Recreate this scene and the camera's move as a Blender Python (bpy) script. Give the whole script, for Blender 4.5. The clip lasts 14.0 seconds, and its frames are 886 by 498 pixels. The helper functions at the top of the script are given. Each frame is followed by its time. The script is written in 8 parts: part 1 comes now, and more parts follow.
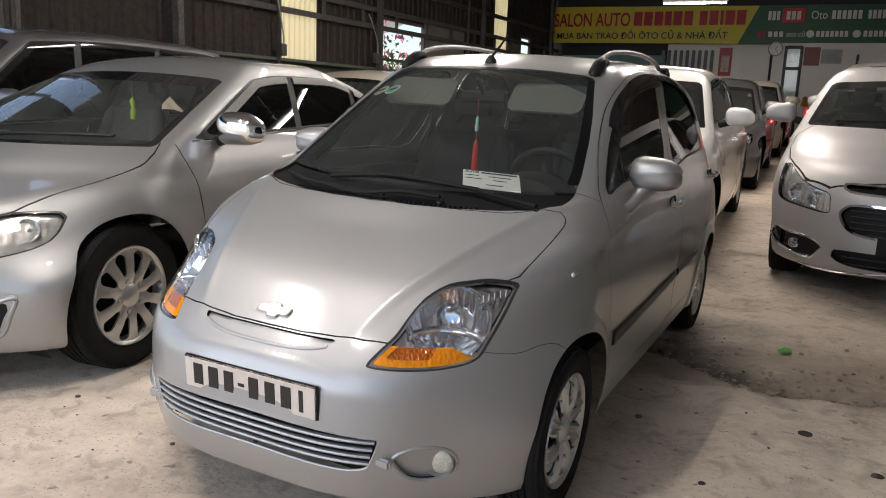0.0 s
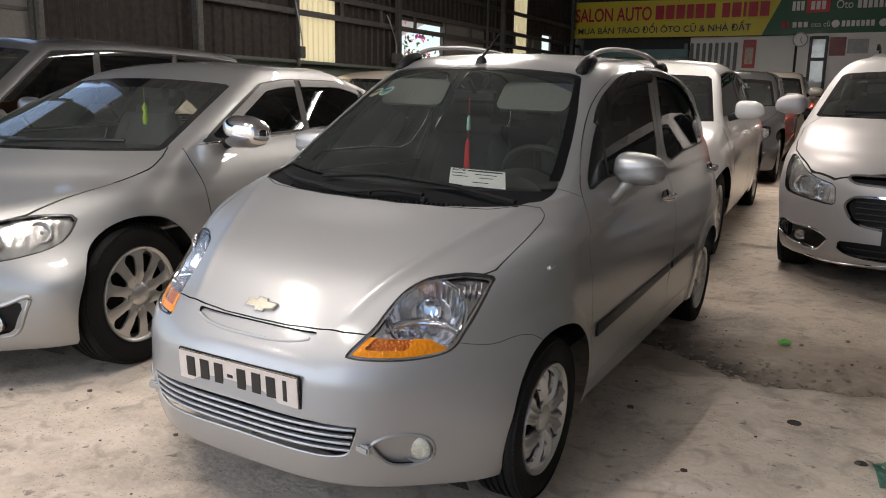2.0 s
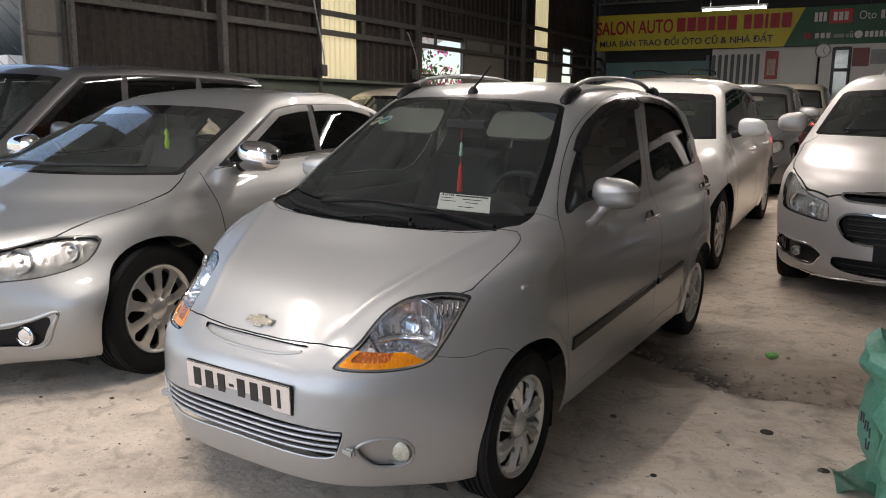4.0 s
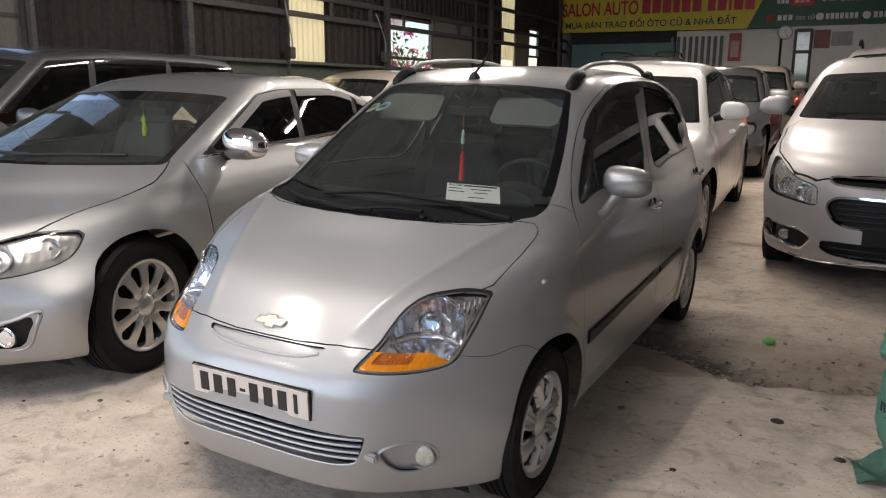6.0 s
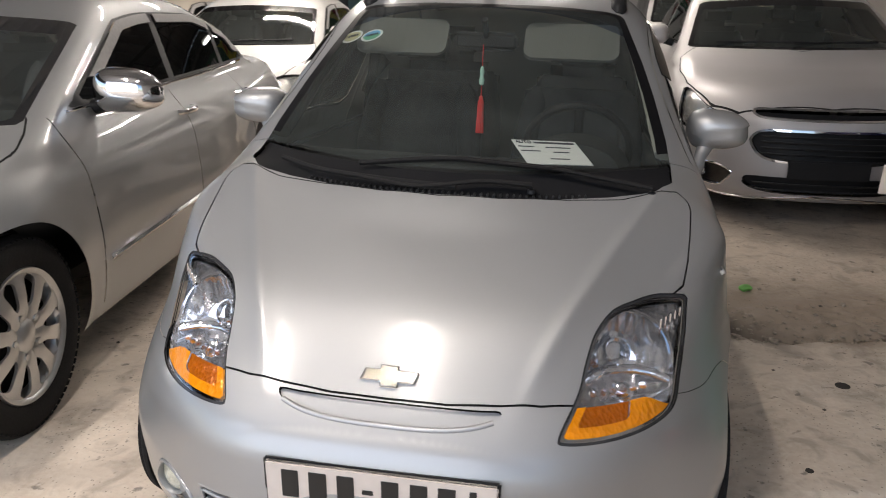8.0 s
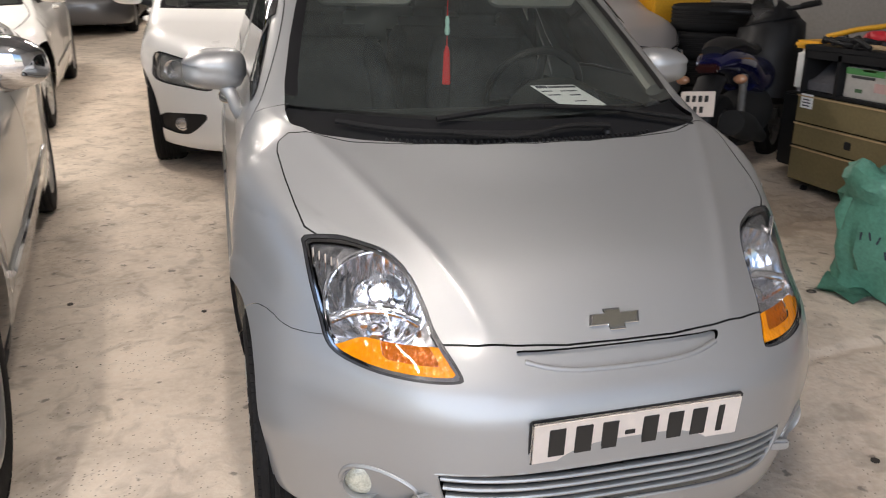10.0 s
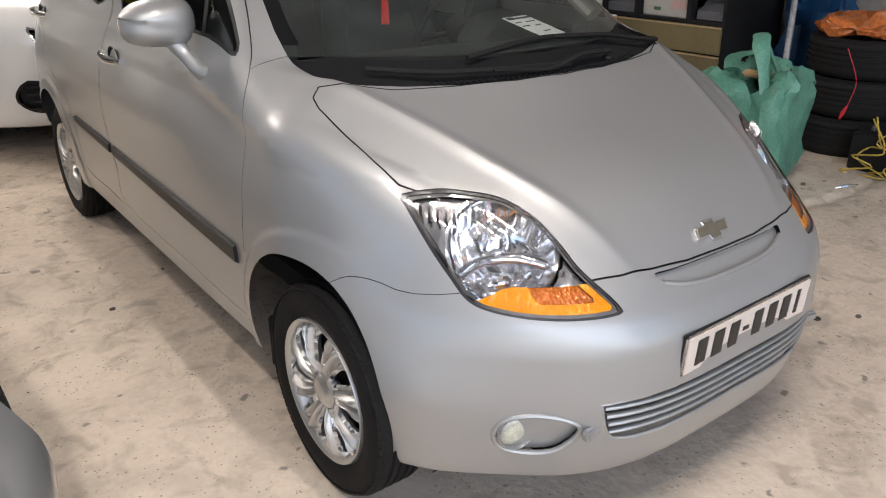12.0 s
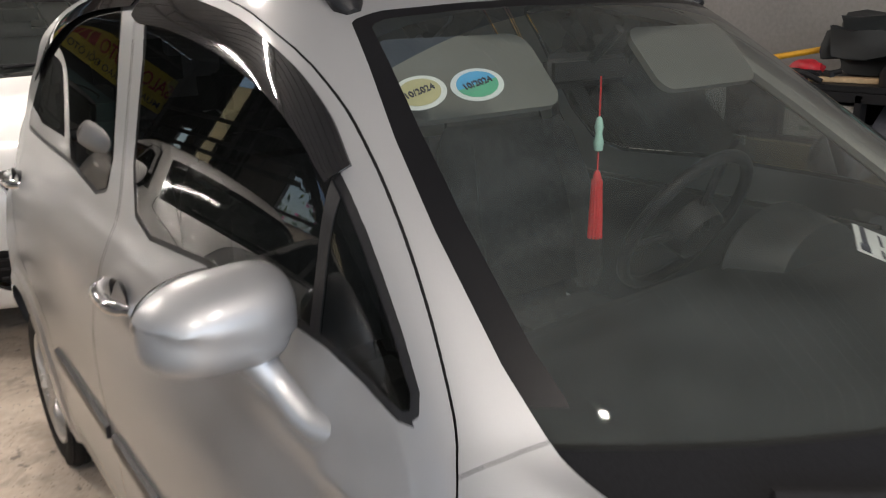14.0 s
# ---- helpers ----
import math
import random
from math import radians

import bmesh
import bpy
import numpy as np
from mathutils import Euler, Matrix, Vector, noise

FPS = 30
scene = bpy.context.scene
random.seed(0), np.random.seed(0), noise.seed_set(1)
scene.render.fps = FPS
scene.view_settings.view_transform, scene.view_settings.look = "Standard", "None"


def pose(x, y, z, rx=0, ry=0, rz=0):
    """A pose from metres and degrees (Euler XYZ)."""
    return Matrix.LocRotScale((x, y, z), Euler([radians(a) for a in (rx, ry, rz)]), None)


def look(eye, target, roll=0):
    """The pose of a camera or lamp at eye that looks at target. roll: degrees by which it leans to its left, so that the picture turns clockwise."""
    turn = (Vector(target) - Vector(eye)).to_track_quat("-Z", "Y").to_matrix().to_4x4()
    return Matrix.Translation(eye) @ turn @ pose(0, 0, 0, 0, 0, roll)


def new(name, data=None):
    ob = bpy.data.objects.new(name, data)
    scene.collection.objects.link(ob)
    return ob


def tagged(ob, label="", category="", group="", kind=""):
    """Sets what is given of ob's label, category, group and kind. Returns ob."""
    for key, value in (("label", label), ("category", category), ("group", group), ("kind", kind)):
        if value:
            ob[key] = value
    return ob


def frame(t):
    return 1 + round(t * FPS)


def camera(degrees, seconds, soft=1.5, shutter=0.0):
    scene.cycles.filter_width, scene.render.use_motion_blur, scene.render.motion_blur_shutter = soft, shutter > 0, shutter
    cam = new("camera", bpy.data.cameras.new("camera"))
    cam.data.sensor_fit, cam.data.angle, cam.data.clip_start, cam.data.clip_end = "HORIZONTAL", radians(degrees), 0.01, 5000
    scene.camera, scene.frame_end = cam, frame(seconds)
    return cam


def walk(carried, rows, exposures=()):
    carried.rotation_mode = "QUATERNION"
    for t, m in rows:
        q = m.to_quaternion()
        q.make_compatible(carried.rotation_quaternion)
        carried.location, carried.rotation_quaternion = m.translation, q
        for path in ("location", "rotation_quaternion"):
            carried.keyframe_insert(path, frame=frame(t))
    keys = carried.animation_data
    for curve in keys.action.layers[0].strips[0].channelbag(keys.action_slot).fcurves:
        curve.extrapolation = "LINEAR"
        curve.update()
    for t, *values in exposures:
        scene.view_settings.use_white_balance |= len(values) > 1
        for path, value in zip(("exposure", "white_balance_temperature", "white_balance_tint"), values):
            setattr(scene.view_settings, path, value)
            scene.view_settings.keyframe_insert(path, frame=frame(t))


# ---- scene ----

cam = camera(59.8, 14.0, soft=1.0, shutter=0.35)
PATH = [
    (0, 1.385, -1.475, 1.235, 27.445, -10.809, -2.136),
    (0.5, 1.388, -1.471, 1.212, 27.378, -10.835, -1.701),
    (1, 1.402, -1.482, 1.221, 27.575, -10.887, -1.461),
    (1.5, 1.431, -1.482, 1.238, 28.245, -11.049, -1.282),
    (2, 1.556, -1.483, 1.247, 29.410, -10.990, -0.980),
    (2.5, 1.706, -1.513, 1.277, 30.343, -10.875, -0.729),
    (3, 1.788, -1.538, 1.329, 31.235, -10.764, -0.379),
    (3.2, 1.794, -1.561, 1.316, 31.500, -10.243, -0.534),
    (5.5, 1.793, -1.607, 1.359, 30.448, -10.500, -0.211),
    (6, 1.581, -1.591, 1.345, 28.531, -11.535, -0.365),
    (6.5, 1.259, -1.585, 1.361, 25.518, -12.871, -0.555),
    (7, 0.971, -1.452, 1.317, 21.874, -14.327, -0.623),
    (7.2, 0.827, -1.377, 1.333, 19.622, -14.847, -0.618),
    (9.3, -0.336, -1.116, 1.291, -6.432, -18.058, -0.135),
    (9.5, -0.471, -1.144, 1.306, -9.084, -18.379, -0.089),
    (10, -0.710, -1.109, 1.298, -15.624, -19.327, 0.228),
    (10.5, -0.893, -0.911, 1.279, -23.581, -20.863, 0.570),
    (11, -1.132, -0.839, 1.282, -30.255, -22.095, 0.936),
    (11.5, -1.338, -0.794, 1.287, -35.126, -23.279, 1.217),
    (12, -1.391, -0.714, 1.299, -37.246, -23.901, 1.276),
    (12.5, -1.345, -0.500, 1.296, -37.492, -23.818, 1.339),
    (13, -1.259, -0.142, 1.366, -36.893, -21.972, 1.633),
    (13.5, -1.203, 0.221, 1.426, -36.942, -20.455, 1.883),
    (14, -1.028, 0.540, 1.400, -37.655, -18.338, 2.262),
]
# the clip's camera opens up a little once it looks down on the pale floor
EXPOSURES = [(0, 0.47), (7.2, 0.48), (9.5, 0.57), (12.3, 0.60), (13.0, 0.55), (14, 0.67)]
walk(cam, [(t, pose(x, y, z, 90 + pitch, roll, yaw)) for t, x, y, z, yaw, pitch, roll in PATH], EXPOSURES)

# ---- light: sky through the openings, tube lamps under the roof ----
world = bpy.data.worlds.new("sky")
scene.world = world
world.use_nodes = True
sky = world.node_tree.nodes.new("ShaderNodeTexSky")
sky.sky_type, sky.sun_disc, sky.sun_elevation, sky.sun_rotation = "NISHITA", False, radians(58), radians(250)
world.node_tree.nodes["Background"].inputs["Strength"].default_value = 0.15
world.node_tree.links.new(sky.outputs[0], world.node_tree.nodes["Background"].inputs["Color"])
sun = new("sun", bpy.data.lights.new("sun", "SUN"))
sun.data.energy, sun.data.angle, sun.data.color = 4.0, radians(0.5), (1.0, 0.95, 0.88)
sun.matrix_world = look((-20, -4, 34), (0, 0, 0))
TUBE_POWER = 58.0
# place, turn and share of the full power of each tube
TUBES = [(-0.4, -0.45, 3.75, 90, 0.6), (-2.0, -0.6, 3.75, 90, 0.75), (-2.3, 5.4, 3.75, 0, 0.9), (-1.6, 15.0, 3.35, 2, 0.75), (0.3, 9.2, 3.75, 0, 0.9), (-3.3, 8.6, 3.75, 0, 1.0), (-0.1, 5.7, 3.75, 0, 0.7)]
# the open front of the hall lets in the sky's light
front_sky = new("front_sky", bpy.data.lights.new("front_sky", "AREA"))
front_sky.data.shape, front_sky.data.size, front_sky.data.size_y = "RECTANGLE", 7.0, 4.0
front_sky.data.energy, front_sky.data.color = 170.0, (0.87, 0.90, 1.0)
front_sky.matrix_world = look((-2.4, -5.3, 2.5), (-1.2, 3.0, 1.0))


def tube_lamp(at, turn, share):
    tl = tagged(new("tube_lamp"), "white fluorescent tube lamp hanging under the roof", "lamp", "tube lamps under the roof")
    tl.matrix_world = pose(*at, 0, 0, turn)
    for name, r, length, mt in (("tube", 0.016, 1.2, TUBE), ("holder", 0.028, 1.26, None)):
        bm = bmesh.new()
        if name == "tube":
            bmesh.ops.create_cone(bm, cap_ends=True, segments=14, radius1=r, radius2=r, depth=length, matrix=pose(0, 0, 0, 0, 90, 0))
        else:
            bmesh.ops.create_cube(bm, size=1, matrix=Matrix.Translation((0, 0, 0.05)) @ Matrix.Diagonal((length, 0.05, 0.045, 1)))
            bmesh.ops.bevel(bm, geom=bm.edges[:], offset=0.008, segments=2, affect="EDGES")
        me = bpy.data.meshes.new(name)
        bm.to_mesh(me), bm.free()
        me.materials.append(mt or PAPER)
        o = new(name, me)
        o.parent = tl
    for x in (-0.45, 0.45):
        bm = bmesh.new()
        bmesh.ops.create_cone(bm, cap_ends=True, segments=6, radius1=0.004, radius2=0.004, depth=4.76 - at[2] - 0.05, matrix=Matrix.Translation((x, 0, 0.05 + (4.76 - at[2] - 0.05) / 2)))
        me = bpy.data.meshes.new("cord")
        bm.to_mesh(me), bm.free()
        me.materials.append(PAPER)
        new("cord", me).parent = tl
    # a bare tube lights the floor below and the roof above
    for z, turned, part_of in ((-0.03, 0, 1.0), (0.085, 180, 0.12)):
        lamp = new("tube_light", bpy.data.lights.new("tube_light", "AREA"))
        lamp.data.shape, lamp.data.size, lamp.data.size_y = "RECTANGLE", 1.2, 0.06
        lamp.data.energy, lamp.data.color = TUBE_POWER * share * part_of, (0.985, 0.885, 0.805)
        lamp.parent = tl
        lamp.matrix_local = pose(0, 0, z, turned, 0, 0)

# ---- materials ----
def nodes_of(name):
    m = bpy.data.materials.new(name)
    m.use_nodes = True
    return m, m.node_tree.nodes, m.node_tree.links


def mat(name, color, rough=0.5, metal=0.0, coat=0.0, var=0.12, scale=3.0, fine=40.0, bump=0.0, spec=0.5, rvar=0.1, coat_rough=0.03):
    """A surface with colour that varies at two scales, uneven gloss and fine relief."""
    m, n, l = nodes_of(name)
    b = n["Principled BSDF"]
    co = n.new("ShaderNodeTexCoord")
    a, f = n.new("ShaderNodeTexNoise"), n.new("ShaderNodeTexNoise")
    a.inputs["Scale"].default_value, a.inputs["Detail"].default_value = scale, 5
    f.inputs["Scale"].default_value, f.inputs["Detail"].default_value = fine, 4
    l.new(co.outputs["Object"], a.inputs["Vector"]), l.new(co.outputs["Object"], f.inputs["Vector"])
    add = n.new("ShaderNodeMath")
    add.operation = "ADD"
    l.new(a.outputs["Fac"], add.inputs[0]), l.new(f.outputs["Fac"], add.inputs[1])
    mp = n.new("ShaderNodeMapRange")
    mp.inputs["From Min"].default_value, mp.inputs["From Max"].default_value = 0.7, 1.3
    mp.inputs["To Min"].default_value, mp.inputs["To Max"].default_value = 1 - var, 1 + var
    l.new(add.outputs[0], mp.inputs["Value"])
    mul = n.new("ShaderNodeVectorMath")
    mul.operation = "SCALE"
    mul.inputs[0].default_value = color
    l.new(mp.outputs[0], mul.inputs["Scale"]), l.new(mul.outputs[0], b.inputs["Base Color"])
    rr = n.new("ShaderNodeMapRange")
    rr.inputs["From Min"].default_value, rr.inputs["From Max"].default_value = 0.3, 0.7
    rr.inputs["To Min"].default_value, rr.inputs["To Max"].default_value = max(0.01, rough * (1 - rvar)), min(1, rough * (1 + rvar))
    l.new(a.outputs["Fac"], rr.inputs["Value"]), l.new(rr.outputs[0], b.inputs["Roughness"])
    b.inputs["Metallic"].default_value, b.inputs["Coat Weight"].default_value = metal, coat
    b.inputs["Coat Roughness"].default_value, b.inputs["Specular IOR Level"].default_value = coat_rough, spec
    if bump:
        bp = n.new("ShaderNodeBump")
        bp.inputs["Strength"].default_value, bp.inputs["Distance"].default_value = bump, 0.002
        l.new(f.outputs["Fac"], bp.inputs["Height"]), l.new(bp.outputs[0], b.inputs["Normal"])
    return m


def glow(name, color, power):
    m, n, l = nodes_of(name)
    b = n["Principled BSDF"]
    b.inputs["Base Color"].default_value = (0.8, 0.8, 0.8, 1)
    b.inputs["Emission Color"].default_value, b.inputs["Emission Strength"].default_value = (*color, 1), power
    return m


def pane(name, tint, ior=1.5, haze=0.0):
    """Thin glass: tinted, with a mirror sheen that grows at a slant, and a haze for dust and reflected roof."""
    m, n, l = nodes_of(name)
    n.remove(n["Principled BSDF"])
    out = n["Material Output"]
    tr, gl, fr, mx = n.new("ShaderNodeBsdfTransparent"), n.new("ShaderNodeBsdfGlossy"), n.new("ShaderNodeFresnel"), n.new("ShaderNodeMixShader")
    tr.inputs["Color"].default_value = (*tint, 1)
    gl.inputs["Roughness"].default_value = 0.015
    fr.inputs["IOR"].default_value = ior
    l.new(fr.outputs[0], mx.inputs["Fac"]), l.new(tr.outputs[0], mx.inputs[1]), l.new(gl.outputs[0], mx.inputs[2])
    last = mx
    if haze:
        df, mh, no = n.new("ShaderNodeBsdfDiffuse"), n.new("ShaderNodeMixShader"), n.new("ShaderNodeTexNoise")
        # green-grey film: dust, and the roof's reflection painted in as colour
        df.inputs["Color"].default_value = (0.44, 0.49, 0.46, 1)
        no.inputs["Scale"].default_value, no.inputs["Detail"].default_value = 9, 6
        sc = n.new("ShaderNodeMath")
        sc.operation, sc.inputs[1].default_value = "MULTIPLY", haze * 2
        l.new(no.outputs["Fac"], sc.inputs[0]), l.new(sc.outputs[0], mh.inputs["Fac"])
        l.new(mx.outputs[0], mh.inputs[1]), l.new(df.outputs[0], mh.inputs[2])
        last = mh
    l.new(last.outputs[0], out.inputs["Surface"])
    return m


def facets(name, color, scale, metal, rough):
    """Vacuum-metallised plastic, pressed into small uneven facets."""
    m = mat(name, color, rough, metal, 0.4, var=0.18, scale=22, fine=90)
    n, l = m.node_tree.nodes, m.node_tree.links
    co, vo, bp = n.new("ShaderNodeTexCoord"), n.new("ShaderNodeTexVoronoi"), n.new("ShaderNodeBump")
    vo.inputs["Scale"].default_value = scale
    bp.inputs["Strength"].default_value, bp.inputs["Distance"].default_value = 0.6, 0.005
    tall = n.new("ShaderNodeVectorMath")
    tall.operation = "MULTIPLY"
    tall.inputs[1].default_value = (1.0, 1.0, 0.28)
    l.new(co.outputs["Object"], tall.inputs[0]), l.new(tall.outputs[0], vo.inputs["Vector"]), l.new(vo.outputs["Distance"], bp.inputs["Height"]), l.new(bp.outputs[0], n["Principled BSDF"].inputs["Normal"])
    return m


SILVER = mat("silver_paint", (0.385, 0.388, 0.39), 0.54, 0.72, 1.0, 0.03, 1.5, 900, 0.02, coat_rough=0.17)
SILVER_DEEP = mat("grey_silver_paint", (0.41, 0.416, 0.417), 0.55, 0.95, 1.0, 0.03, 1.5, 900, 0.02, coat_rough=0.015)
SILVER_COOL = mat("pale_silver_paint", (0.24, 0.24, 0.25), 0.45, 0.9, 1.0, 0.03, 1.5, 900, 0.02, coat_rough=0.025)
SILVER_WARM = mat("champagne_silver_paint", (0.50, 0.48, 0.475), 0.68, 0.8, 1.0, 0.03, 1.5, 900, 0.02, coat_rough=0.3)
WHITE = mat("white_paint", (0.78, 0.765, 0.735), 0.3, 0.0, 1.0, 0.02, 1.5, 300)
GREY = mat("dark_grey_paint", (0.13, 0.13, 0.135), 0.34, 0.5, 1.0, 0.04, 1.5, 900, 0.02)
BEIGE = mat("beige_paint", (0.58, 0.52, 0.44), 0.36, 0.3, 1.0, 0.03, 1.5, 500)
BLACK = mat("black_plastic", (0.012, 0.012, 0.013), 0.5, var=0.3, bump=0.2, fine=300, spec=0.25)
FRIT = mat("black_glass_border", (0.006, 0.006, 0.007), 0.35, var=0.1, spec=0.2)
COWL = mat("cowl_plastic", (0.010, 0.010, 0.011), 0.8, var=0.3, bump=0.3, fine=260, spec=0.12)
GLOSS = mat("gloss_black", (0.008, 0.008, 0.009), 0.08, coat=1.0, var=0.1)
TRIM = mat("trim_black", (0.014, 0.014, 0.015), 0.42, var=0.2, bump=0.1, fine=200, spec=0.3)
RUBBER = mat("tyre_rubber", (0.0105, 0.010, 0.010), 0.8, var=0.35, scale=9, fine=120, bump=0.5, spec=0.2)
CHROME = mat("chrome", (0.82, 0.82, 0.83), 0.08, 1.0, var=0.02)
ALLOY = mat("silver_alloy", (0.54, 0.54, 0.535), 0.32, 0.85, 0.5, 0.05)
HUBCAP = mat("polished_hubcap_silver", (0.55, 0.55, 0.545), 0.40, 0.85, 0.5, 0.05)
# near-black for housings, gaps, openings and cabin floor: their shade is in the colour
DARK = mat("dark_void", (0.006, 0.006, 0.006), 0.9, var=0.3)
GRILLE = mat("grey_grille", (0.40, 0.40, 0.41), 0.45, 0.6, 0.5, 0.05)
AMBER = facets("amber_lens", (0.82, 0.30, 0.005), 90, 0.0, 0.12)
REFLECTOR = facets("lamp_reflector", (0.93, 0.93, 0.95), 34, 0.92, 0.10)
LAMP_CHROME = facets("lamp_chrome", (0.80, 0.79, 0.75), 30, 0.75, 0.2)
LAMP_GREY = facets("grey_lamp_shell", (0.66, 0.66, 0.68), 40, 0.9, 0.14)
AMBER_DEEP = facets("deep_amber_lens", (0.48, 0.125, 0.004), 130, 0.25, 0.15)
SMOKED = mat("pale_smoked_guard", (0.30, 0.295, 0.285), 0.5, 0.0, 0.0, var=0.12, scale=3, fine=60)
LAMP_DARK = mat("lamp_housing", (0.09, 0.09, 0.095), 0.25, 0.6, var=0.3)
FOGGLASS = mat("fog_lens", (0.52, 0.50, 0.40), 0.15, coat=1.0, var=0.25, scale=60, fine=200, bump=0.8)
PLATE = mat("plate_white", (0.66, 0.58, 0.52), 0.4, var=0.06, bump=0.1)
PLATE_INK = mat("plate_black", (0.015, 0.015, 0.015), 0.4)
CLOTH = mat("grey_seat_cloth", (0.05, 0.051, 0.05), 0.9, var=0.35, fine=45, bump=0.4)
CLOTH_LIGHT = mat("beige_seat_cloth", (0.22, 0.21, 0.19), 0.85, var=0.15, fine=200, bump=0.3)
DASH = mat("dashboard_plastic", (0.017, 0.019, 0.019), 0.6, var=0.25, fine=250, bump=0.3)
LINER = mat("headliner", (0.15, 0.15, 0.14), 0.95, var=0.08, fine=300, bump=0.2)
VISOR = mat("visor_vinyl", (0.115, 0.117, 0.105), 0.8, var=0.12, fine=200, bump=0.2)
LINING_LIT = mat("lit_pillar_lining", (0.33, 0.325, 0.29), 0.7, var=0.1, fine=200, bump=0.2)
RED = mat("red_thread", (0.55, 0.02, 0.02), 0.6, var=0.25, fine=200, bump=0.5)
JADE = mat("jade_stone", (0.42, 0.66, 0.55), 0.2, coat=0.6, var=0.15)
PAPER = mat("white_paper", (0.80, 0.81, 0.80), 0.7, var=0.03)
INK = mat("printed_ink", (0.03, 0.03, 0.05), 0.7)
SCREEN = pane("windscreen_glass", (0.66, 0.71, 0.685), haze=0.042)
TINTED = pane("tinted_side_glass", (0.30, 0.315, 0.31), haze=0.004)
DARKGLASS = pane("dark_window_film", (0.06, 0.065, 0.07), haze=0.004)
SHADE = pane("shade_band_glass", (0.20, 0.26, 0.36), haze=0.03)
CLEAR = pane("clear_lens", (0.93, 0.94, 0.95))

# ---- helpers for things and parts ----
def part(name, bm, material, parent, label="", smooth=True):
    me = bpy.data.meshes.new(name)
    bm.to_mesh(me), bm.free()
    me.materials.append(material)
    me.polygons.foreach_set("use_smooth", [smooth] * len(me.polygons))
    if smooth:
        me.set_sharp_from_angle(angle=radians(38))
    o = new(name, me)
    o.parent = parent
    return tagged(o, label)


def skin(name, v, tri, material, parent, field=None, label="", push=0.0):
    """A piece of a body's surface, with the body's own smooth normals; push moves it outwards."""
    used, inv = np.unique(tri, return_inverse=True)
    if len(used) == 0:
        return None
    p, f = v[used], inv.reshape(-1, 3)
    area = np.linalg.norm(np.cross(p[f[:, 1]] - p[f[:, 0]], p[f[:, 2]] - p[f[:, 0]]), axis=1)
    f = f[area > 1e-10]
    nr = normals_of(field, p) if field else None
    if push:
        p = p + nr * push
    me = bpy.data.meshes.new(name)
    me.from_pydata(p.tolist(), [], f.tolist())
    me.materials.append(material)
    me.polygons.foreach_set("use_smooth", [True] * len(me.polygons))
    if nr is not None:
        me.normals_split_custom_set_from_vertices(nr.tolist())
    o = new(name, me)
    o.parent = parent
    return tagged(o, label)


def box(bm, cx, cy, cz, sx, sy, sz, turn=None, bevel=0.0, seg=2):
    m = Matrix.Translation((cx, cy, cz)) @ (turn or Matrix()) @ Matrix.Diagonal((sx, sy, sz, 1))
    r = bmesh.ops.create_cube(bm, size=1, matrix=m)
    if bevel:
        es = list({e for v in r["verts"] for e in v.link_edges})
        bmesh.ops.bevel(bm, geom=es, offset=bevel, segments=seg, affect="EDGES", clamp_overlap=True)
    return bm


def lathe(bm, profile, seg=48, axis="x", centre=(0, 0, 0), arc=(0, 360)):
    """Turns a profile of (along, radius) round an axis."""
    full = arc[1] - arc[0] >= 360
    n = seg if full else seg + 1
    rings = []
    for k in range(n):
        a = radians(arc[0] + (arc[1] - arc[0]) * k / seg)
        ring = []
        for h, r in profile:
            p = {"x": (h, r * math.cos(a), r * math.sin(a)), "y": (r * math.cos(a), h, r * math.sin(a)), "z": (r * math.cos(a), r * math.sin(a), h)}[axis]
            ring.append(bm.verts.new(Vector(p) + Vector(centre)))
        rings.append(ring)
    for k in range(seg):
        a, b = rings[k], rings[(k + 1) % n]
        for i in range(len(profile) - 1):
            try:
                bm.faces.new((a[i], b[i], b[i + 1], a[i + 1]))
            except ValueError:
                pass
    bmesh.ops.remove_doubles(bm, verts=bm.verts[:], dist=1e-5)
    bmesh.ops.recalc_face_normals(bm, faces=bm.faces[:])
    return bm


def sweep(bm, pts, radius, seg=8, flat=1.0):
    """A round bar along points; radius a number or one for each point."""
    pts = [Vector(p) for p in pts]
    rad = [radius] * len(pts) if isinstance(radius, (int, float)) else radius
    rings, up = [], Vector((0, 0, 1))
    for i, p in enumerate(pts):
        d = (pts[min(i + 1, len(pts) - 1)] - pts[max(i - 1, 0)]).normalized()
        s = d.cross(up)
        s = s.normalized() if s.length > 1e-3 else Vector((1, 0, 0))
        t = s.cross(d)
        rings.append([bm.verts.new(p + (s * math.cos(a) + t * math.sin(a) * flat) * rad[i]) for a in (2 * math.pi * k / seg for k in range(seg))])
    for a, b in zip(rings, rings[1:]):
        for k in range(seg):
            bm.faces.new((a[k], a[(k + 1) % seg], b[(k + 1) % seg], b[k]))
    bm.faces.new(rings[0][::-1]), bm.faces.new(rings[-1])
    bmesh.ops.recalc_face_normals(bm, faces=bm.faces[:])
    return bm


def spline(pts, n=8):
    """Points on a smooth curve through pts."""
    p = [Vector(q) for q in pts]
    p = [p[0] * 2 - p[1]] + p + [p[-1] * 2 - p[-2]]
    res = []
    for a, b, c, d in zip(p, p[1:], p[2:], p[3:]):
        for k in range(n):
            u = k / n
            res.append(0.5 * (2 * b + (c - a) * u + (2 * a - 5 * b + 4 * c - d) * u * u + (3 * b - a - 3 * c + d) * u ** 3))
    return res + [p[-2]]


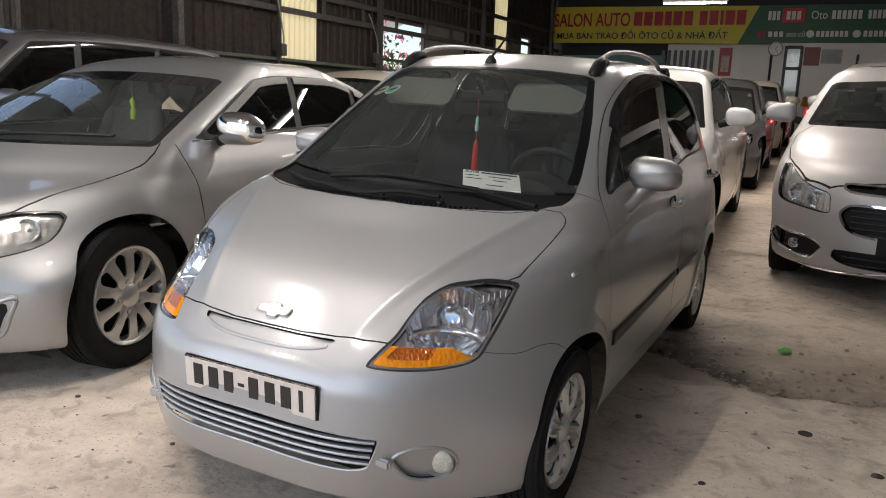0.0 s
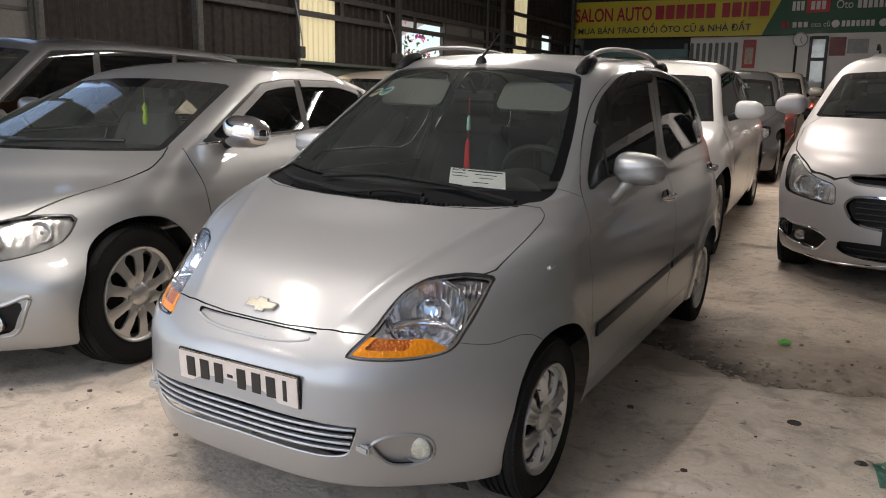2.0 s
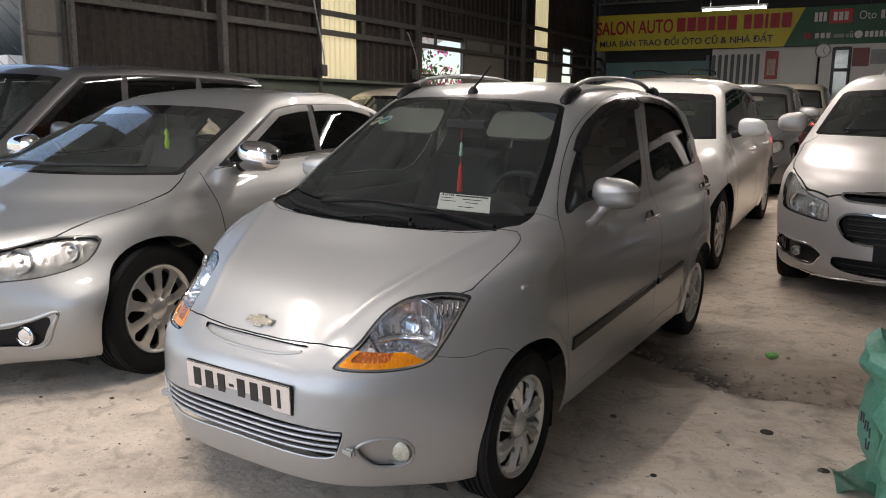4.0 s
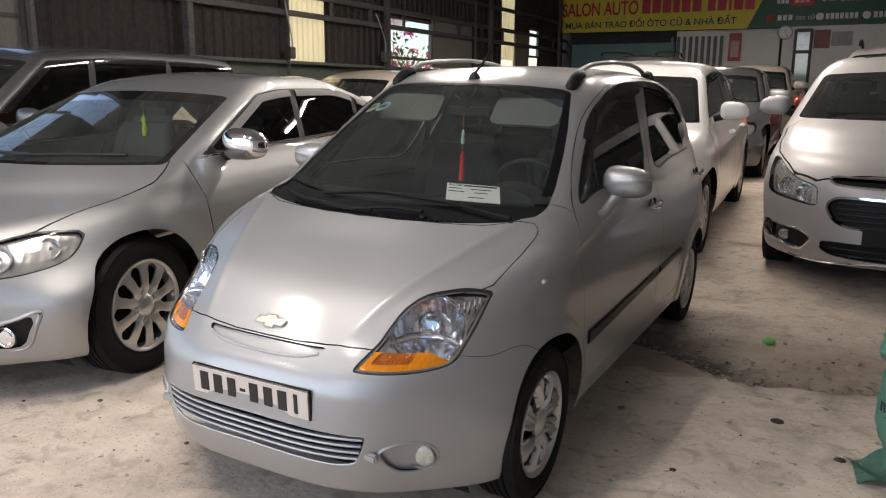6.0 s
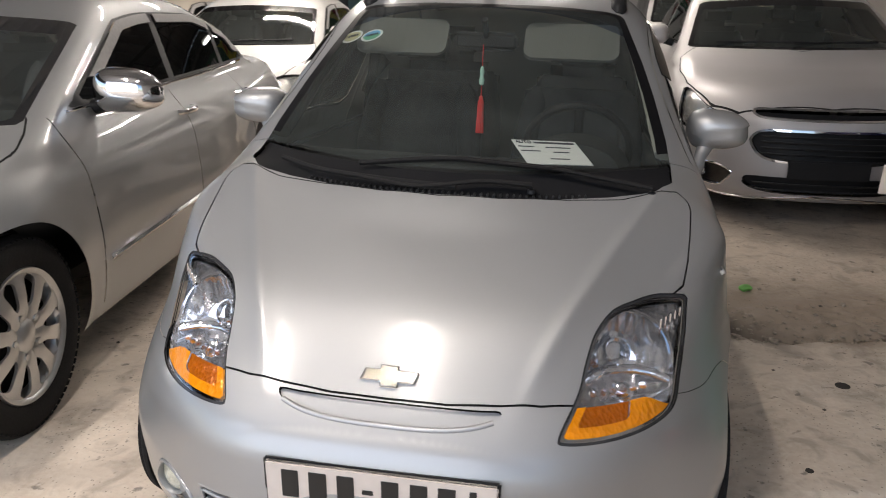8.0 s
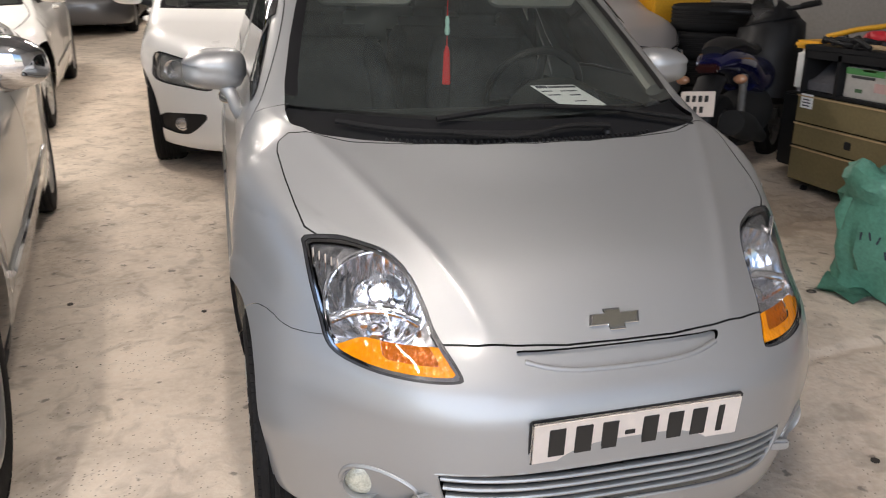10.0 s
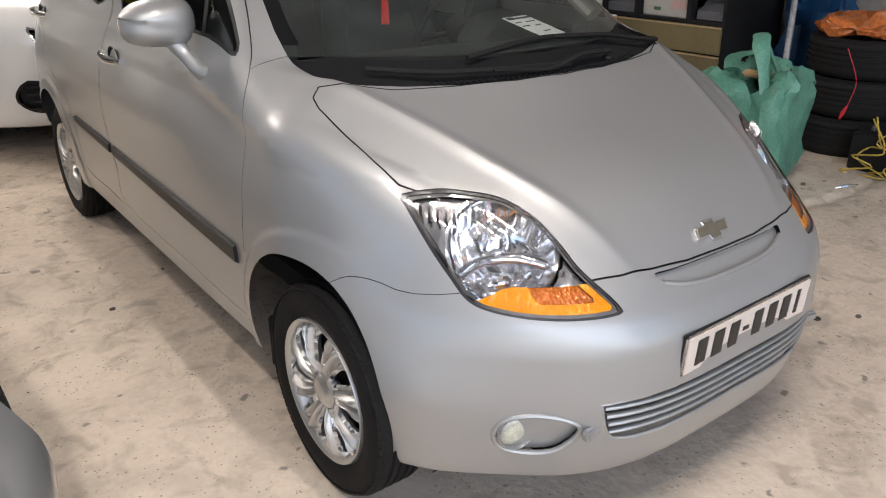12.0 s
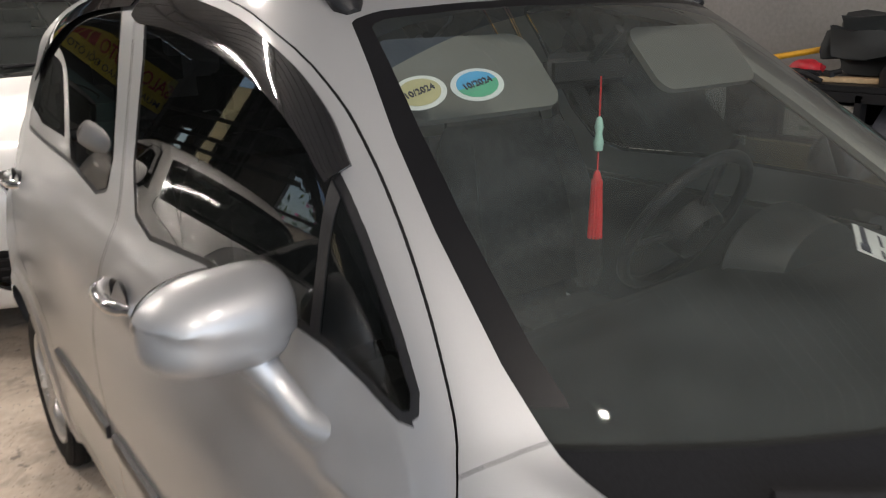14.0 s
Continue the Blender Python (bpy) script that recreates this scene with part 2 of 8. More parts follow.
def slab(bm, poly, z0, z1, m=None):
    """A plate with the outline poly (x, y) between two heights."""
    lo = [bm.verts.new((x, y, z0)) for x, y in poly]
    hi = [bm.verts.new((x, y, z1)) for x, y in poly]
    bm.faces.new(lo[::-1]), bm.faces.new(hi)
    for i in range(len(poly)):
        j = (i + 1) % len(poly)
        bm.faces.new((lo[i], lo[j], hi[j], hi[i]))
    if m is not None:
        bmesh.ops.transform(bm, matrix=m, verts=lo + hi)
    return bm


def lettering(name, text, height, material, parent, m, label="", thick=0.0015, width=None, bold=0.0):
    cu = bpy.data.curves.new(name, "FONT")
    cu.body, cu.size, cu.extrude = text, height / 0.72, thick
    cu.offset = bold * height
    o = bpy.data.objects.new(name, cu)
    scene.collection.objects.link(o)
    me = bpy.data.meshes.new_from_object(o.evaluated_get(bpy.context.evaluated_depsgraph_get()))
    bpy.data.objects.remove(o)
    co = np.array([v.co[:] for v in me.vertices])
    if width and len(co):
        s = width / (co[:, 0].max() - co[:, 0].min())
        for v in me.vertices:
            v.co.x = (v.co.x - co[:, 0].min()) * s
    me.name = name
    me.materials.clear(), me.materials.append(material)
    o = new(name, me)
    o.parent = parent
    o.matrix_local = m
    return tagged(o, label)

# ---- car bodies: smooth surfaces blended from side, front, hood, screen, roof and tail ----
def curve(pairs):
    """A smooth function through pairs (at, value), flat beyond both ends."""
    a = np.array([p[0] for p in pairs], float)
    b = np.array([p[1] for p in pairs], float)
    s = np.diff(b) / np.diff(a)
    d = np.zeros(len(a))
    for i in range(1, len(a) - 1):
        if s[i - 1] * s[i] > 0:
            w1, w2 = 2 * (a[i + 1] - a[i]) + a[i] - a[i - 1], a[i + 1] - a[i] + 2 * (a[i] - a[i - 1])
            d[i] = (w1 + w2) / (w1 / s[i - 1] + w2 / s[i])
    d[0], d[-1] = s[0], s[-1]

    def value(t):
        t = np.clip(t, a[0], a[-1])
        i = np.clip(np.searchsorted(a, t, side="right") - 1, 0, len(a) - 2)
        h = a[i + 1] - a[i]
        u = (t - a[i]) / h
        return ((1 + 2 * u) * (1 - u) ** 2 * b[i] + u * (1 - u) ** 2 * h * d[i]
                + u * u * (3 - 2 * u) * b[i + 1] + u * u * (u - 1) * h * d[i + 1])
    return value


def smax(a, b, k):
    h = np.maximum(k - np.abs(a - b), 0) / k
    return np.maximum(a, b) + h * h * k * 0.25


def smin(a, b, k):
    return -smax(-a, -b, k)


def ramp(t, a, b):
    u = np.clip((t - a) / (b - a), 0, 1)
    return u * u * (3 - 2 * u)


def car_field(c):
    """The signed field of a car body: x across, y from the nose backwards, z up; negative inside."""
    side, plan, nose, deck, roof = (curve(c[k]) for k in ("side", "plan", "nose", "deck", "roof"))
    tail, belt = curve(c["tail"]), c["belt"]

    def field(p):
        x, y, z = np.abs(p[:, 0]), p[:, 1], p[:, 2]
        flare = 0
        for wy in c["wheels"]:
            r = np.hypot(y - wy, z - c["hub"])
            flare = np.maximum(flare, c["flare"] * np.exp(-((r - c["arch"]) / 0.075) ** 2))
            if c.get("brow"):
                flare = np.maximum(flare, c["flare"] + c["brow"][0] * (1 - ramp(r, c["arch"] + c["brow"][1] - 0.012, c["arch"] + c["brow"][1] + 0.012)) * ramp(z, 0.1, 0.2))
        s = x - side(z) * plan(y) - flare
        if c.get("line"):
            s = s + c["line"](y, z)
        front = nose(z) + c["bow"] * x ** c["bow_p"] - y
        if c.get("corner"):
            x0, k, z0, z1 = c["corner"]
            front = front - k * np.maximum(x - x0, 0) ** 2 * (1 - ramp(z, z0, z1))
        front = front * 0.9
        rear = (y - tail(z) + c["rbow"] * x ** 3) * 0.9
        lid = deck(y) - c["crown"] * (x / c["half"]) ** 2
        if c.get("hood"):
            lid = lid + c["hood"](x, y)
        low = smax(smax(s, front, 0.10), smax(z - lid, rear, 0.12), c["blend"])
        low = smax(low, c["sill"] - z, 0.05)
        gs = (x - (c["gw"] - (z - belt) * c["tumble"]) * curve(c["gplan"])(y)) * 0.92
        ws = (c["ws_y"] + (z - c["ws_z"]) / c["ws_s"] + c["ws_c"] * x * x - y) * c["ws_s"] / math.hypot(1, c["ws_s"])
        bl = (y - (c["bl_y"] - (z - c["bl_z"]) / c["bl_s"]) + c["bl_c"] * x * x) * c["bl_s"] / math.hypot(1, c["bl_s"])
        top = z - roof(y) + c["rcrown"] * (x / 0.5) ** 2
        green = smax(smax(ws, bl, 0.06), smax(gs, top, c["cant"]), 0.05)
        green = smax(green, belt - 0.10 - z, 0.05)
        return smin(low, green, c["join"])
    return field


def car_grid(c, step=0.02, half=150, nose_steps=40, tail_steps=24):
    """Points of the body on a grid of rays from an axis in the middle of the car."""
    field = car_field(c)
    a, b, zc = c["ray_a"], c["ray_b"], c["ray_z"]
    ys = np.linspace(a, b, int((b - a) / step) + 1)
    rows = [(a, f) for f in np.linspace(90, 0, nose_steps, endpoint=False)] + [(y, 0) for y in ys]
    rows += [(b, -f) for f in np.linspace(0, 90, tail_steps + 1)[1:]]
    th = np.radians(np.linspace(-90, 90, half + 1))
    o = np.array([[0, r[0], zc] for r in rows])[:, None, :]
    f = np.radians([r[1] for r in rows])[:, None]
    d = np.stack([np.cos(f) * np.cos(th), -np.sin(f) + 0 * th, np.cos(f) * np.sin(th)], -1)
    o = np.broadcast_to(o, d.shape).reshape(-1, 3)
    d = d.reshape(-1, 3)
    lo, hi = np.zeros(len(d)), np.full(len(d), 3.2)
    t = np.arange(0.05, 3.2, 0.05)
    hit = np.full(len(d), 3.2)
    for u in t[::-1]:
        hit = np.where(field(o + d * u) > 0, u, hit)
    hi, lo = hit, hit - 0.05
    for _ in range(18):
        m = (lo + hi) / 2
        out = field(o + d * m[:, None]) > 0
        hi, lo = np.where(out, m, hi), np.where(out, lo, m)
    p = (o + d * hi[:, None]).reshape(len(rows), half + 1, 3)
    return p


def car_mesh(c, **k):
    """The whole body as points and triangles, both halves, with its smooth normals."""
    p = car_grid(c, **k)
    n, m = p.shape[:2]
    q = p[:, ::-1].copy()
    q[..., 0] *= -1
    full = np.concatenate([p, q[:, 1:-1]], 1)
    w = full.shape[1]
    i, j = np.meshgrid(np.arange(n - 1), np.arange(w), indexing="ij")
    a, b, d, e = i * w + j, i * w + (j + 1) % w, (i + 1) * w + (j + 1) % w, (i + 1) * w + j
    tri = np.concatenate([np.stack([a, d, b], -1).reshape(-1, 3), np.stack([a, e, d], -1).reshape(-1, 3)])
    return full.reshape(-1, 3), tri


def normals_of(c, v):
    field, e = car_field(c), 2e-3
    g = np.stack([field(v + np.array(s) * e) - field(v - np.array(s) * e) for s in np.eye(3)], -1)
    g[:, 0] = np.where(np.abs(v[:, 0]) < 1e-6, 0, g[:, 0])
    return g / np.maximum(np.linalg.norm(g, axis=1), 1e-9)[:, None]


def cut(v, tri, f):
    """Splits triangles along f = 0. Returns the points, those inside (f < 0) and those outside."""
    s = f > 0
    k = s[tri].sum(1)
    inside, outside, mixed = tri[k == 0], tri[k == 3], tri[(k > 0) & (k < 3)]
    pts, seen, ins, outs = list(v), {}, [], []

    def mid(i, j):
        key = (i, j) if i < j else (j, i)
        if key not in seen:
            u = f[i] / (f[i] - f[j])
            seen[key] = len(pts)
            pts.append(v[i] + (v[j] - v[i]) * u)
        return seen[key]
    for a, b, c in mixed.tolist():
        for _ in range(3):
            if s[a] != s[b] and s[a] != s[c]:
                break
            a, b, c = b, c, a
        p, q = mid(a, b), mid(a, c)
        one, two = (outs, ins) if s[a] else (ins, outs)
        one.append((a, p, q))
        two += [(p, b, c), (p, c, q)]
    pack = lambda base, more: np.concatenate([base, np.array(more, int).reshape(-1, 3)])
    return np.array(pts), pack(inside, ins), pack(outside, outs)


def outline(points, closed=True, smooth=4):
    """A rounded outline through a few corner points (Catmull-Rom)."""
    p = np.array(points, float)
    if not smooth:
        return p
    n, res = len(p), []
    for i in range(n):
        a, b, c, d = p[i - 1], p[i], p[(i + 1) % n], p[(i + 2) % n]
        for u in np.arange(smooth) / smooth:
            res.append(0.5 * (2 * b + (c - a) * u + (2 * a - 5 * b + 4 * c - d) * u * u + (3 * b - a - 3 * c + d) * u ** 3))
    return np.array(res)


def inside_of(poly, x, y):
    """Signed distance to a closed outline: negative inside."""
    best, odd = np.full(len(x), 1e9), np.zeros(len(x), bool)
    q = np.roll(poly, -1, 0)
    for (x0, y0), (x1, y1) in zip(poly, q):
        ex, ey = x1 - x0, y1 - y0
        l = ex * ex + ey * ey + 1e-12
        u = np.clip(((x - x0) * ex + (y - y0) * ey) / l, 0, 1)
        best = np.minimum(best, np.hypot(x - x0 - u * ex, y - y0 - u * ey))
        odd ^= ((y0 > y) != (y1 > y)) & (x < x0 + ex * (y - y0) / (ey if abs(ey) > 1e-12 else 1e-12))
    return np.where(odd, -best, best)

# ---- the hall ----
TUBE = glow("tube_glow", (1.0, 0.98, 0.93), 14.0)
X0, X1, Y0, Y1, ZC = -6.5, 3.6, -5.2, 20.6, 4.7


def concrete():
    m, n, l = nodes_of("worn_concrete")
    b = n["Principled BSDF"]
    co = n.new("ShaderNodeTexCoord")

    def noise_at(scale, detail=6, dist=0.0):
        t = n.new("ShaderNodeTexNoise")
        t.inputs["Scale"].default_value, t.inputs["Detail"].default_value, t.inputs["Distortion"].default_value = scale, detail, dist
        l.new(co.outputs["Object"], t.inputs["Vector"])
        return t.outputs["Fac"]

    def rng(v, a, b_, c, d):
        t = n.new("ShaderNodeMapRange")
        for k, x in zip(("From Min", "From Max", "To Min", "To Max"), (a, b_, c, d)):
            t.inputs[k].default_value = x
        l.new(v, t.inputs["Value"])
        return t.outputs[0]

    def mix(f, a, c):
        t = n.new("ShaderNodeMix")
        t.data_type = "RGBA"
        l.new(f, t.inputs["Factor"])
        for k, x in ((6, a), (7, c)):
            if isinstance(x, tuple):
                t.inputs[k].default_value = (*x, 1)
            else:
                l.new(x, t.inputs[k])
        return t.outputs[2]
    big, mid, fine, pits = noise_at(0.55), noise_at(3.5, 8, 0.4), noise_at(38, 6), noise_at(17, 3)
    col = mix(rng(big, 0.35, 0.65, 0, 1), (0.56, 0.46, 0.365), (0.70, 0.60, 0.49))
    col = mix(rng(mid, 0.42, 0.70, 0, 0.55), col, (0.33, 0.275, 0.215))
    col = mix(rng(fine, 0.40, 0.70, 0, 0.45), col, (0.70, 0.63, 0.54))
    col = mix(rng(noise_at(9, 8, 0.8), 0.52, 0.68, 0, 0.55), col, (0.27, 0.22, 0.17))
    col = mix(rng(noise_at(1.3, 7, 1.2), 0.55, 0.66, 0, 0.3), col, (0.24, 0.20, 0.165))
    col = mix(rng(pits, 0.66, 0.72, 0, 0.75), col, (0.14, 0.12, 0.10))
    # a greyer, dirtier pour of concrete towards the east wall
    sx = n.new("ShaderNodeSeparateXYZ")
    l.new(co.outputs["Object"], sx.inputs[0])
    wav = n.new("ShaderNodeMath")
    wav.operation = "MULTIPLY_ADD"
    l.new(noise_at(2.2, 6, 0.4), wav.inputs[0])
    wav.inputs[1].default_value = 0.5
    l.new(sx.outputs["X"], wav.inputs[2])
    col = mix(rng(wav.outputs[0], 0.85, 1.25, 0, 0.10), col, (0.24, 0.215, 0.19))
    # a patch of trodden earth and broken screed beyond the joint
    jag = n.new("ShaderNodeMath")
    jag.operation = "MULTIPLY_ADD"
    l.new(noise_at(5, 6, 0.5), jag.inputs[0])
    jag.inputs[1].default_value = 0.55
    l.new(sx.outputs["Y"], jag.inputs[2])

    def times(a, c):
        t = n.new("ShaderNodeMath")
        t.operation = "MULTIPLY"
        l.new(a, t.inputs[0]), l.new(c, t.inputs[1])
        return t.outputs[0]
    earth = times(times(rng(jag.outputs[0], 2.30, 2.40, 0, 1), rng(jag.outputs[0], 2.95, 3.3, 1, 0)), times(rng(sx.outputs["X"], 0.35, 0.7, 0, 1), rng(sx.outputs["X"], 2.1, 3.0, 1, 0)))
    col = mix(rng(earth, 0, 1, 0, 0.72), col, (0.25, 0.195, 0.145))
    # a much darker brown in the joint itself, spreading beyond it where it is broken widest
    lean = n.new("ShaderNodeMath")
    lean.operation = "MULTIPLY_ADD"
    l.new(sx.outputs["X"], lean.inputs[0])
    lean.inputs[1].default_value = 0.75
    l.new(jag.outputs[0], lean.inputs[2])
    joint_tone = times(times(rng(lean.outputs[0], 3.17, 3.24, 0, 1), rng(lean.outputs[0], 3.30, 3.62, 1, 0)), times(rng(sx.outputs["X"], 0.40, 0.55, 0, 1), rng(sx.outputs["X"], 1.1, 1.4, 1, 0)))
    col = mix(rng(joint_tone, 0, 1, 0, 0.8), col, (0.085, 0.068, 0.052))
    vo = n.new("ShaderNodeTexVoronoi")
    vo.inputs["Scale"].default_value = 55
    l.new(co.outputs["Object"], vo.inputs["Vector"])
    spots = n.new("ShaderNodeMath")
    spots.operation = "MULTIPLY"
    l.new(rng(vo.outputs["Distance"], 0.10, 0.24, 1, 0), spots.inputs[0]), l.new(rng(noise_at(4, 6, 1.2), 0.40, 0.54, 0, 1), spots.inputs[1])
    col = mix(rng(spots.outputs[0], 0.15, 0.8, 0, 0.75), col, (0.20, 0.17, 0.135))
    l.new(col, b.inputs["Base Color"])
    l.new(rng(mid, 0.3, 0.7, 0.62, 0.88), b.inputs["Roughness"])
    bp, b2 = n.new("ShaderNodeBump"), n.new("ShaderNodeBump")
    bp.inputs["Strength"].default_value, bp.inputs["Distance"].default_value = 0.9, 0.008
    b2.inputs["Strength"].default_value, b2.inputs["Distance"].default_value = 0.9, 0.004
    l.new(mid, bp.inputs["Height"]), l.new(fine, b2.inputs["Height"]), l.new(bp.outputs[0], b2.inputs["Normal"]), l.new(b2.outputs[0], b.inputs["Normal"])
    return m


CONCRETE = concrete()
SHEET = mat("rusty_sheet_metal", (0.036, 0.028, 0.024), 0.7, 0.2, var=0.5, scale=1.4, fine=14, bump=0.3)
SHEET_DARK = mat("dark_sheet_metal", (0.022, 0.022, 0.023), 0.6, 0.2, var=0.4, scale=1.6, fine=20, bump=0.2)
BOUNCE_ROOF = mat("bounce_roof_grey", (0.27, 0.27, 0.275), 0.6, 0.2, var=0.2, scale=1.2, fine=18, bump=0.2)
STEEL = mat("painted_steel", (0.095, 0.09, 0.085), 0.55, 0.3, var=0.35, scale=4, fine=30, bump=0.2)
PLINTH = mat("green_grey_render", (0.10, 0.115, 0.095), 0.85, var=0.25, scale=2.5, fine=30, bump=0.3)
PLASTER = mat("white_plaster", (0.72, 0.71, 0.69), 0.8, var=0.06, scale=2, fine=50, bump=0.15)
GREYWALL = mat("grey_beige_plaster", (0.25, 0.23, 0.21), 0.85, var=0.12, scale=1.5, fine=40, bump=0.2)
BOARD = mat("grey_board", (0.20, 0.185, 0.165), 0.75, var=0.15, scale=2, fine=25)
TEAL = mat("teal_panel", (0.10, 0.19, 0.19), 0.5, var=0.2, scale=2)
LEAF = mat("leaf_green", (0.10, 0.17, 0.035), 0.6, var=0.4, fine=60)
BLOSSOM = mat("pink_blossom", (0.75, 0.10, 0.33), 0.6, var=0.25)


def translucent(name, color):
    m, n, l = nodes_of(name)
    n.remove(n["Principled BSDF"])
    t, d, mx = n.new("ShaderNodeBsdfTranslucent"), n.new("ShaderNodeBsdfDiffuse"), n.new("ShaderNodeMixShader")
    t.inputs["Color"].default_value = d.inputs["Color"].default_value = (*color, 1)
    mx.inputs["Fac"].default_value = 0.35
    l.new(t.outputs[0], mx.inputs[1]), l.new(d.outputs[0], mx.inputs[2]), l.new(mx.outputs[0], n["Material Output"].inputs["Surface"])
    return m


CREAM = translucent("cream_fibreglass", (0.92, 0.86, 0.68))


def setting(name, bm, material, label="", smooth=False, category=""):
    o = part(name, bm, material, None, label, smooth)
    return tagged(o, label, category, "", "structure")


def joint_line(x):
    """Where the worn joint runs across the slab."""
    return np.interp(x, (0.3, 0.56, 0.85, 1.14, 1.42, 1.73, 3.6), (2.62, 2.52, 2.33, 2.06, 2.11, 2.18, 2.5)) + 0.012 * np.sin(x * 23.0) + 0.008 * np.sin(x * 51.0)


def floor_height(x, y):
    """The slab's small unevenness: a worn joint across it and a broken dip beside it."""
    j = joint_line(x)
    mask = ramp(x, 0.35, 0.6) * (1 - ramp(x, 3.2, 3.6))
    dip = (-0.030 * np.exp(-((y - j - 0.06) / 0.07) ** 2) - 0.035 * np.exp(-((y - j - 0.03) / 0.022) ** 2)) * mask
    step = -0.022 * ramp(y - j, -0.012, 0.012) * mask * (1 - ramp(y, 3.0, 3.3))
    rough = 0.015 * (np.sin(x * 31 + 3 * np.sin(y * 23)) * np.sin(y * 37 + 2 * np.sin(x * 19))) * np.exp(-((y - j - 0.22) / 0.28) ** 2) * mask
    # a second, finer seam nearer the front, and a chipped patch between the two
    seam = 0.90 + 0.03 * np.sin(x * 5.0) + 0.008 * np.sin(x * 37.0)
    rough = rough + (-0.016 * np.exp(-((y - seam) / 0.02) ** 2) + 0.006 * ramp(y - seam, -0.02, 0.02) * (1 - ramp(y, 1.2, 1.5))) * ramp(x, 0.85, 1.05) * (1 - ramp(x, 2.6, 3.0))
    chip = np.hypot((x - 1.24) / 0.10, (y - 1.52) / 0.13) + 0.25 * np.sin(x * 60 + y * 25) * np.sin(y * 48)
    rough = rough - 0.012 * (1 - ramp(chip, 0.7, 1.0))
    # the floor climbs gently towards the back, and the slab by the east wall lies a little higher
    climb = 0.036 * np.where(y > 1.6, np.sqrt((y - 2.4) ** 2 + 0.3) / 2 + (y - 2.4) / 2 - 0.08, 0.0)
    return dip + step + rough + np.maximum(climb, 0) + 0.03 * ramp(x, 0.85, 1.15) * ramp(y, -3.0, 0.0)


def ground(x, y):
    return float(floor_height(np.array(float(x)), np.array(float(y))))


def floor():
    """One sheet for the ground, finer near the cars, that goes on outside."""
    def axis(edges):
        return np.unique(np.concatenate([np.arange(a, b, s) for a, b, s in edges]).round(4))
    xs = axis([(-60, -7, 4), (-7, 0.5, 0.25), (0.5, 2.4, 0.018), (2.4, 4.0, 0.05), (4, 61, 4)])
    ys = axis([(-60, -5, 4), (-5, 0.75, 0.25), (0.75, 1.6, 0.02), (1.6, 2.9, 0.018), (2.9, 4, 0.05), (4, 21, 0.5), (21, 62, 4)])
    gx, gy = np.meshgrid(xs, ys, indexing="ij")
    z = floor_height(gx, gy)
    v = np.stack([gx, gy, z], -1).reshape(-1, 3)
    n, m = gx.shape
    i, j = np.meshgrid(np.arange(n - 1), np.arange(m - 1), indexing="ij")
    a = (i * m + j).ravel()
    f = np.stack([a, a + m, a + m + 1, a + 1], -1)
    me = bpy.data.meshes.new("floor")
    me.from_pydata(v.tolist(), [], f.tolist())
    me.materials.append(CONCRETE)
    me.polygons.foreach_set("use_smooth", [True] * len(me.polygons))
    tagged(new("floor", me), "worn beige concrete floor with stains and a broken joint", "floor", "", "structure")


def corrugated(bm, y0, y1, z0, z1, x=X0, pitch=0.19, depth=0.03):
    """A folded sheet along the side wall, with ribs."""
    ys, y = [], y0
    while y < y1:
        for d, h in ((0.0, 0), (0.10, 0), (0.125, 1), (0.165, 1)):
            if y + d * pitch / 0.19 < y1:
                ys.append((y + d * pitch / 0.19, h * depth))
        y += pitch
    ys.append((y1, 0))
    lo = [bm.verts.new((x + h, y, z0)) for y, h in ys]
    hi = [bm.verts.new((x + h, y, z1)) for y, h in ys]
    lo2 = [bm.verts.new((x + h - 0.012, y, z0)) for y, h in ys]
    hi2 = [bm.verts.new((x + h - 0.012, y, z1)) for y, h in ys]
    for i in range(len(ys) - 1):
        bm.faces.new((lo[i], lo[i + 1], hi[i + 1], hi[i]))
        bm.faces.new((lo2[i + 1], lo2[i], hi2[i], hi2[i + 1]))


floor()
bm = bmesh.new()
# the side wall of sheets, with its gaps for the light panels, the windows and the gate
for y0, y1, z0, z1 in ((3.82, 8.22, 1.76, ZC), (9.12, 11.0, 1.78, ZC), (11.0, 12.72, 2.72, ZC), (12.72, 14.5, 2.78, ZC), (14.5, 16.2, 1.88, ZC), (17.05, 17.95, 2.88, ZC), (17.95, 18.65, 2.98, ZC), (18.65, Y1, 2.03, ZC)):
    corrugated(bm, y0, y1, z0, z1)
setting("wall_west", bm, SHEET, "dark rusty corrugated sheet wall on a low plinth", category="wall")
bm = bmesh.new()
box(bm, X0 - 0.08, 12.2, 0.89, 0.18, 16.8, 1.78)
box(bm, X0 + 0.015, 12.2, 1.78, 0.24, 16.8, 0.05, bevel=0.008)
setting("wall_west_plinth", bm, PLINTH, "low green-grey rendered plinth wall", category="wall")
bm = bmesh.new()
box(bm, X0 - 0.1, -1.0, 3.9, 0.15, 8.7, 1.6)
setting("wall_west_lintel", bm, SHEET_DARK, "dark sheet strip over the side gate", category="wall")
bm = bmesh.new()
box(bm, X0, 13.65, 2.33, 0.06, 1.85, 0.98), box(bm, X0, 17.5, 2.38, 0.06, 0.9, 1.0)
setting("wall_west_boards", bm, BOARD, "grey boards closing gaps in the sheet wall", category="wall")
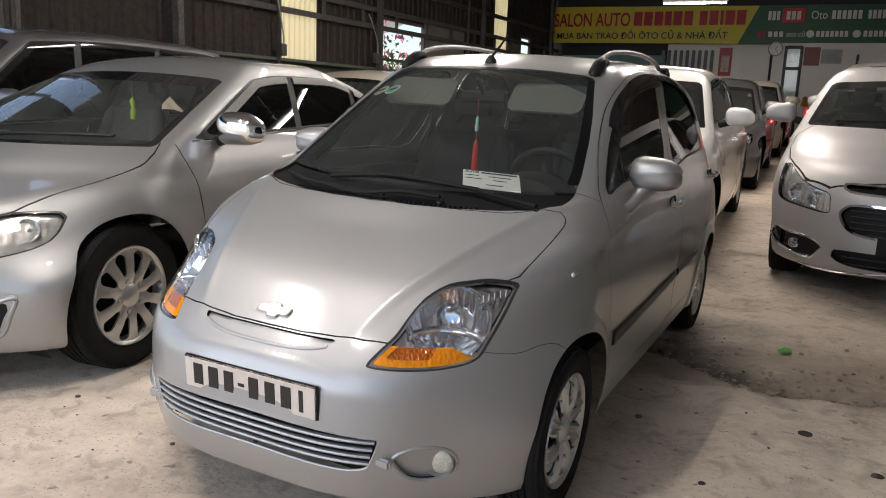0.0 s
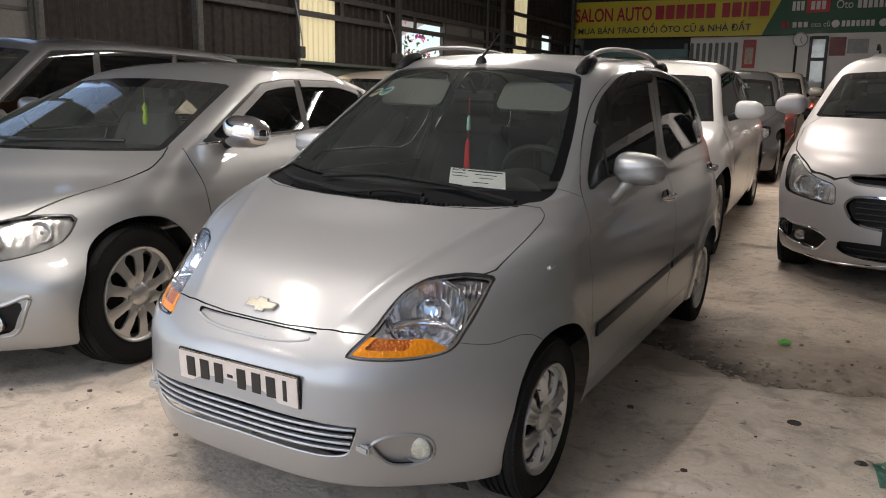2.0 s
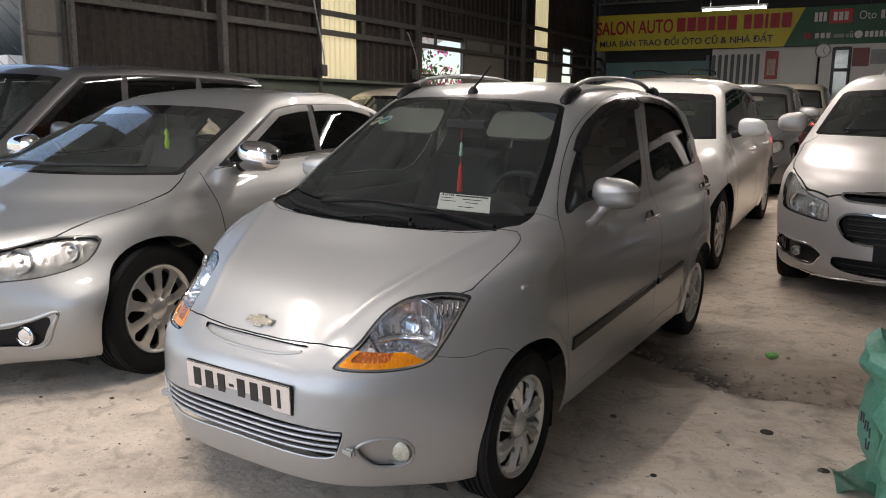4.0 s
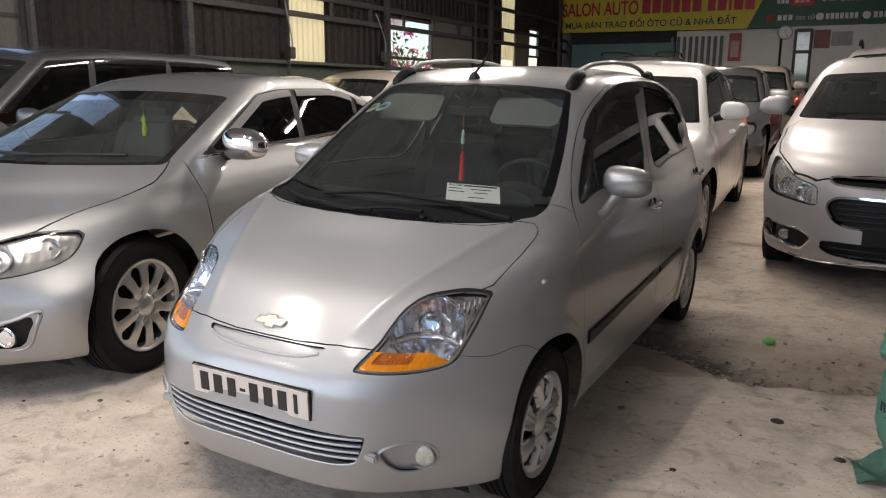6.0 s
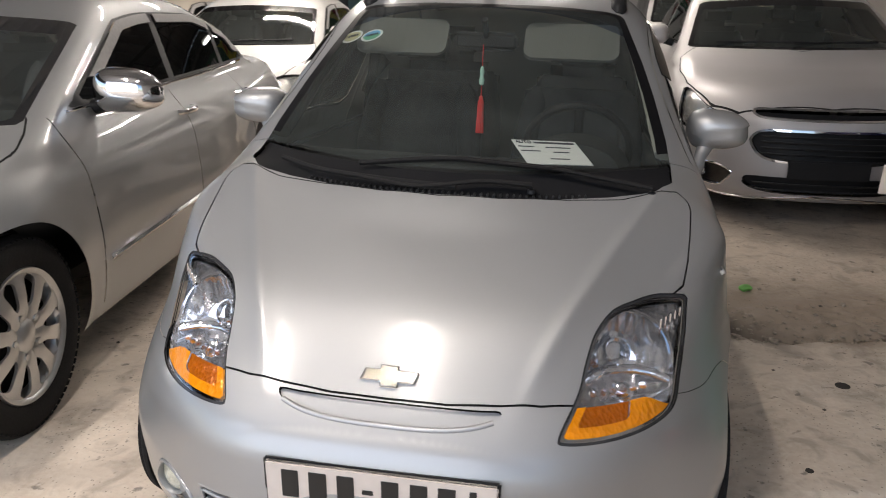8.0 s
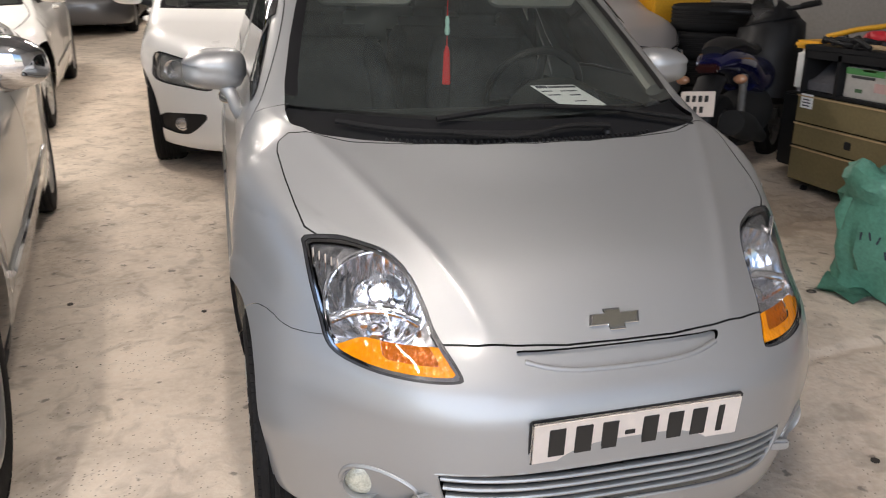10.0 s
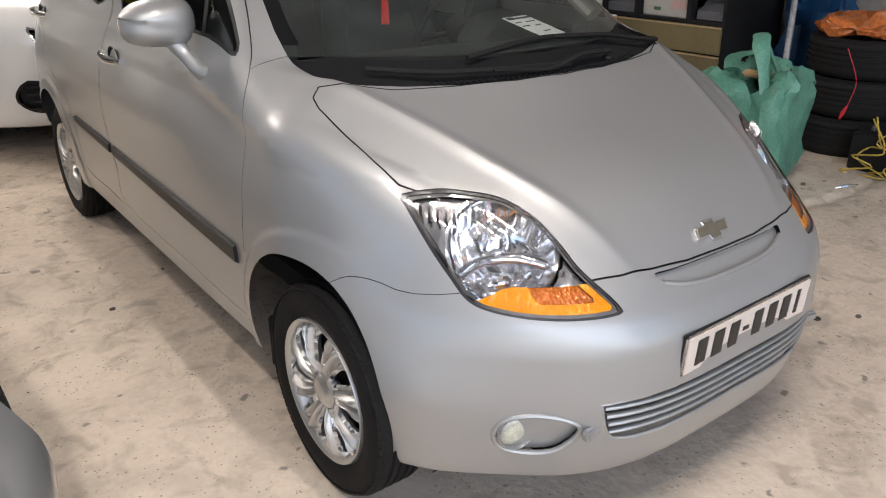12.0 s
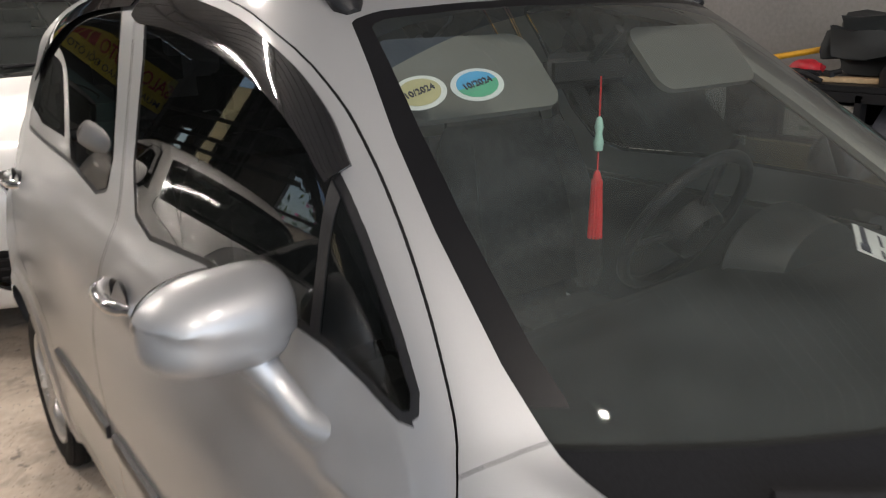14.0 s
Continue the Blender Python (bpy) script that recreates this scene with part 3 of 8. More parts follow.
for y0, y1, z0, z1 in ((8.22, 9.12, 1.80, 3.9), (16.2, 17.05, 2.13, 4.2)):
    bm = bmesh.new()
    corrugated(bm, y0, y1, z0, z1, X0 - 0.01, 0.13, 0.02)
    setting("light_panel", bm, CREAM, "cream translucent fibreglass light panel", category="light panel")
# right wall, back wall, front wing walls, ceiling
bm = bmesh.new()
box(bm, X1 + 0.1, (Y0 + Y1) / 2, ZC / 2, 0.2, Y1 - Y0, ZC)
setting("wall_east", bm, GREYWALL, "grey-beige plastered side wall", category="wall")
bm = bmesh.new()
box(bm, (X0 + X1) / 2, Y1 + 0.15, ZC / 2, X1 - X0 + 0.6, 0.2, ZC)
setting("wall_north", bm, SHEET_DARK, "dark back wall of the hall", category="wall")
bm = bmesh.new()
box(bm, 1.75, Y1 - 0.3, 1.5, 4.5, 0.3, 3.0)
setting("wall_office", bm, PLASTER, "white plastered office wall under the banner", category="wall")
bm = bmesh.new()
box(bm, -1.9, Y1 - 0.05, 1.5, 2.6, 0.06, 3.0)
setting("wall_recess", bm, PLASTER, "white plastered recess beside the office", category="wall")
bm = bmesh.new()
for x in np.arange(-3.3, -2.0, 0.16):
    box(bm, x, Y1 - 0.12, 1.5, 0.09, 0.05, 2.7, bevel=0.02)
setting("curtain", bm, mat("grey_curtain", (0.16, 0.17, 0.18), 0.9), "grey pleated curtain on the back wall", category="curtain")
bm = bmesh.new()
box(bm, -4.7, Y1 - 0.1, 1.45, 2.9, 0.1, 2.5)
setting("teal_partition", bm, TEAL, "teal glass partition at the back of the hall", category="partition")
bm = bmesh.new()
for x in np.arange(X0 - 0.2, X1 + 0.25, 0.25):
    box(bm, x + 0.05, (Y0 + Y1) / 2, ZC + 0.06, 0.13, Y1 - Y0 + 0.6, 0.05)
box(bm, (X0 + X1) / 2, (Y0 + Y1) / 2, ZC + 0.12, X1 - X0 + 0.8, Y1 - Y0 + 0.8, 0.06)
# the roof stays out of view; its grey is chosen for the light it returns
setting("ceiling", bm, BOUNCE_ROOF, "unseen grey corrugated sheet roof, toned to bounce light", category="ceiling")
for y in (1.0, 6.0, 10.8, 15.3, 20.0):
    bm = bmesh.new()
    for z in (ZC - 0.05, ZC - 0.42):
        box(bm, (X0 + X1) / 2, y, z, X1 - X0, 0.08, 0.06)
    for k in range(20):
        x = X0 + 0.3 + k * 0.5
        box(bm, x, y, ZC - 0.235, 0.035, 0.035, 0.42, Matrix.Rotation(0.6 * (1 if k % 2 else -1), 4, "Y"))
    setting("roof_truss", bm, STEEL, "grey steel roof truss", category="truss")
# posts and rails before the sheet wall
for y, w in ((6.0, 0.11), (10.82, 0.10), (15.3, 0.10), (3.8, 0.07), (19.9, 0.09), (8.0, 0.05), (14.5, 0.05)):
    bm = bmesh.new()
    box(bm, X0 + 0.16, y, ZC / 2, w, w, ZC, bevel=0.01)
    setting("post", bm, STEEL, "grey painted steel post against the sheet wall", category="post")
for z in (2.52, 2.82, 3.3):
    bm = bmesh.new()
    box(bm, X0 + 0.10, 12.2, z, 0.06, 16.9, 0.085, bevel=0.006)
    setting("rail", bm, STEEL, "grey steel rail across the sheet wall", category="rail")
for y in np.arange(4.6, 20, 1.15):
    bm = bmesh.new()
    box(bm, X0 + 0.10, y, 2.67, 0.045, 0.05, 0.24)
    setting("strut", bm, STEEL, "short steel strut between two rails", category="strut")
# the side gate: mesh opening and grey boards
bm = bmesh.new()
box(bm, X0, 3.55, 1.93, 0.04, 0.42, 0.32), box(bm, X0, 3.55, 2.32, 0.04, 0.42, 0.4), box(bm, X0, 3.55, 0.9, 0.04, 0.42, 1.7)
setting("gate_board", bm, BOARD, "grey board panel beside the side gate", category="panel")
bm = bmesh.new()
for y in (3.33, 3.78):
    box(bm, X0 + 0.02, y, 1.6, 0.05, 0.045, 3.2)
for z in (1.75, 2.11, 2.54):
    box(bm, X0 + 0.02, 3.55, z, 0.05, 0.42, 0.04)
setting("gate_frame", bm, STEEL, "grey steel frame of the side gate", category="frame")
bm = bmesh.new()
for k in range(70):
    y = -5.0 + k * 0.16
    for s in (-1, 1):
        sweep(bm, [(X0 - 0.03, y, 0.1), (X0 - 0.03, y + s * 2.6 if -5 < y + s * 2.6 < 3.4 else y + s * 0.9, 2.7 if -5 < y + s * 2.6 < 3.4 else 1.0)], 0.004, 4)
setting("gate_mesh", bm, STEEL, "wire mesh of the side gate", category="mesh")
# window frames in the sheet wall
for y0, y1, z0, z1 in ((11.0, 12.72, 1.98, 2.72), (17.95, 18.65, 2.28, 2.98)):
    bm = bmesh.new()
    for y in (y0, y1):
        box(bm, X0, y, (z0 + z1) / 2, 0.07, 0.05, z1 - z0 + 0.05)
    for z in (z0, z1):
        box(bm, X0, (y0 + y1) / 2, z, 0.07, y1 - y0, 0.05)
    setting("window_1", bm, STEEL, "unglazed window opening with a steel frame", category="window")
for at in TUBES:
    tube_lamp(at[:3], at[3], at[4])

def spark_hood(x, y):
    # two creases that spread from the nose to the screen, the skin dropping outside them
    xc = 0.27 + 0.44 * (y - 0.18)
    d = x - xc
    return (-0.21 * np.minimum((np.sqrt(d * d + 2e-5) + d) / 2, 0.12) + 0.005 * np.exp(-(d / 0.022) ** 2)) * ramp(y, 0.1, 0.25)


def spark_line(y, z):
    # a crisp shoulder crease along the doors that fades on the wing, and a hollow below it
    u = np.maximum(0.77 + 0.17 * (1 - np.exp(-(y - 0.75) / 0.7)) - z, 0) / 0.05
    return 0.014 * u * np.exp(1 - u) * ramp(y, 0.70, 1.05) * (1 - ramp(y, 2.7, 3.2))


SPARK = dict(
    side=[(0.10, 0.66), (0.2, 0.705), (0.35, 0.728), (0.5, 0.735), (0.65, 0.733), (0.8, 0.715), (0.9, 0.685), (1.0, 0.65)],
    plan=[(0.0, 0.985), (0.68, 1.0), (1.6, 1.005), (2.6, 1.005), (3.1, 1.0), (3.6, 0.96)],
    nose=[(0.08, 0.20), (0.16, 0.105), (0.25, 0.075), (0.36, 0.06), (0.46, 0.062), (0.52, 0.078), (0.57, 0.115), (0.62, 0.16), (0.75, 0.24)],
    bow=1.53, bow_p=3.5, tail=[(0.1, 3.40), (0.3, 3.50), (0.55, 3.52), (0.8, 3.47), (1.0, 3.42)], rbow=0.32,
    deck=[(0.10, 0.585), (0.18, 0.645), (0.3, 0.715), (0.475, 0.80), (0.72, 0.905), (0.85, 0.95), (1.1, 0.975), (3.6, 1.0)],
    crown=0.045, half=0.62, hood=spark_hood, line=spark_line, blend=0.10, sill=0.13, belt=0.94, gw=0.672, tumble=0.34,
    gplan=[(0.5, 1.0), (1.2, 1.0), (2.2, 1.0), (3.0, 0.99), (3.6, 0.93)], ws_y=0.72, ws_z=0.93, ws_s=0.593, ws_c=0.73,
    bl_y=3.50, bl_z=0.95, bl_s=2.9, bl_c=0.12, roof=[(1.2, 1.285), (1.54, 1.390), (1.9, 1.445), (2.4, 1.463), (3.0, 1.435), (3.5, 1.34)],
    rcrown=0.03, join=0.03, cant=0.10, wheels=(0.68, 3.045), hub=0.262, arch=0.292, arch_y=0.03, arch_z=0.012, flare=0.012, brow=(0.010, 0.07), corner=(0.48, 2.3, 0.34, 0.60), ray_a=0.55, ray_b=3.05, ray_z=0.43)

# ---- wheels and generic cars ----
WHEELS = {}


def wheel_face(bm, rim, n, style):
    """The pressed face of a wheel: a dished disc with blades and openings between them."""
    twin = style == "twin"
    na, nr = n * 30, 34
    th, rr = np.meshgrid(np.linspace(0, 2 * np.pi, na, endpoint=False), np.linspace(0.15, 0.965, nr) * rim, indexing="ij")
    i, j = np.meshgrid(np.arange(na), np.arange(nr - 1), indexing="ij")
    a, b = i * nr + j, ((i + 1) % na) * nr + j
    tri = np.concatenate([np.stack([a, b, b + 1], -1).reshape(-1, 3), np.stack([a, b + 1, a + 1], -1).reshape(-1, 3)])
    u = rr / rim
    turn = th + (0.14 * u * u if twin else 0)
    q = (turn * n / (2 * np.pi)) % 1.0 * 2 - 1
    if twin:
        x = -0.022 + 0.026 * np.sin(u * 2.5) + 0.010 * np.cos(3 * np.pi * q) * ramp(u, 0.2, 0.5) * (1 - ramp(u, 0.9, 0.97)) - 0.016 * ramp(np.abs(q), 0.50, 0.85) * ramp(u, 0.3, 0.5) * (1 - ramp(u, 0.9, 0.97))
        r0, r1, wide = 0.34, 0.94, 0.56
    else:
        x = -0.020 + 0.020 * np.sin(u * 2.6) + 0.004 * (1 - q * q)
        r0, r1, wide = 0.44, 0.95, 0.60
    k = np.clip((u - r0) / (r1 - r0), 0, 1)
    half = wide * (np.pi / n) * rr * (1 - np.abs(2 * k - 1) ** (3 if twin else 6)) * (0.62 + 0.38 * k) + np.where((u < r0) | (u > r1), -0.01, 0)
    f = (1 - np.abs(q)) * (np.pi / n) * rr - half
    v = np.stack([x, rr * np.cos(th), rr * np.sin(th)], -1).reshape(-1, 3)
    v, _, keep_ = cut(v, tri, f.ravel())
    vs = {}
    for t in keep_.tolist():
        for i_ in t:
            if i_ not in vs:
                vs[i_] = bm.verts.new(v[i_])
    fs = [bm.faces.new([vs[i_] for i_ in t]) for t in keep_.tolist() if len(set(t)) == 3]
    bmesh.ops.recalc_face_normals(bm, faces=fs)
    if sum(f_.normal.x for f_ in fs) < 0:
        bmesh.ops.reverse_faces(bm, faces=fs)
    bmesh.ops.solidify(bm, geom=fs, thickness=0.010)


def wheel_parts(kind, r, w, rim, spokes):
    """Meshes of a wheel, its outer face towards +x, built once for each kind."""
    if kind in WHEELS:
        return WHEELS[kind]
    got = {}

    def keep(name, bm, material):
        bmesh.ops.recalc_face_normals(bm, faces=bm.faces[:])
        me = bpy.data.meshes.new(name)
        bm.to_mesh(me), bm.free()
        me.materials.append(material)
        me.polygons.foreach_set("use_smooth", [True] * len(me.polygons))
        me.set_sharp_from_angle(angle=radians(40))
        got[name] = me
    bm = bmesh.new()
    pr = [(-w, rim * 0.98), (-w, r * 0.80), (-w * 0.97, r * 0.90), (-w * 0.86, r * 0.975), (-w * 0.72, r)]
    for k in range(4):
        a = -w * 0.66 + k * w * 0.15
        pr += [(a, r), (a + 0.002, r - 0.007), (a + w * 0.06, r - 0.007), (a + w * 0.06 + 0.002, r)]
    pr += [(-w * 0.10, r), (-w * 0.04, r * 0.985), (0.004, r * 0.93), (0.012, r * 0.86), (0.008, r * 0.78), (0.0, rim * 1.06), (-0.012, rim * 0.99)]
    lathe(bm, pr, 56)
    # sipes across the shoulder
    for k in range(72):
        a = 2 * math.pi * k / 72
        box(bm, -0.008, (r * 0.955) * math.cos(a), (r * 0.955) * math.sin(a), 0.026, 0.006, 0.02, Matrix.Rotation(a, 4, "X"))
    keep("tyre", bm, RUBBER)
    bm = bmesh.new()
    lathe(bm, [(-w * 0.95, rim * 0.97), (-w * 0.5, rim * 0.9), (-0.09, rim * 0.88), (-0.085, 0.0)], 40)
    keep("hub", bm, DARK)
    bm = bmesh.new()
    lathe(bm, [(-0.05, rim * 0.90), (-0.012, rim * 0.93), (0.004, rim * 1.0), (0.006, rim * 1.035), (-0.002, rim * 1.05), (-0.02, rim * 1.03)], 56)
    n, style = spokes
    wheel_face(bm, rim, n, style)
    lathe(bm, [(-0.03, rim * 0.26), (-0.008, rim * 0.27), (0.0, rim * 0.22), (0.006, rim * 0.16), (0.008, 0.0)], 30)
    for k in range(4 if style == "twin" else 5):
        a = 2 * math.pi * (k + 0.5) / (4 if style == "twin" else 5)
        lathe(bm, [(-0.012, 0.013), (0.002, 0.011), (0.004, 0.0)], 8, "x", (0, rim * 0.33 * math.cos(a), rim * 0.33 * math.sin(a)))
    keep("rim", bm, HUBCAP if style == "twin" else ALLOY)
    WHEELS[kind] = got
    return got


def add_wheel(car, kind, spec, at, side):
    got = wheel_parts(kind, *spec)
    hub = new("wheel", got["hub"])
    hub.parent = car
    hub.matrix_local = pose(*at, 0, 0, 0 if side > 0 else 180)
    for name in ("tyre", "rim"):
        o = new(name, got[name])
        o.parent = hub


def mirror_part(car, at, size, side, material, stalk=None, crease=0.0):
    """A door mirror: a rounded shell with a flat glass at its back, on a foot."""
    bm = bmesh.new()
    bmesh.ops.create_uvsphere(bm, u_segments=40, v_segments=36, radius=1)
    for v in bm.verts:
        x, y, z = v.co
        if y > 0:
            y *= 0.45
        sx = math.copysign(abs(x) ** 0.68, x)
        sz = math.copysign(abs(z) ** 0.70, z)
        k = 1 - crease * (1 - ramp(z, -0.02 + 0.22 * side * x, 0.06 + 0.22 * side * x))
        sx, sz, y = sx * k, sz * (1 - (1 - k) * 0.4), y * k
        v.co = (sx * size[0] * (1 - 0.12 * (z if side * x > 0 else 0)), y * size[1], sz * size[2] * (1 - 0.18 * side * x))
    bmesh.ops.transform(bm, matrix=Matrix.Translation(at), verts=bm.verts[:])
    shell = part("mirror", bm, material, car)
    bm = bmesh.new()
    poly = [(math.cos(a) * size[0] * 0.86, math.sin(a) * size[2] * 0.84) for a in np.linspace(0, 2 * math.pi, 28, endpoint=False)]
    slab(bm, poly, 0, 0.004, Matrix.Translation((at[0], at[1] + size[1] * 0.46, at[2])) @ Matrix.Rotation(radians(-90), 4, "X"))
    part("mirror_glass", bm, CHROME, shell, "silvered mirror glass", False)
    if stalk:
        bm = bmesh.new()
        sweep(bm, spline(stalk[0], 6), stalk[1] if isinstance(stalk[1], float) else list(np.interp(np.linspace(0, 1, 6 * (len(stalk[0]) - 1) + 1), np.linspace(0, 1, len(stalk[1])), stalk[1])), 14)
        part("mirror_foot", bm, material if len(stalk) < 3 else stalk[2], shell)
    return shell


def mirrored(points):
    """An outline across the middle from its right half, from the middle outwards and back."""
    return points + [(-x, y) for x, y in points[::-1]]


class Shell:
    """A body under the knife: panels are taken out of it one after another."""

    def __init__(self, c, **k):
        self.c = c
        self.v, self.rest = car_mesh(c, **k)

    def drop(self, f):
        self.v, _, self.rest = cut(self.v, self.rest, f(self.v))

    def take(self, f):
        self.v, got, self.rest = cut(self.v, self.rest, f(self.v))
        return got

    def split(self, tri, f):
        self.v, a, b = cut(self.v, tri, f(self.v))
        return a, b

    def make(self, name, tri, material, parent, label="", push=0.0):
        return skin(name, self.v, tri, material, parent, self.c, label, push)

    def score(self, f, where, w=0.0035):
        """A narrow band along f = 0, taken out where `where` is negative."""
        self.v, a, b = cut(self.v, self.rest, f(self.v) - w)
        self.v, c, band = cut(self.v, a, f(self.v) + w)
        self.v, got, out = cut(self.v, band, where(self.v))
        self.rest = np.concatenate([b, c, out])
        return got

    def panel(self, name, f, material, parent, label="", gap=0.0025, deep=0.006):
        """A panel with a dark joint round it, set a little deeper."""
        band = self.take(lambda v: f(v))
        inner, ring = self.split(band, lambda v: f(v) + gap)
        o = self.make(name, inner, material, parent, label)
        if o and len(ring):
            self.make("joint", ring, DARK, o, "", -deep)
        return o


def both(f, s):
    """The part of a region on one side of the car."""
    return lambda v: np.maximum(f(v), -s * v[:, 0])


def box_in(poly, a, b, *limits):
    """A region inside an outline over two axes; limits are (axis, low, high)."""
    poly = np.array(poly)

    def f(v):
        w = np.stack([np.abs(v[:, 0]), v[:, 1], v[:, 2]], 1)
        d = inside_of(poly, w[:, a], w[:, b])
        for ax, lo, hi in limits:
            d = np.maximum(d, np.maximum(lo - w[:, ax], w[:, ax] - hi))
        return d
    return f


def arches(c, r=None):
    def f(v):
        d = np.full(len(v), 1e9)
        for wy in c["wheels"]:
            d = np.minimum(d, np.hypot(v[:, 1] - wy - c.get("arch_y", 0), v[:, 2] - c["hub"] - c.get("arch_z", 0)) - (r or c["arch"]))
        return np.maximum(d, 0.35 - np.abs(v[:, 0]))
    return f


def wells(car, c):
    """Wheel housings and an underbody, near-black so that the colour carries their shade."""
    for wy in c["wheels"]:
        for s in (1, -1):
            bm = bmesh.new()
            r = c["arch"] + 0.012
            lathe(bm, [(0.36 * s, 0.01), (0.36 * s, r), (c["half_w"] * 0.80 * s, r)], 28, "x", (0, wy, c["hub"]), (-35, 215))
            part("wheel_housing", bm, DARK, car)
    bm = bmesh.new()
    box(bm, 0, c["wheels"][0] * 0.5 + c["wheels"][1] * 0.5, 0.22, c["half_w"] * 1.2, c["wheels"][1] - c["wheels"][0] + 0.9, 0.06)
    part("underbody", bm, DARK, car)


def seats(car, c, material, rows=2, heads=True):
    y0 = c["seat_y"]
    for r in range(rows):
        for s in (-1, 1):
            x, y, z = s * c["seat_x"], y0 + r * 0.85, c["seat_z"]
            bm = bmesh.new()
            box(bm, x, y, z, 0.48, 0.5, 0.18, bevel=0.085, seg=5)
            st = part("seat", bm, material, car)
            bm = bmesh.new()
            box(bm, x, y + 0.32, z + 0.32, 0.46, 0.14, 0.58, Matrix.Rotation(radians(-14), 4, "X"), bevel=0.065, seg=5)
            for b_ in (-1, 1):
                sweep(bm, spline([(x + b_ * 0.20, y + 0.20, z + 0.08), (x + b_ * 0.215, y + 0.25, z + 0.30), (x + b_ * 0.17, y + 0.34, z + 0.55)], 5), [0.03] + [0.05] * 9 + [0.03], 10)
            part("backrest", bm, material, st)
            bm = bmesh.new()
            box(bm, x, y + 0.42, z + 0.69, 0.27, 0.11, 0.18, bevel=0.054, seg=5)
            part("headrest", bm, material, st)


def meet(c, start, way):
    """The point where a line first meets a car's body."""
    f = car_field(c)
    p, d = np.array(start, float), np.array(way, float)
    d /= np.linalg.norm(d)
    s = np.arange(0, 3.0, 0.005)
    return Vector(p + d * s[np.argmax(f(p + d * s[:, None]) < 0)])


def bowl(c, x, z, r, parent):
    """A round chrome reflector with its bulb, just behind a lamp's lens."""
    p = meet(c, (x, -0.5, z), (0, 1, 0))
    nn = (Vector(normals_of(c, np.array([p[:]]))[0]) + Vector((0, -0.8, 0))).normalized()
    tm = Matrix.Translation(p - nn * 0.016) @ nn.to_track_quat("Z", "Y").to_matrix().to_4x4()
    bm = bmesh.new()
    lathe(bm, [(-0.03, r * 0.2), (-0.022, r * 0.6), (-0.006, r * 0.9), (0.004, r), (0.006, r * 1.06), (-0.004, r * 1.08)], 32, "z")
    bmesh.ops.transform(bm, matrix=tm, verts=bm.verts[:])
    b = part("reflector_bowl", bm, REFLECTOR, parent)
    bm = bmesh.new()
    lathe(bm, [(-0.03, r * 0.24), (-0.008, r * 0.22), (-0.002, r * 0.1), (-0.001, 0)], 16, "z")
    bmesh.ops.transform(bm, matrix=tm, verts=bm.verts[:])
    part("bulb_shield", bm, CHROME, b)


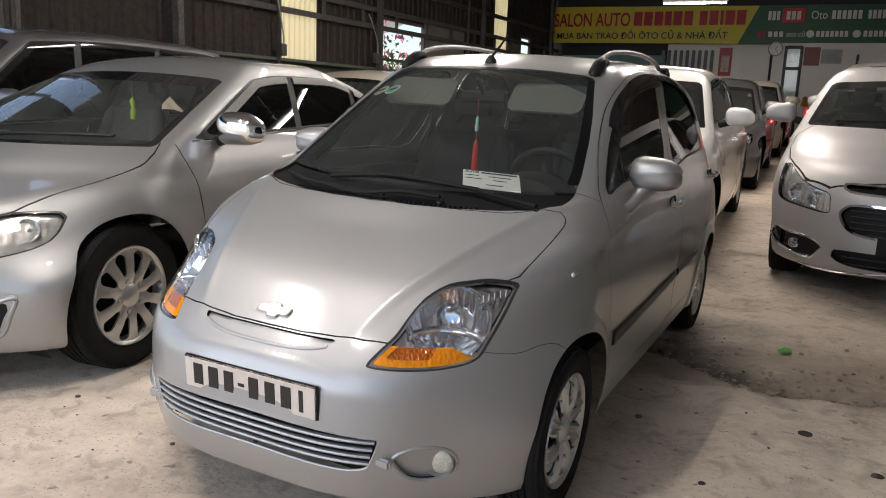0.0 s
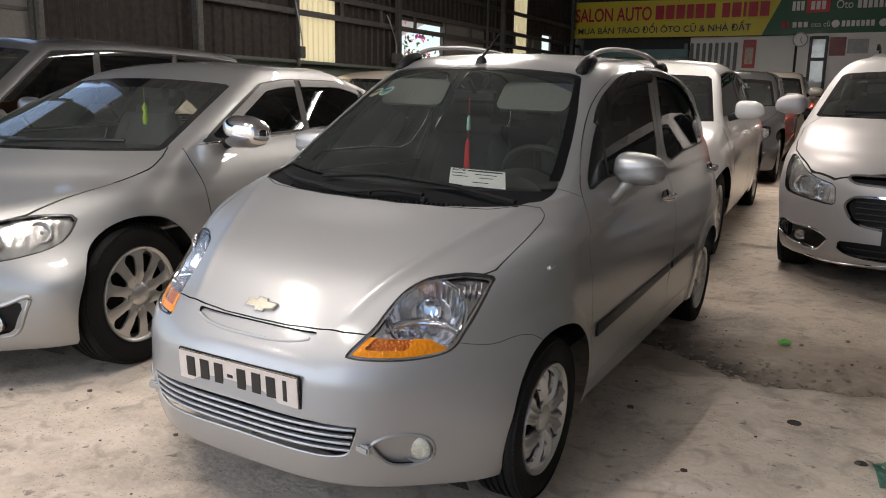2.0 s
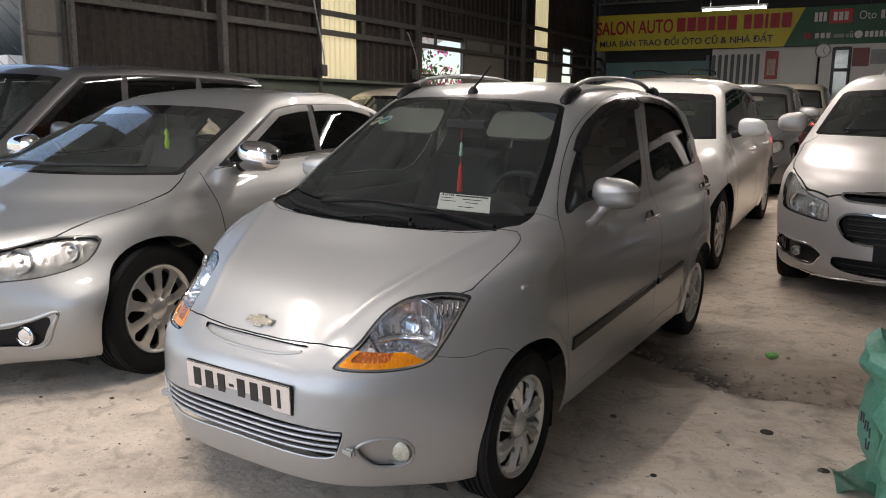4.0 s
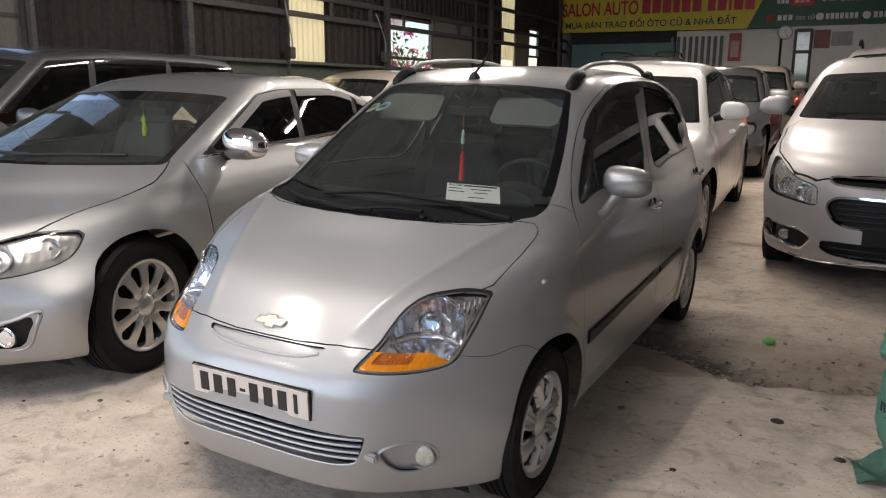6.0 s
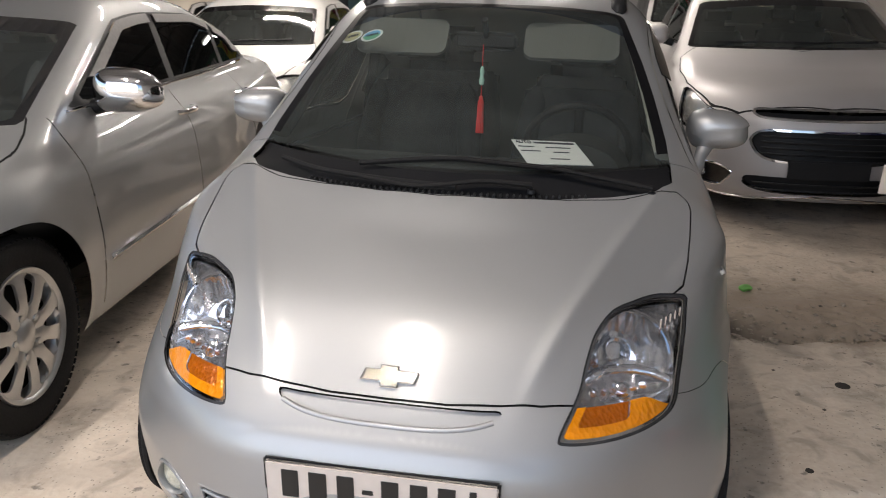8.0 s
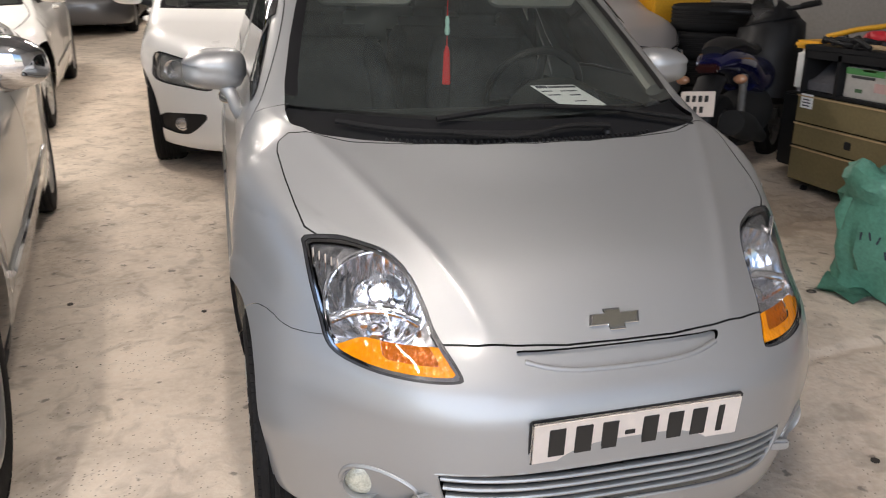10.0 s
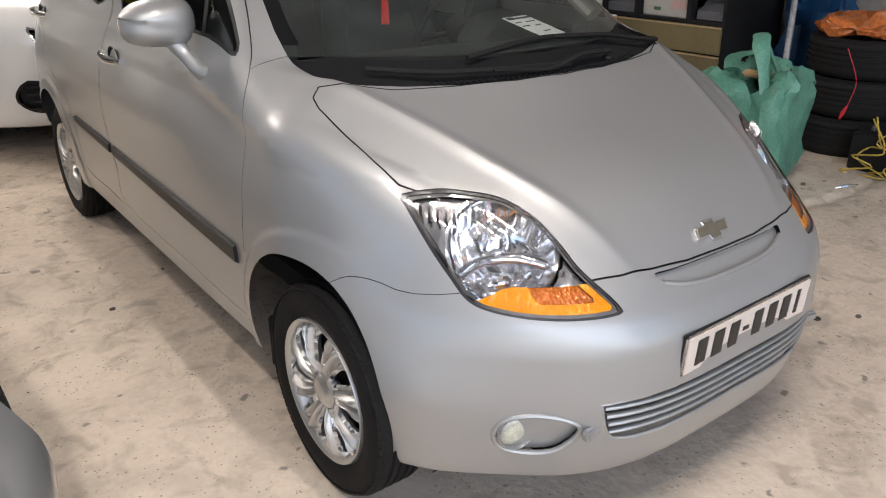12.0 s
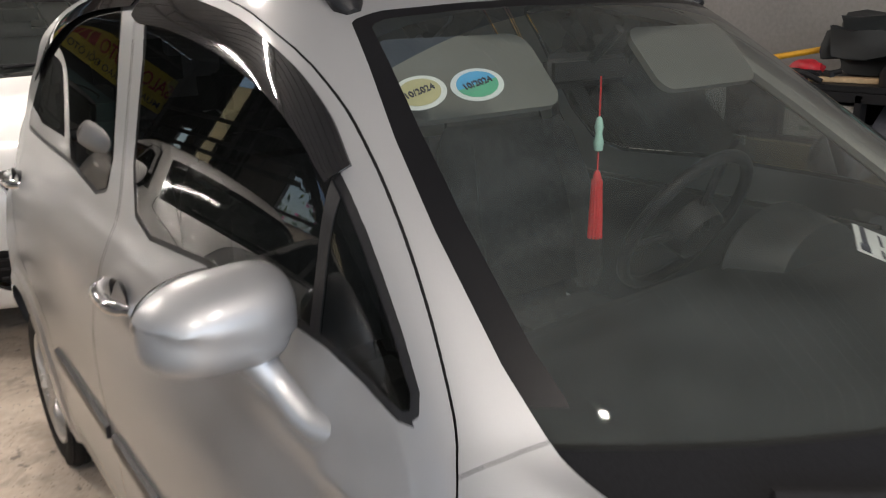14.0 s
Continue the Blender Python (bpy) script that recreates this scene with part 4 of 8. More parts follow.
def plain_car(name, label, c, m, paint, category="car"):
    """A parked car: body, windows, lamps, grille, mirrors, handles and wheels."""
    car = tagged(new(name), label, category, "parked cars")
    car.matrix_world = m
    sh = Shell(c, step=0.03, half=90, nose_steps=30, tail_steps=14)
    sh.drop(arches(c))
    sh.drop(lambda v: v[:, 2] - c["sill"] - 0.02)
    lay = car_layers(c)

    def screen(v):
        under, gs, ws, bl, top = lay(v)
        base = c["ws_y"] + c["ws_c"] * v[:, 0] ** 2 - 0.02 - v[:, 1]
        return np.maximum(np.maximum(np.maximum(gs, top) - ws + 0.05, under), base)
    glass = sh.take(lambda v: np.maximum(screen(v), v[:, 1] - c["ws_y"] - 1.6))
    inner, rim_ = sh.split(glass, lambda v: screen(v) + 0.03)
    w = sh.make("windscreen", inner, SCREEN, car)
    w.visible_shadow = False
    sh.make("screen_border", rim_, GLOSS, car)
    back = sh.take(lambda v: np.maximum((lambda q: np.maximum(np.maximum(q[1], q[4]) - q[3] + 0.07, q[0] + 0.03))(lay(v)), c["bl_y"] - 1.2 - v[:, 1]))
    sh.make("rear_window", back, DARKGLASS, car)
    for s in (1, -1):
        def side(v):
            under, gs, ws, bl, top = lay(v)
            d = np.maximum(np.maximum(ws, bl), top) - gs
            d = np.maximum(d + c.get("frame", 0.05), c["belt"] + 0.015 + c.get("rise", 0.02) * (v[:, 1] - c["ws_y"]) - v[:, 2])
            d = np.maximum(d, np.maximum(c["ws_y"] + 0.2 - v[:, 1], v[:, 1] - c["glass_end"]))
            return np.maximum(d, -s * v[:, 0])
        g = sh.take(side)
        edge_, g = sh.split(g, lambda v: -(side(v) + 0.014))
        sh.make("window_frame", edge_, TRIM, car, "", 0.003)
        for yb in c["pillars"]:
            lean = lambda v: np.abs(v[:, 1] - yb - 0.25 * (v[:, 2] - c["belt"])) - 0.035
            p_, g = sh.split(g, lean)
            sh.make("door_pillar", p_, TRIM, car)
        if c.get("guard"):
            gd, g = sh.split(g, lambda v: np.maximum(-(side(v) + 0.055), c["belt"] + 0.12 - v[:, 2]))
            sh.make("rain_guard", gd, c["guard"], car, "pale smoked rain guard" if c["guard"] is SMOKED else "glossy black rain guard", 0.012)
        sh.make("side_window", g, c.get("glass", DARKGLASS), car)
        for o in c["lamps"]:
            poly, mt, depth = o[1], o[2], o[3]
            got = sh.take(both(box_in(outline(poly, smooth=3), 0, 2, (1, -1, c.get("lamp_end", 1.0))), s))
            lens, edge = sh.split(got, lambda v: both(box_in(outline(poly, smooth=3), 0, 2), s)(v) + 0.006)
            if depth:
                l_ = sh.make(o[0], lens, CLEAR, car)
                l_.visible_shadow = False
                sh.make("reflector", lens, LAMP_CHROME, l_, "", -depth)
                for bx, bz, br in (o[4] if len(o) > 4 else ()):
                    bowl(c, s * bx, bz, br, l_)
                sh.make("lamp_rim", edge, LAMP_DARK, l_, "", -0.002)
            else:
                fp = sh.make(o[0], got, mt, car, "", -0.012)
                for bx, bz, br in (o[4] if len(o) > 4 else ()):
                    p = meet(c, (s * bx, -0.5, bz), (0, 1, 0))
                    bm = bmesh.new()
                    lathe(bm, [(-0.03, br * 1.25), (0.0, br * 1.25), (0.003, br * 1.1), (-0.004, br)], 24, "z")
                    tm = Matrix.Translation(p + Vector((0, -0.004, 0))) @ Vector((s * 0.25, -1, 0.02)).to_track_quat("Z", "Y").to_matrix().to_4x4()
                    bmesh.ops.transform(bm, matrix=tm, verts=bm.verts[:])
                    part("fog_ring", bm, CHROME, fp)
                    bm = bmesh.new()
                    lathe(bm, [(-0.006, br), (0.001, br * 0.8), (0.004, 0)], 24, "z")
                    bmesh.ops.transform(bm, matrix=tm, verts=bm.verts[:])
                    part("fog_lamp", bm, REFLECTOR, fp)
        for yb in c.get("door_lines", ()):
            ln = sh.score(lambda v: v[:, 1] - yb - 0.05 * np.sin(v[:, 2] * 4), lambda v: np.maximum(np.maximum(0.26 - v[:, 2], v[:, 2] - c["belt"] - 0.01), 0.3 - s * v[:, 0]))
            sh.make("door_joint", ln, DARK, car, "", -0.004)
    for o in c.get("front", ()):
        got = sh.take(lambda v, q=outline(mirrored(o[1]), smooth=3): np.maximum(inside_of(q, v[:, 0], v[:, 2]), v[:, 1] - 0.7))
        rim_, in_ = sh.split(got, lambda v, q=outline(mirrored(o[1]), smooth=3): -(inside_of(q, v[:, 0], v[:, 2]) + o[3]))
        g_ = sh.make(o[0], in_, o[2], car, "", -0.03)
        sh.make("grille_frame", rim_, CHROME if len(o) < 5 else o[4], car, "", 0.004)
        if len(o) > 5:
            zs = [q[1] for q in o[1]]
            for z in np.arange(min(zs) + 0.02, max(zs) - 0.005, o[5]):
                xs_ = max(q[0] for q in o[1]) * (0.86 if o[5] < 0.05 else 0.9)
                bm = bmesh.new()
                nose_ = curve(c["nose"])
                pts = [(x, float(nose_(np.array(z)) + c["bow"] * abs(x) ** c["bow_p"]) + 0.012, z) for x in np.linspace(-xs_, xs_, 13)]
                sweep(bm, pts, 0.006, 6)
                part("grille_bar", bm, TRIM, car)
    if c.get("roofskin"):
        sh.make("sunroof", sh.take(lambda v: np.maximum(np.maximum(np.abs(v[:, 0]) - 0.36, np.abs(v[:, 1] - c["roofskin"]) - 0.32), 1.2 - v[:, 2])), GLOSS, car)
    if c.get("bonnet"):
        q = np.array(mirrored(c["bonnet"]))
        ln = sh.score(lambda v: inside_of(q, v[:, 0], v[:, 1]), lambda v: np.maximum(0.58 - v[:, 2], v[:, 1] - c["ws_y"] - 0.35))
        sh.make("bonnet_joint", ln, DARK, car, "", -0.004)
    sh.make("body", sh.rest, paint, car)
    wells(car, c)
    seats(car, c, c.get("cloth", CLOTH))
    bm = bmesh.new()
    box(bm, 0, c["ws_y"] + 0.52, c["belt"] - 0.10, c["half_w"] * 1.65, 0.75, 0.14, bevel=0.05, seg=3)
    part("dashboard", bm, DASH, car)
    for s in (1, -1):
        mx, my, mz = c["mirror"]
        mirror_part(car, (s * mx, my, mz), c.get("mirror_size", (0.115, 0.07, 0.075)), s, c.get("mirror_paint", paint), ([(s * (mx - 0.06), my, mz - 0.04), (s * (mx - 0.16), my + 0.02, mz - 0.07)], 0.03, TRIM))
        for hy in c["handles"]:
            hx = float(curve(c["side"])(np.array(c["handle_z"])) * curve(c["plan"])(np.array(hy)))
            bm = bmesh.new()
            sweep(bm, spline([(s * (hx - 0.005), hy - 0.09, c["handle_z"]), (s * (hx + 0.032), hy - 0.05, c["handle_z"] + 0.004), (s * (hx + 0.034), hy + 0.05, c["handle_z"] + 0.008), (s * (hx - 0.005), hy + 0.09, c["handle_z"] + 0.01)], 5), 0.013, 8)
            part("door_handle", bm, c.get("handle_paint", paint), car)
        for wy in c["wheels"]:
            add_wheel(car, c["wheel_kind"], c["wheel_spec"], (s * c["track"], wy, c["hub"]), s)
        for k in c.get("strips", ()):
            y0, y1, z, mt = k
            bm = bmesh.new()
            pts = [(s * (float(curve(c["side"])(np.array(z)) * curve(c["plan"])(np.array(y))) + 0.004), y, z + 0.02 * (y - y0)) for y in np.linspace(y0, y1, 14)]
            sweep(bm, pts, 0.014, 6)
            part("side_strip", bm, mt, car)
    for s in (-1, 1):
        bm = bmesh.new()
        wy0, wz0 = c["ws_y"] - 0.01, c["ws_z"] + 0.012
        sweep(bm, [(s * 0.25 - 0.3, wy0 + 0.03 + c["ws_c"] * (s * 0.25 - 0.3) ** 2, wz0 + 0.02), (s * 0.25 + 0.3, wy0 + 0.06 + c["ws_c"] * (s * 0.25 + 0.3) ** 2, wz0 + 0.025)], 0.009, 6)
        part("wiper", bm, TRIM, car)
    if c.get("lip"):
        bm = bmesh.new()
        half_ = [meet(c, (x, -0.6, z), (0, 1, 0)) + Vector((0, 0.002, 0)) for x, z in c["lip"]]
        sweep(bm, spline([Vector((-p.x, p.y, p.z)) for p in half_[:0:-1]] + half_, 6), 0.009, 8)
        part("bumper_strip", bm, CHROME, car, "chrome strip along the lower bumper")
    for s in (1, -1):
        for o in c["lamps"]:
            if c.get("fog_chrome") and o[0] == "fog_pocket":
                bm = bmesh.new()
                ring = [meet(c, (s * x, -0.5, z), (0, 1, 0)) for x, z in outline(o[1], smooth=4)]
                sweep(bm, ring + ring[:1], 0.008, 8)
                part("fog_trim", bm, CHROME, car)
        if c.get("ledge"):
            bm = bmesh.new()
            pts = [meet(c, (s * x, -0.5, z), (0, 1, 0)) + Vector((0, 0.006, 0)) for x, z in c["ledge"]]
            n_ = len(spline(pts, 6))
            sweep(bm, spline(pts, 6), [0.016 * min(1, 0.3 + 3 * k / n_, 0.3 + 3 * (n_ - 1 - k) / n_) for k in range(n_)], 10, 0.7)
            part("bumper_ledge", bm, paint, car)
        if c.get("belt_chrome"):
            y0, y1 = c["belt_chrome"]
            bm = bmesh.new()
            sweep(bm, [meet(c, (s * 1.4, y, c["belt"] + 0.008 + c.get("rise", 0.02) * (y - c["ws_y"])), (-s, 0, 0)) for y in np.linspace(y0, y1, 26)], 0.007, 6)
            part("belt_strip", bm, CHROME, car, "chrome strip under the side windows")
    if c.get("plate"):
        px_, py_, pz_, pm = c["plate"]
        bm = bmesh.new()
        box(bm, px_, py_, pz_, 0.47, 0.012, 0.11, bevel=0.004)
        part("number_plate", bm, pm, car)
    if c.get("rails"):
        y0, y1, x, z = c["rails"]
        for s in (1, -1):
            bm = bmesh.new()
            sweep(bm, spline([(s * x, y0, z - 0.03), (s * x, y0 + 0.15, z + 0.03), (s * x, (y0 + y1) / 2, z + 0.05), (s * x, y1 - 0.15, z + 0.02), (s * x, y1, z - 0.05)], 6), 0.018, 8)
            part("roof_rail", bm, TRIM, car)
    return car


def car_layers(c):
    """The separate surfaces of a body, for finding where the glass lies."""
    side, plan, nose, deck, roof = (curve(c[k]) for k in ("side", "plan", "nose", "deck", "roof"))
    tail = curve(c["tail"])

    def layers(p):
        x, y, z = np.abs(p[:, 0]), p[:, 1], p[:, 2]
        under = deck(y) - c["crown"] * (x / c["half"]) ** 2 - z
        gs = (x - (c["gw"] - (z - c["belt"]) * c["tumble"]) * curve(c["gplan"])(y)) * 0.92
        ws = (c["ws_y"] + (z - c["ws_z"]) / c["ws_s"] + c["ws_c"] * x * x - y) * c["ws_s"] / math.hypot(1, c["ws_s"])
        bl = (y - (c["bl_y"] - (z - c["bl_z"]) / c["bl_s"]) + c["bl_c"] * x * x) * c["bl_s"] / math.hypot(1, c["bl_s"])
        top = z - roof(y) + c["rcrown"] * (x / 0.5) ** 2
        return under, gs, ws, bl, top
    return layers


def sedan(**over):
    """A middle-sized saloon; other kinds of car change its numbers."""
    c = dict(
        side=[(0.10, 0.78), (0.2, 0.85), (0.35, 0.885), (0.55, 0.90), (0.75, 0.895), (0.88, 0.865), (0.98, 0.82), (1.1, 0.76)],
        plan=[(0.0, 0.95), (0.9, 0.99), (2.2, 1.0), (3.6, 0.99), (4.8, 0.90)],
        nose=[(0.08, 0.22), (0.16, 0.09), (0.25, 0.04), (0.4, 0.02), (0.52, 0.03), (0.62, 0.07), (0.70, 0.14), (0.9, 0.3)],
        bow=0.62, bow_p=3.2, tail=[(0.1, 4.65), (0.3, 4.78), (0.6, 4.81), (0.9, 4.76), (1.1, 4.72)], rbow=0.35,
        deck=[(0.05, 0.66), (0.2, 0.74), (0.6, 0.83), (1.1, 0.92), (1.4, 0.97), (1.7, 1.0), (3.9, 1.03), (4.5, 1.06), (4.8, 1.03)],
        crown=0.06, half=0.85, blend=0.13, sill=0.17, belt=0.96, gw=0.80, tumble=0.36,
        gplan=[(0.8, 1.0), (1.6, 1.0), (2.6, 1.0), (3.6, 0.95), (4.4, 0.86)], ws_y=1.12, ws_z=0.96, ws_s=0.56, ws_c=0.42,
        bl_y=4.32, bl_z=1.02, bl_s=0.55, bl_c=0.3, roof=[(1.6, 1.36), (2.1, 1.44), (2.6, 1.465), (3.2, 1.44), (3.8, 1.33)],
        rcrown=0.03, join=0.04, cant=0.12, wheels=(0.97, 3.745), hub=0.325, arch=0.37, flare=0.012, ray_a=0.8, ray_b=4.2, ray_z=0.55, half_w=0.88,
        seat_y=2.1, seat_x=0.37, seat_z=0.55, glass_end=4.1, pillars=(2.55, 3.42), mirror=(1.0, 1.72, 1.02), handles=(2.35, 3.25), handle_z=0.86, track=0.86,
        wheel_kind="alloy", wheel_spec=(0.325, 0.20, 0.212, (10, "single")), lamps=(), door_lines=(1.42, 2.5, 3.5))
    c.update(over)
    return c


def on_floor(x, y, turn, pitch=None):
    """The pose of a car with its nose at (x, y), standing on the sloping floor."""
    d = Matrix.Rotation(radians(turn), 3, "Z") @ Vector((0, 1, 0))
    a, b = Vector((x, y, 0)) + d * 0.95, Vector((x, y, 0)) + d * 3.65
    za, zb = ground(a.x, a.y), ground(b.x, b.y)
    rx = math.degrees(math.atan2(zb - za, 2.7))
    return pose(x, y, za - 0.95 * math.tan(radians(rx)), 0, 0, turn) @ pose(0, 0, 0, rx, 0, 0)


# ---- the small silver hatchback in the middle ----
SPARK["half_w"] = 0.735
HEAD = [(0.594, 0.737), (0.530, 0.745), (0.470, 0.738), (0.428, 0.727), (0.395, 0.696), (0.379, 0.652), (0.372, 0.620), (0.362, 0.598), (0.337, 0.553),
        (0.350, 0.541), (0.44, 0.539), (0.52, 0.544), (0.570, 0.560), (0.583, 0.605), (0.593, 0.66), (0.598, 0.715)]
BONNET = [(0, 0.150), (0.12, 0.152), (0.22, 0.163), (0.30, 0.178), (0.375, 0.203), (0.42, 0.30), (0.50, 0.42), (0.56, 0.49), (0.592, 0.535), (0.605, 0.60),
          (0.618, 0.70), (0.626, 0.79), (0.620, 0.825), (0.592, 0.848), (0.57, 0.828), (0.45, 0.752), (0.31, 0.706), (0.15, 0.668), (0, 0.655)]
GLASS = [(0, 0.656), (0.15, 0.668), (0.29, 0.70), (0.42, 0.75), (0.535, 0.806), (0.582, 0.88), (0.587, 0.98), (0.577, 1.08), (0.545, 1.235), (0.512, 1.36),
         (0.475, 1.472), (0.447, 1.562), (0.40, 1.558), (0.336, 1.536), (0.23, 1.510), (0.1, 1.486), (0, 1.481)]
FRONT_WINDOW = [(1.11, 0.945), (1.30, 0.968), (1.70, 0.972), (2.055, 0.978), (2.20, 1.27), (2.225, 1.35), (2.05, 1.36), (1.84, 1.326), (1.64, 1.288), (1.51, 1.230), (1.40, 1.172), (1.24, 1.062)]
REAR_WINDOW = [(2.26, 0.990), (2.60, 1.002), (3.06, 1.02), (3.21, 1.04), (3.17, 1.17), (3.05, 1.30), (2.85, 1.365), (2.60, 1.378), (2.44, 1.378), (2.36, 1.25)]


LEAN = pose(0, 0, 0.018, 0, math.degrees(math.atan(0.025)), 0)


def on_spark(x, y, z, way):
    """A point of the body, met from (x, y, z) along a direction."""
    f = car_field(SPARK)
    p, d = np.array([x, y, z], float), np.array(way, float)
    d /= np.linalg.norm(d)
    s = np.arange(0, 2.5, 0.02)
    i = max(np.argmax(f(p + d * s[:, None]) < 0), 1)
    lo, hi = s[i - 1], s[i]
    for _ in range(3):
        s = np.linspace(lo, hi, 33)
        i = max(np.argmax(f(p + d * s[:, None]) < 0), 1)
        lo, hi = s[i - 1], s[i]
    return Vector(p + d * (lo + hi) / 2)


def side_at(y, z, s):
    return on_spark(s * 1.2, y, z, (-s, 0, 0))


def front_at(x, z):
    return on_spark(x, -0.6, z, (0, 1, 0))


def top_at(x, y):
    return on_spark(x, y, 2.0, (0, 0, -1))


def tuck(bm, gap):
    """Presses points that stand out of the body back under its skin."""
    p = np.array([v.co[:] for v in bm.verts])
    f = car_field(SPARK)
    for _ in range(3):
        over = np.maximum(f(p) + gap, 0)
        p = p - normals_of(SPARK, p) * over[:, None]
    for v, q in zip(bm.verts, p):
        v.co = q


def normal_at(p):
    return Vector(normals_of(SPARK, np.array([p[:]]))[0])


def spark():
    car = tagged(new("hatchback"), "small silver five-door hatchback with roof rails, parked in the hall", "car", "parked cars")
    car.matrix_world = LEAN
    sh = Shell(SPARK, step=0.014, half=210, nose_steps=70, tail_steps=20)
    sh.drop(arches(SPARK))
    sh.drop(lambda v: v[:, 2] - 0.165 - 0.04 * ramp(v[:, 1], 0.75, 1.0) * (1 - ramp(v[:, 1], 2.7, 3.0)))
    # glass: windscreen with a black border, and the cowl under it
    gl = np.array(mirrored(GLASS))
    glf = lambda v: np.maximum(inside_of(gl, v[:, 0], v[:, 1]), 0.8 - v[:, 2])
    g = sh.take(glf)
    cowl, g = sh.split(g, lambda v: v[:, 1] - (0.742 + 0.75 * v[:, 0] ** 2) - 0.002)
    border, g = sh.split(g, lambda v: np.maximum(-glf(v) - 0.022 - 0.014 * ramp(np.abs(v[:, 0]), 0.40, 0.50), 0.742 + 0.75 * v[:, 0] ** 2 + 0.042 - v[:, 1]))
    band, g = sh.split(g, lambda v: 1.452 - v[:, 1])
    ws = sh.make("windscreen", g, SCREEN, car, "clear windscreen with a pale haze of dust and reflection")
    ws.visible_shadow = False
    sh.make("shade_band", band, SHADE, ws, "blue shade band along the top").visible_shadow = False
    sh.make("screen_border", border, FRIT, car)
    cw = sh.make("cowl", cowl, COWL, car, "black plastic cowl with slots", -0.012)
    # lamps
    hp = outline(HEAD, smooth=4)
    for s in (1, -1):
        hf = both(box_in(hp, 0, 2, (1, -1, 0.62)), s)
        lamp = sh.take(hf)
        lens, edge = sh.split(lamp, lambda v: hf(v) + 0.005)
        cover = sh.make("headlamp", lens, CLEAR, car, "clear headlamp with an amber indicator")
        cover.visible_shadow = False
        bezel, lens = sh.split(lens, lambda v: -(hf(v) + 0.0105))
        sh.make("lamp_bezel", bezel, CHROME, cover, "", -0.005)
        sh.make("lamp_rim", edge, LAMP_DARK, cover, "", -0.003)
        amber, white = sh.split(lens, lambda v: v[:, 2] - 0.593 + 0.06 * ramp(np.abs(v[:, 0]), 0.50, 0.58) * 0.5)
        deep, amber = sh.split(amber, lambda v: np.maximum(np.abs(np.abs(v[:, 0]) - 0.425) - 0.052, hf(v) + 0.026))
        ind = sh.make("indicator", amber, AMBER, cover, "amber indicator lens", -0.006)
        sh.make("indicator_reflector", deep, AMBER_DEEP, ind, "", -0.010)
        # round chrome bowl, bulb and fins behind the lens
        c0 = on_spark(s * 0.474, -0.5, 0.656, (0, 1, 0))
        nn = (normal_at(c0) + Vector((0, -0.35, 0))).normalized()
        axis_, eye_ = np.array(nn), np.array(c0)

        def round_hole(v):
            w = v - eye_
            return np.linalg.norm(w - (w @ axis_)[:, None] * axis_, axis=1) - 0.118
        _, bucket = sh.split(white, round_hole)
        sh.make("lamp_bucket", bucket, LAMP_GREY, cover, "grey chrome lamp bucket", -0.014)
        sh.make("lamp_back", white, DARK, cover, "", -0.12)
        tm = Matrix.Translation(c0 - nn * 0.066) @ nn.to_track_quat("Z", "Y").to_matrix().to_4x4() @ Matrix.Diagonal((1.14, 1.14, 1, 1))
        bm = bmesh.new()
        lathe(bm, [(-0.036, 0.0), (-0.03, 0.03), (-0.012, 0.060), (0.018, 0.088), (0.036, 0.099), (0.040, 0.103), (0.034, 0.106)], 40, "z")
        bmesh.ops.transform(bm, matrix=tm, verts=bm.verts[:])
        tuck(bm, 0.008)
        part("reflector_bowl", bm, REFLECTOR, cover, "faceted chrome reflector bowl")
        bm = bmesh.new()
        lathe(bm, [(0.036, 0.098), (0.045, 0.0985), (0.048, 0.103), (0.045, 0.107), (0.036, 0.108)], 44, "z")
        bmesh.ops.transform(bm, matrix=tm, verts=bm.verts[:])
        tuck(bm, 0.008)
        part("bowl_ring", bm, CHROME, cover, "bright chrome ring")
        bm = bmesh.new()
        lathe(bm, [(-0.034, 0.010), (0.000, 0.009), (0.008, 0.005), (0.009, 0)], 16, "z")
        lathe(bm, [(-0.020, 0.026), (-0.004, 0.028), (0.0, 0.024), (-0.012, 0.020)], 24, "z", (0, 0.022, 0))
        sweep(bm, spline([(-0.088, -0.040, 0.022), (-0.045, -0.018, 0.006), (0, -0.012, 0.0), (0.045, -0.018, 0.006), (0.088, -0.040, 0.022)], 6), 0.010, 8, 0.5)
        bmesh.ops.transform(bm, matrix=tm, verts=bm.verts[:])
        part("bulb", bm, REFLECTOR, cover)
        bm = bmesh.new()
        lathe(bm, [(-0.03, 0.020), (-0.008, 0.018), (-0.002, 0.010), (0.0, 0)], 18, "z", (0, -0.055, 0.012))
        bmesh.ops.transform(bm, matrix=tm, verts=bm.verts[:])
        part("bulb_shield", bm, REFLECTOR, cover)
        for k in range(5):
            p = on_spark(s * (0.535 + 0.011 * k), -0.5, 0.69 + 0.003 * k, (0, 1, 0)) + Vector((0, 0.03, 0))
            bm = bmesh.new()
            box(bm, p.x, p.y - 0.022, p.z, 0.003, 0.012, 0.045, bevel=0.001)
            part("lamp_fin", bm, CHROME, cover)
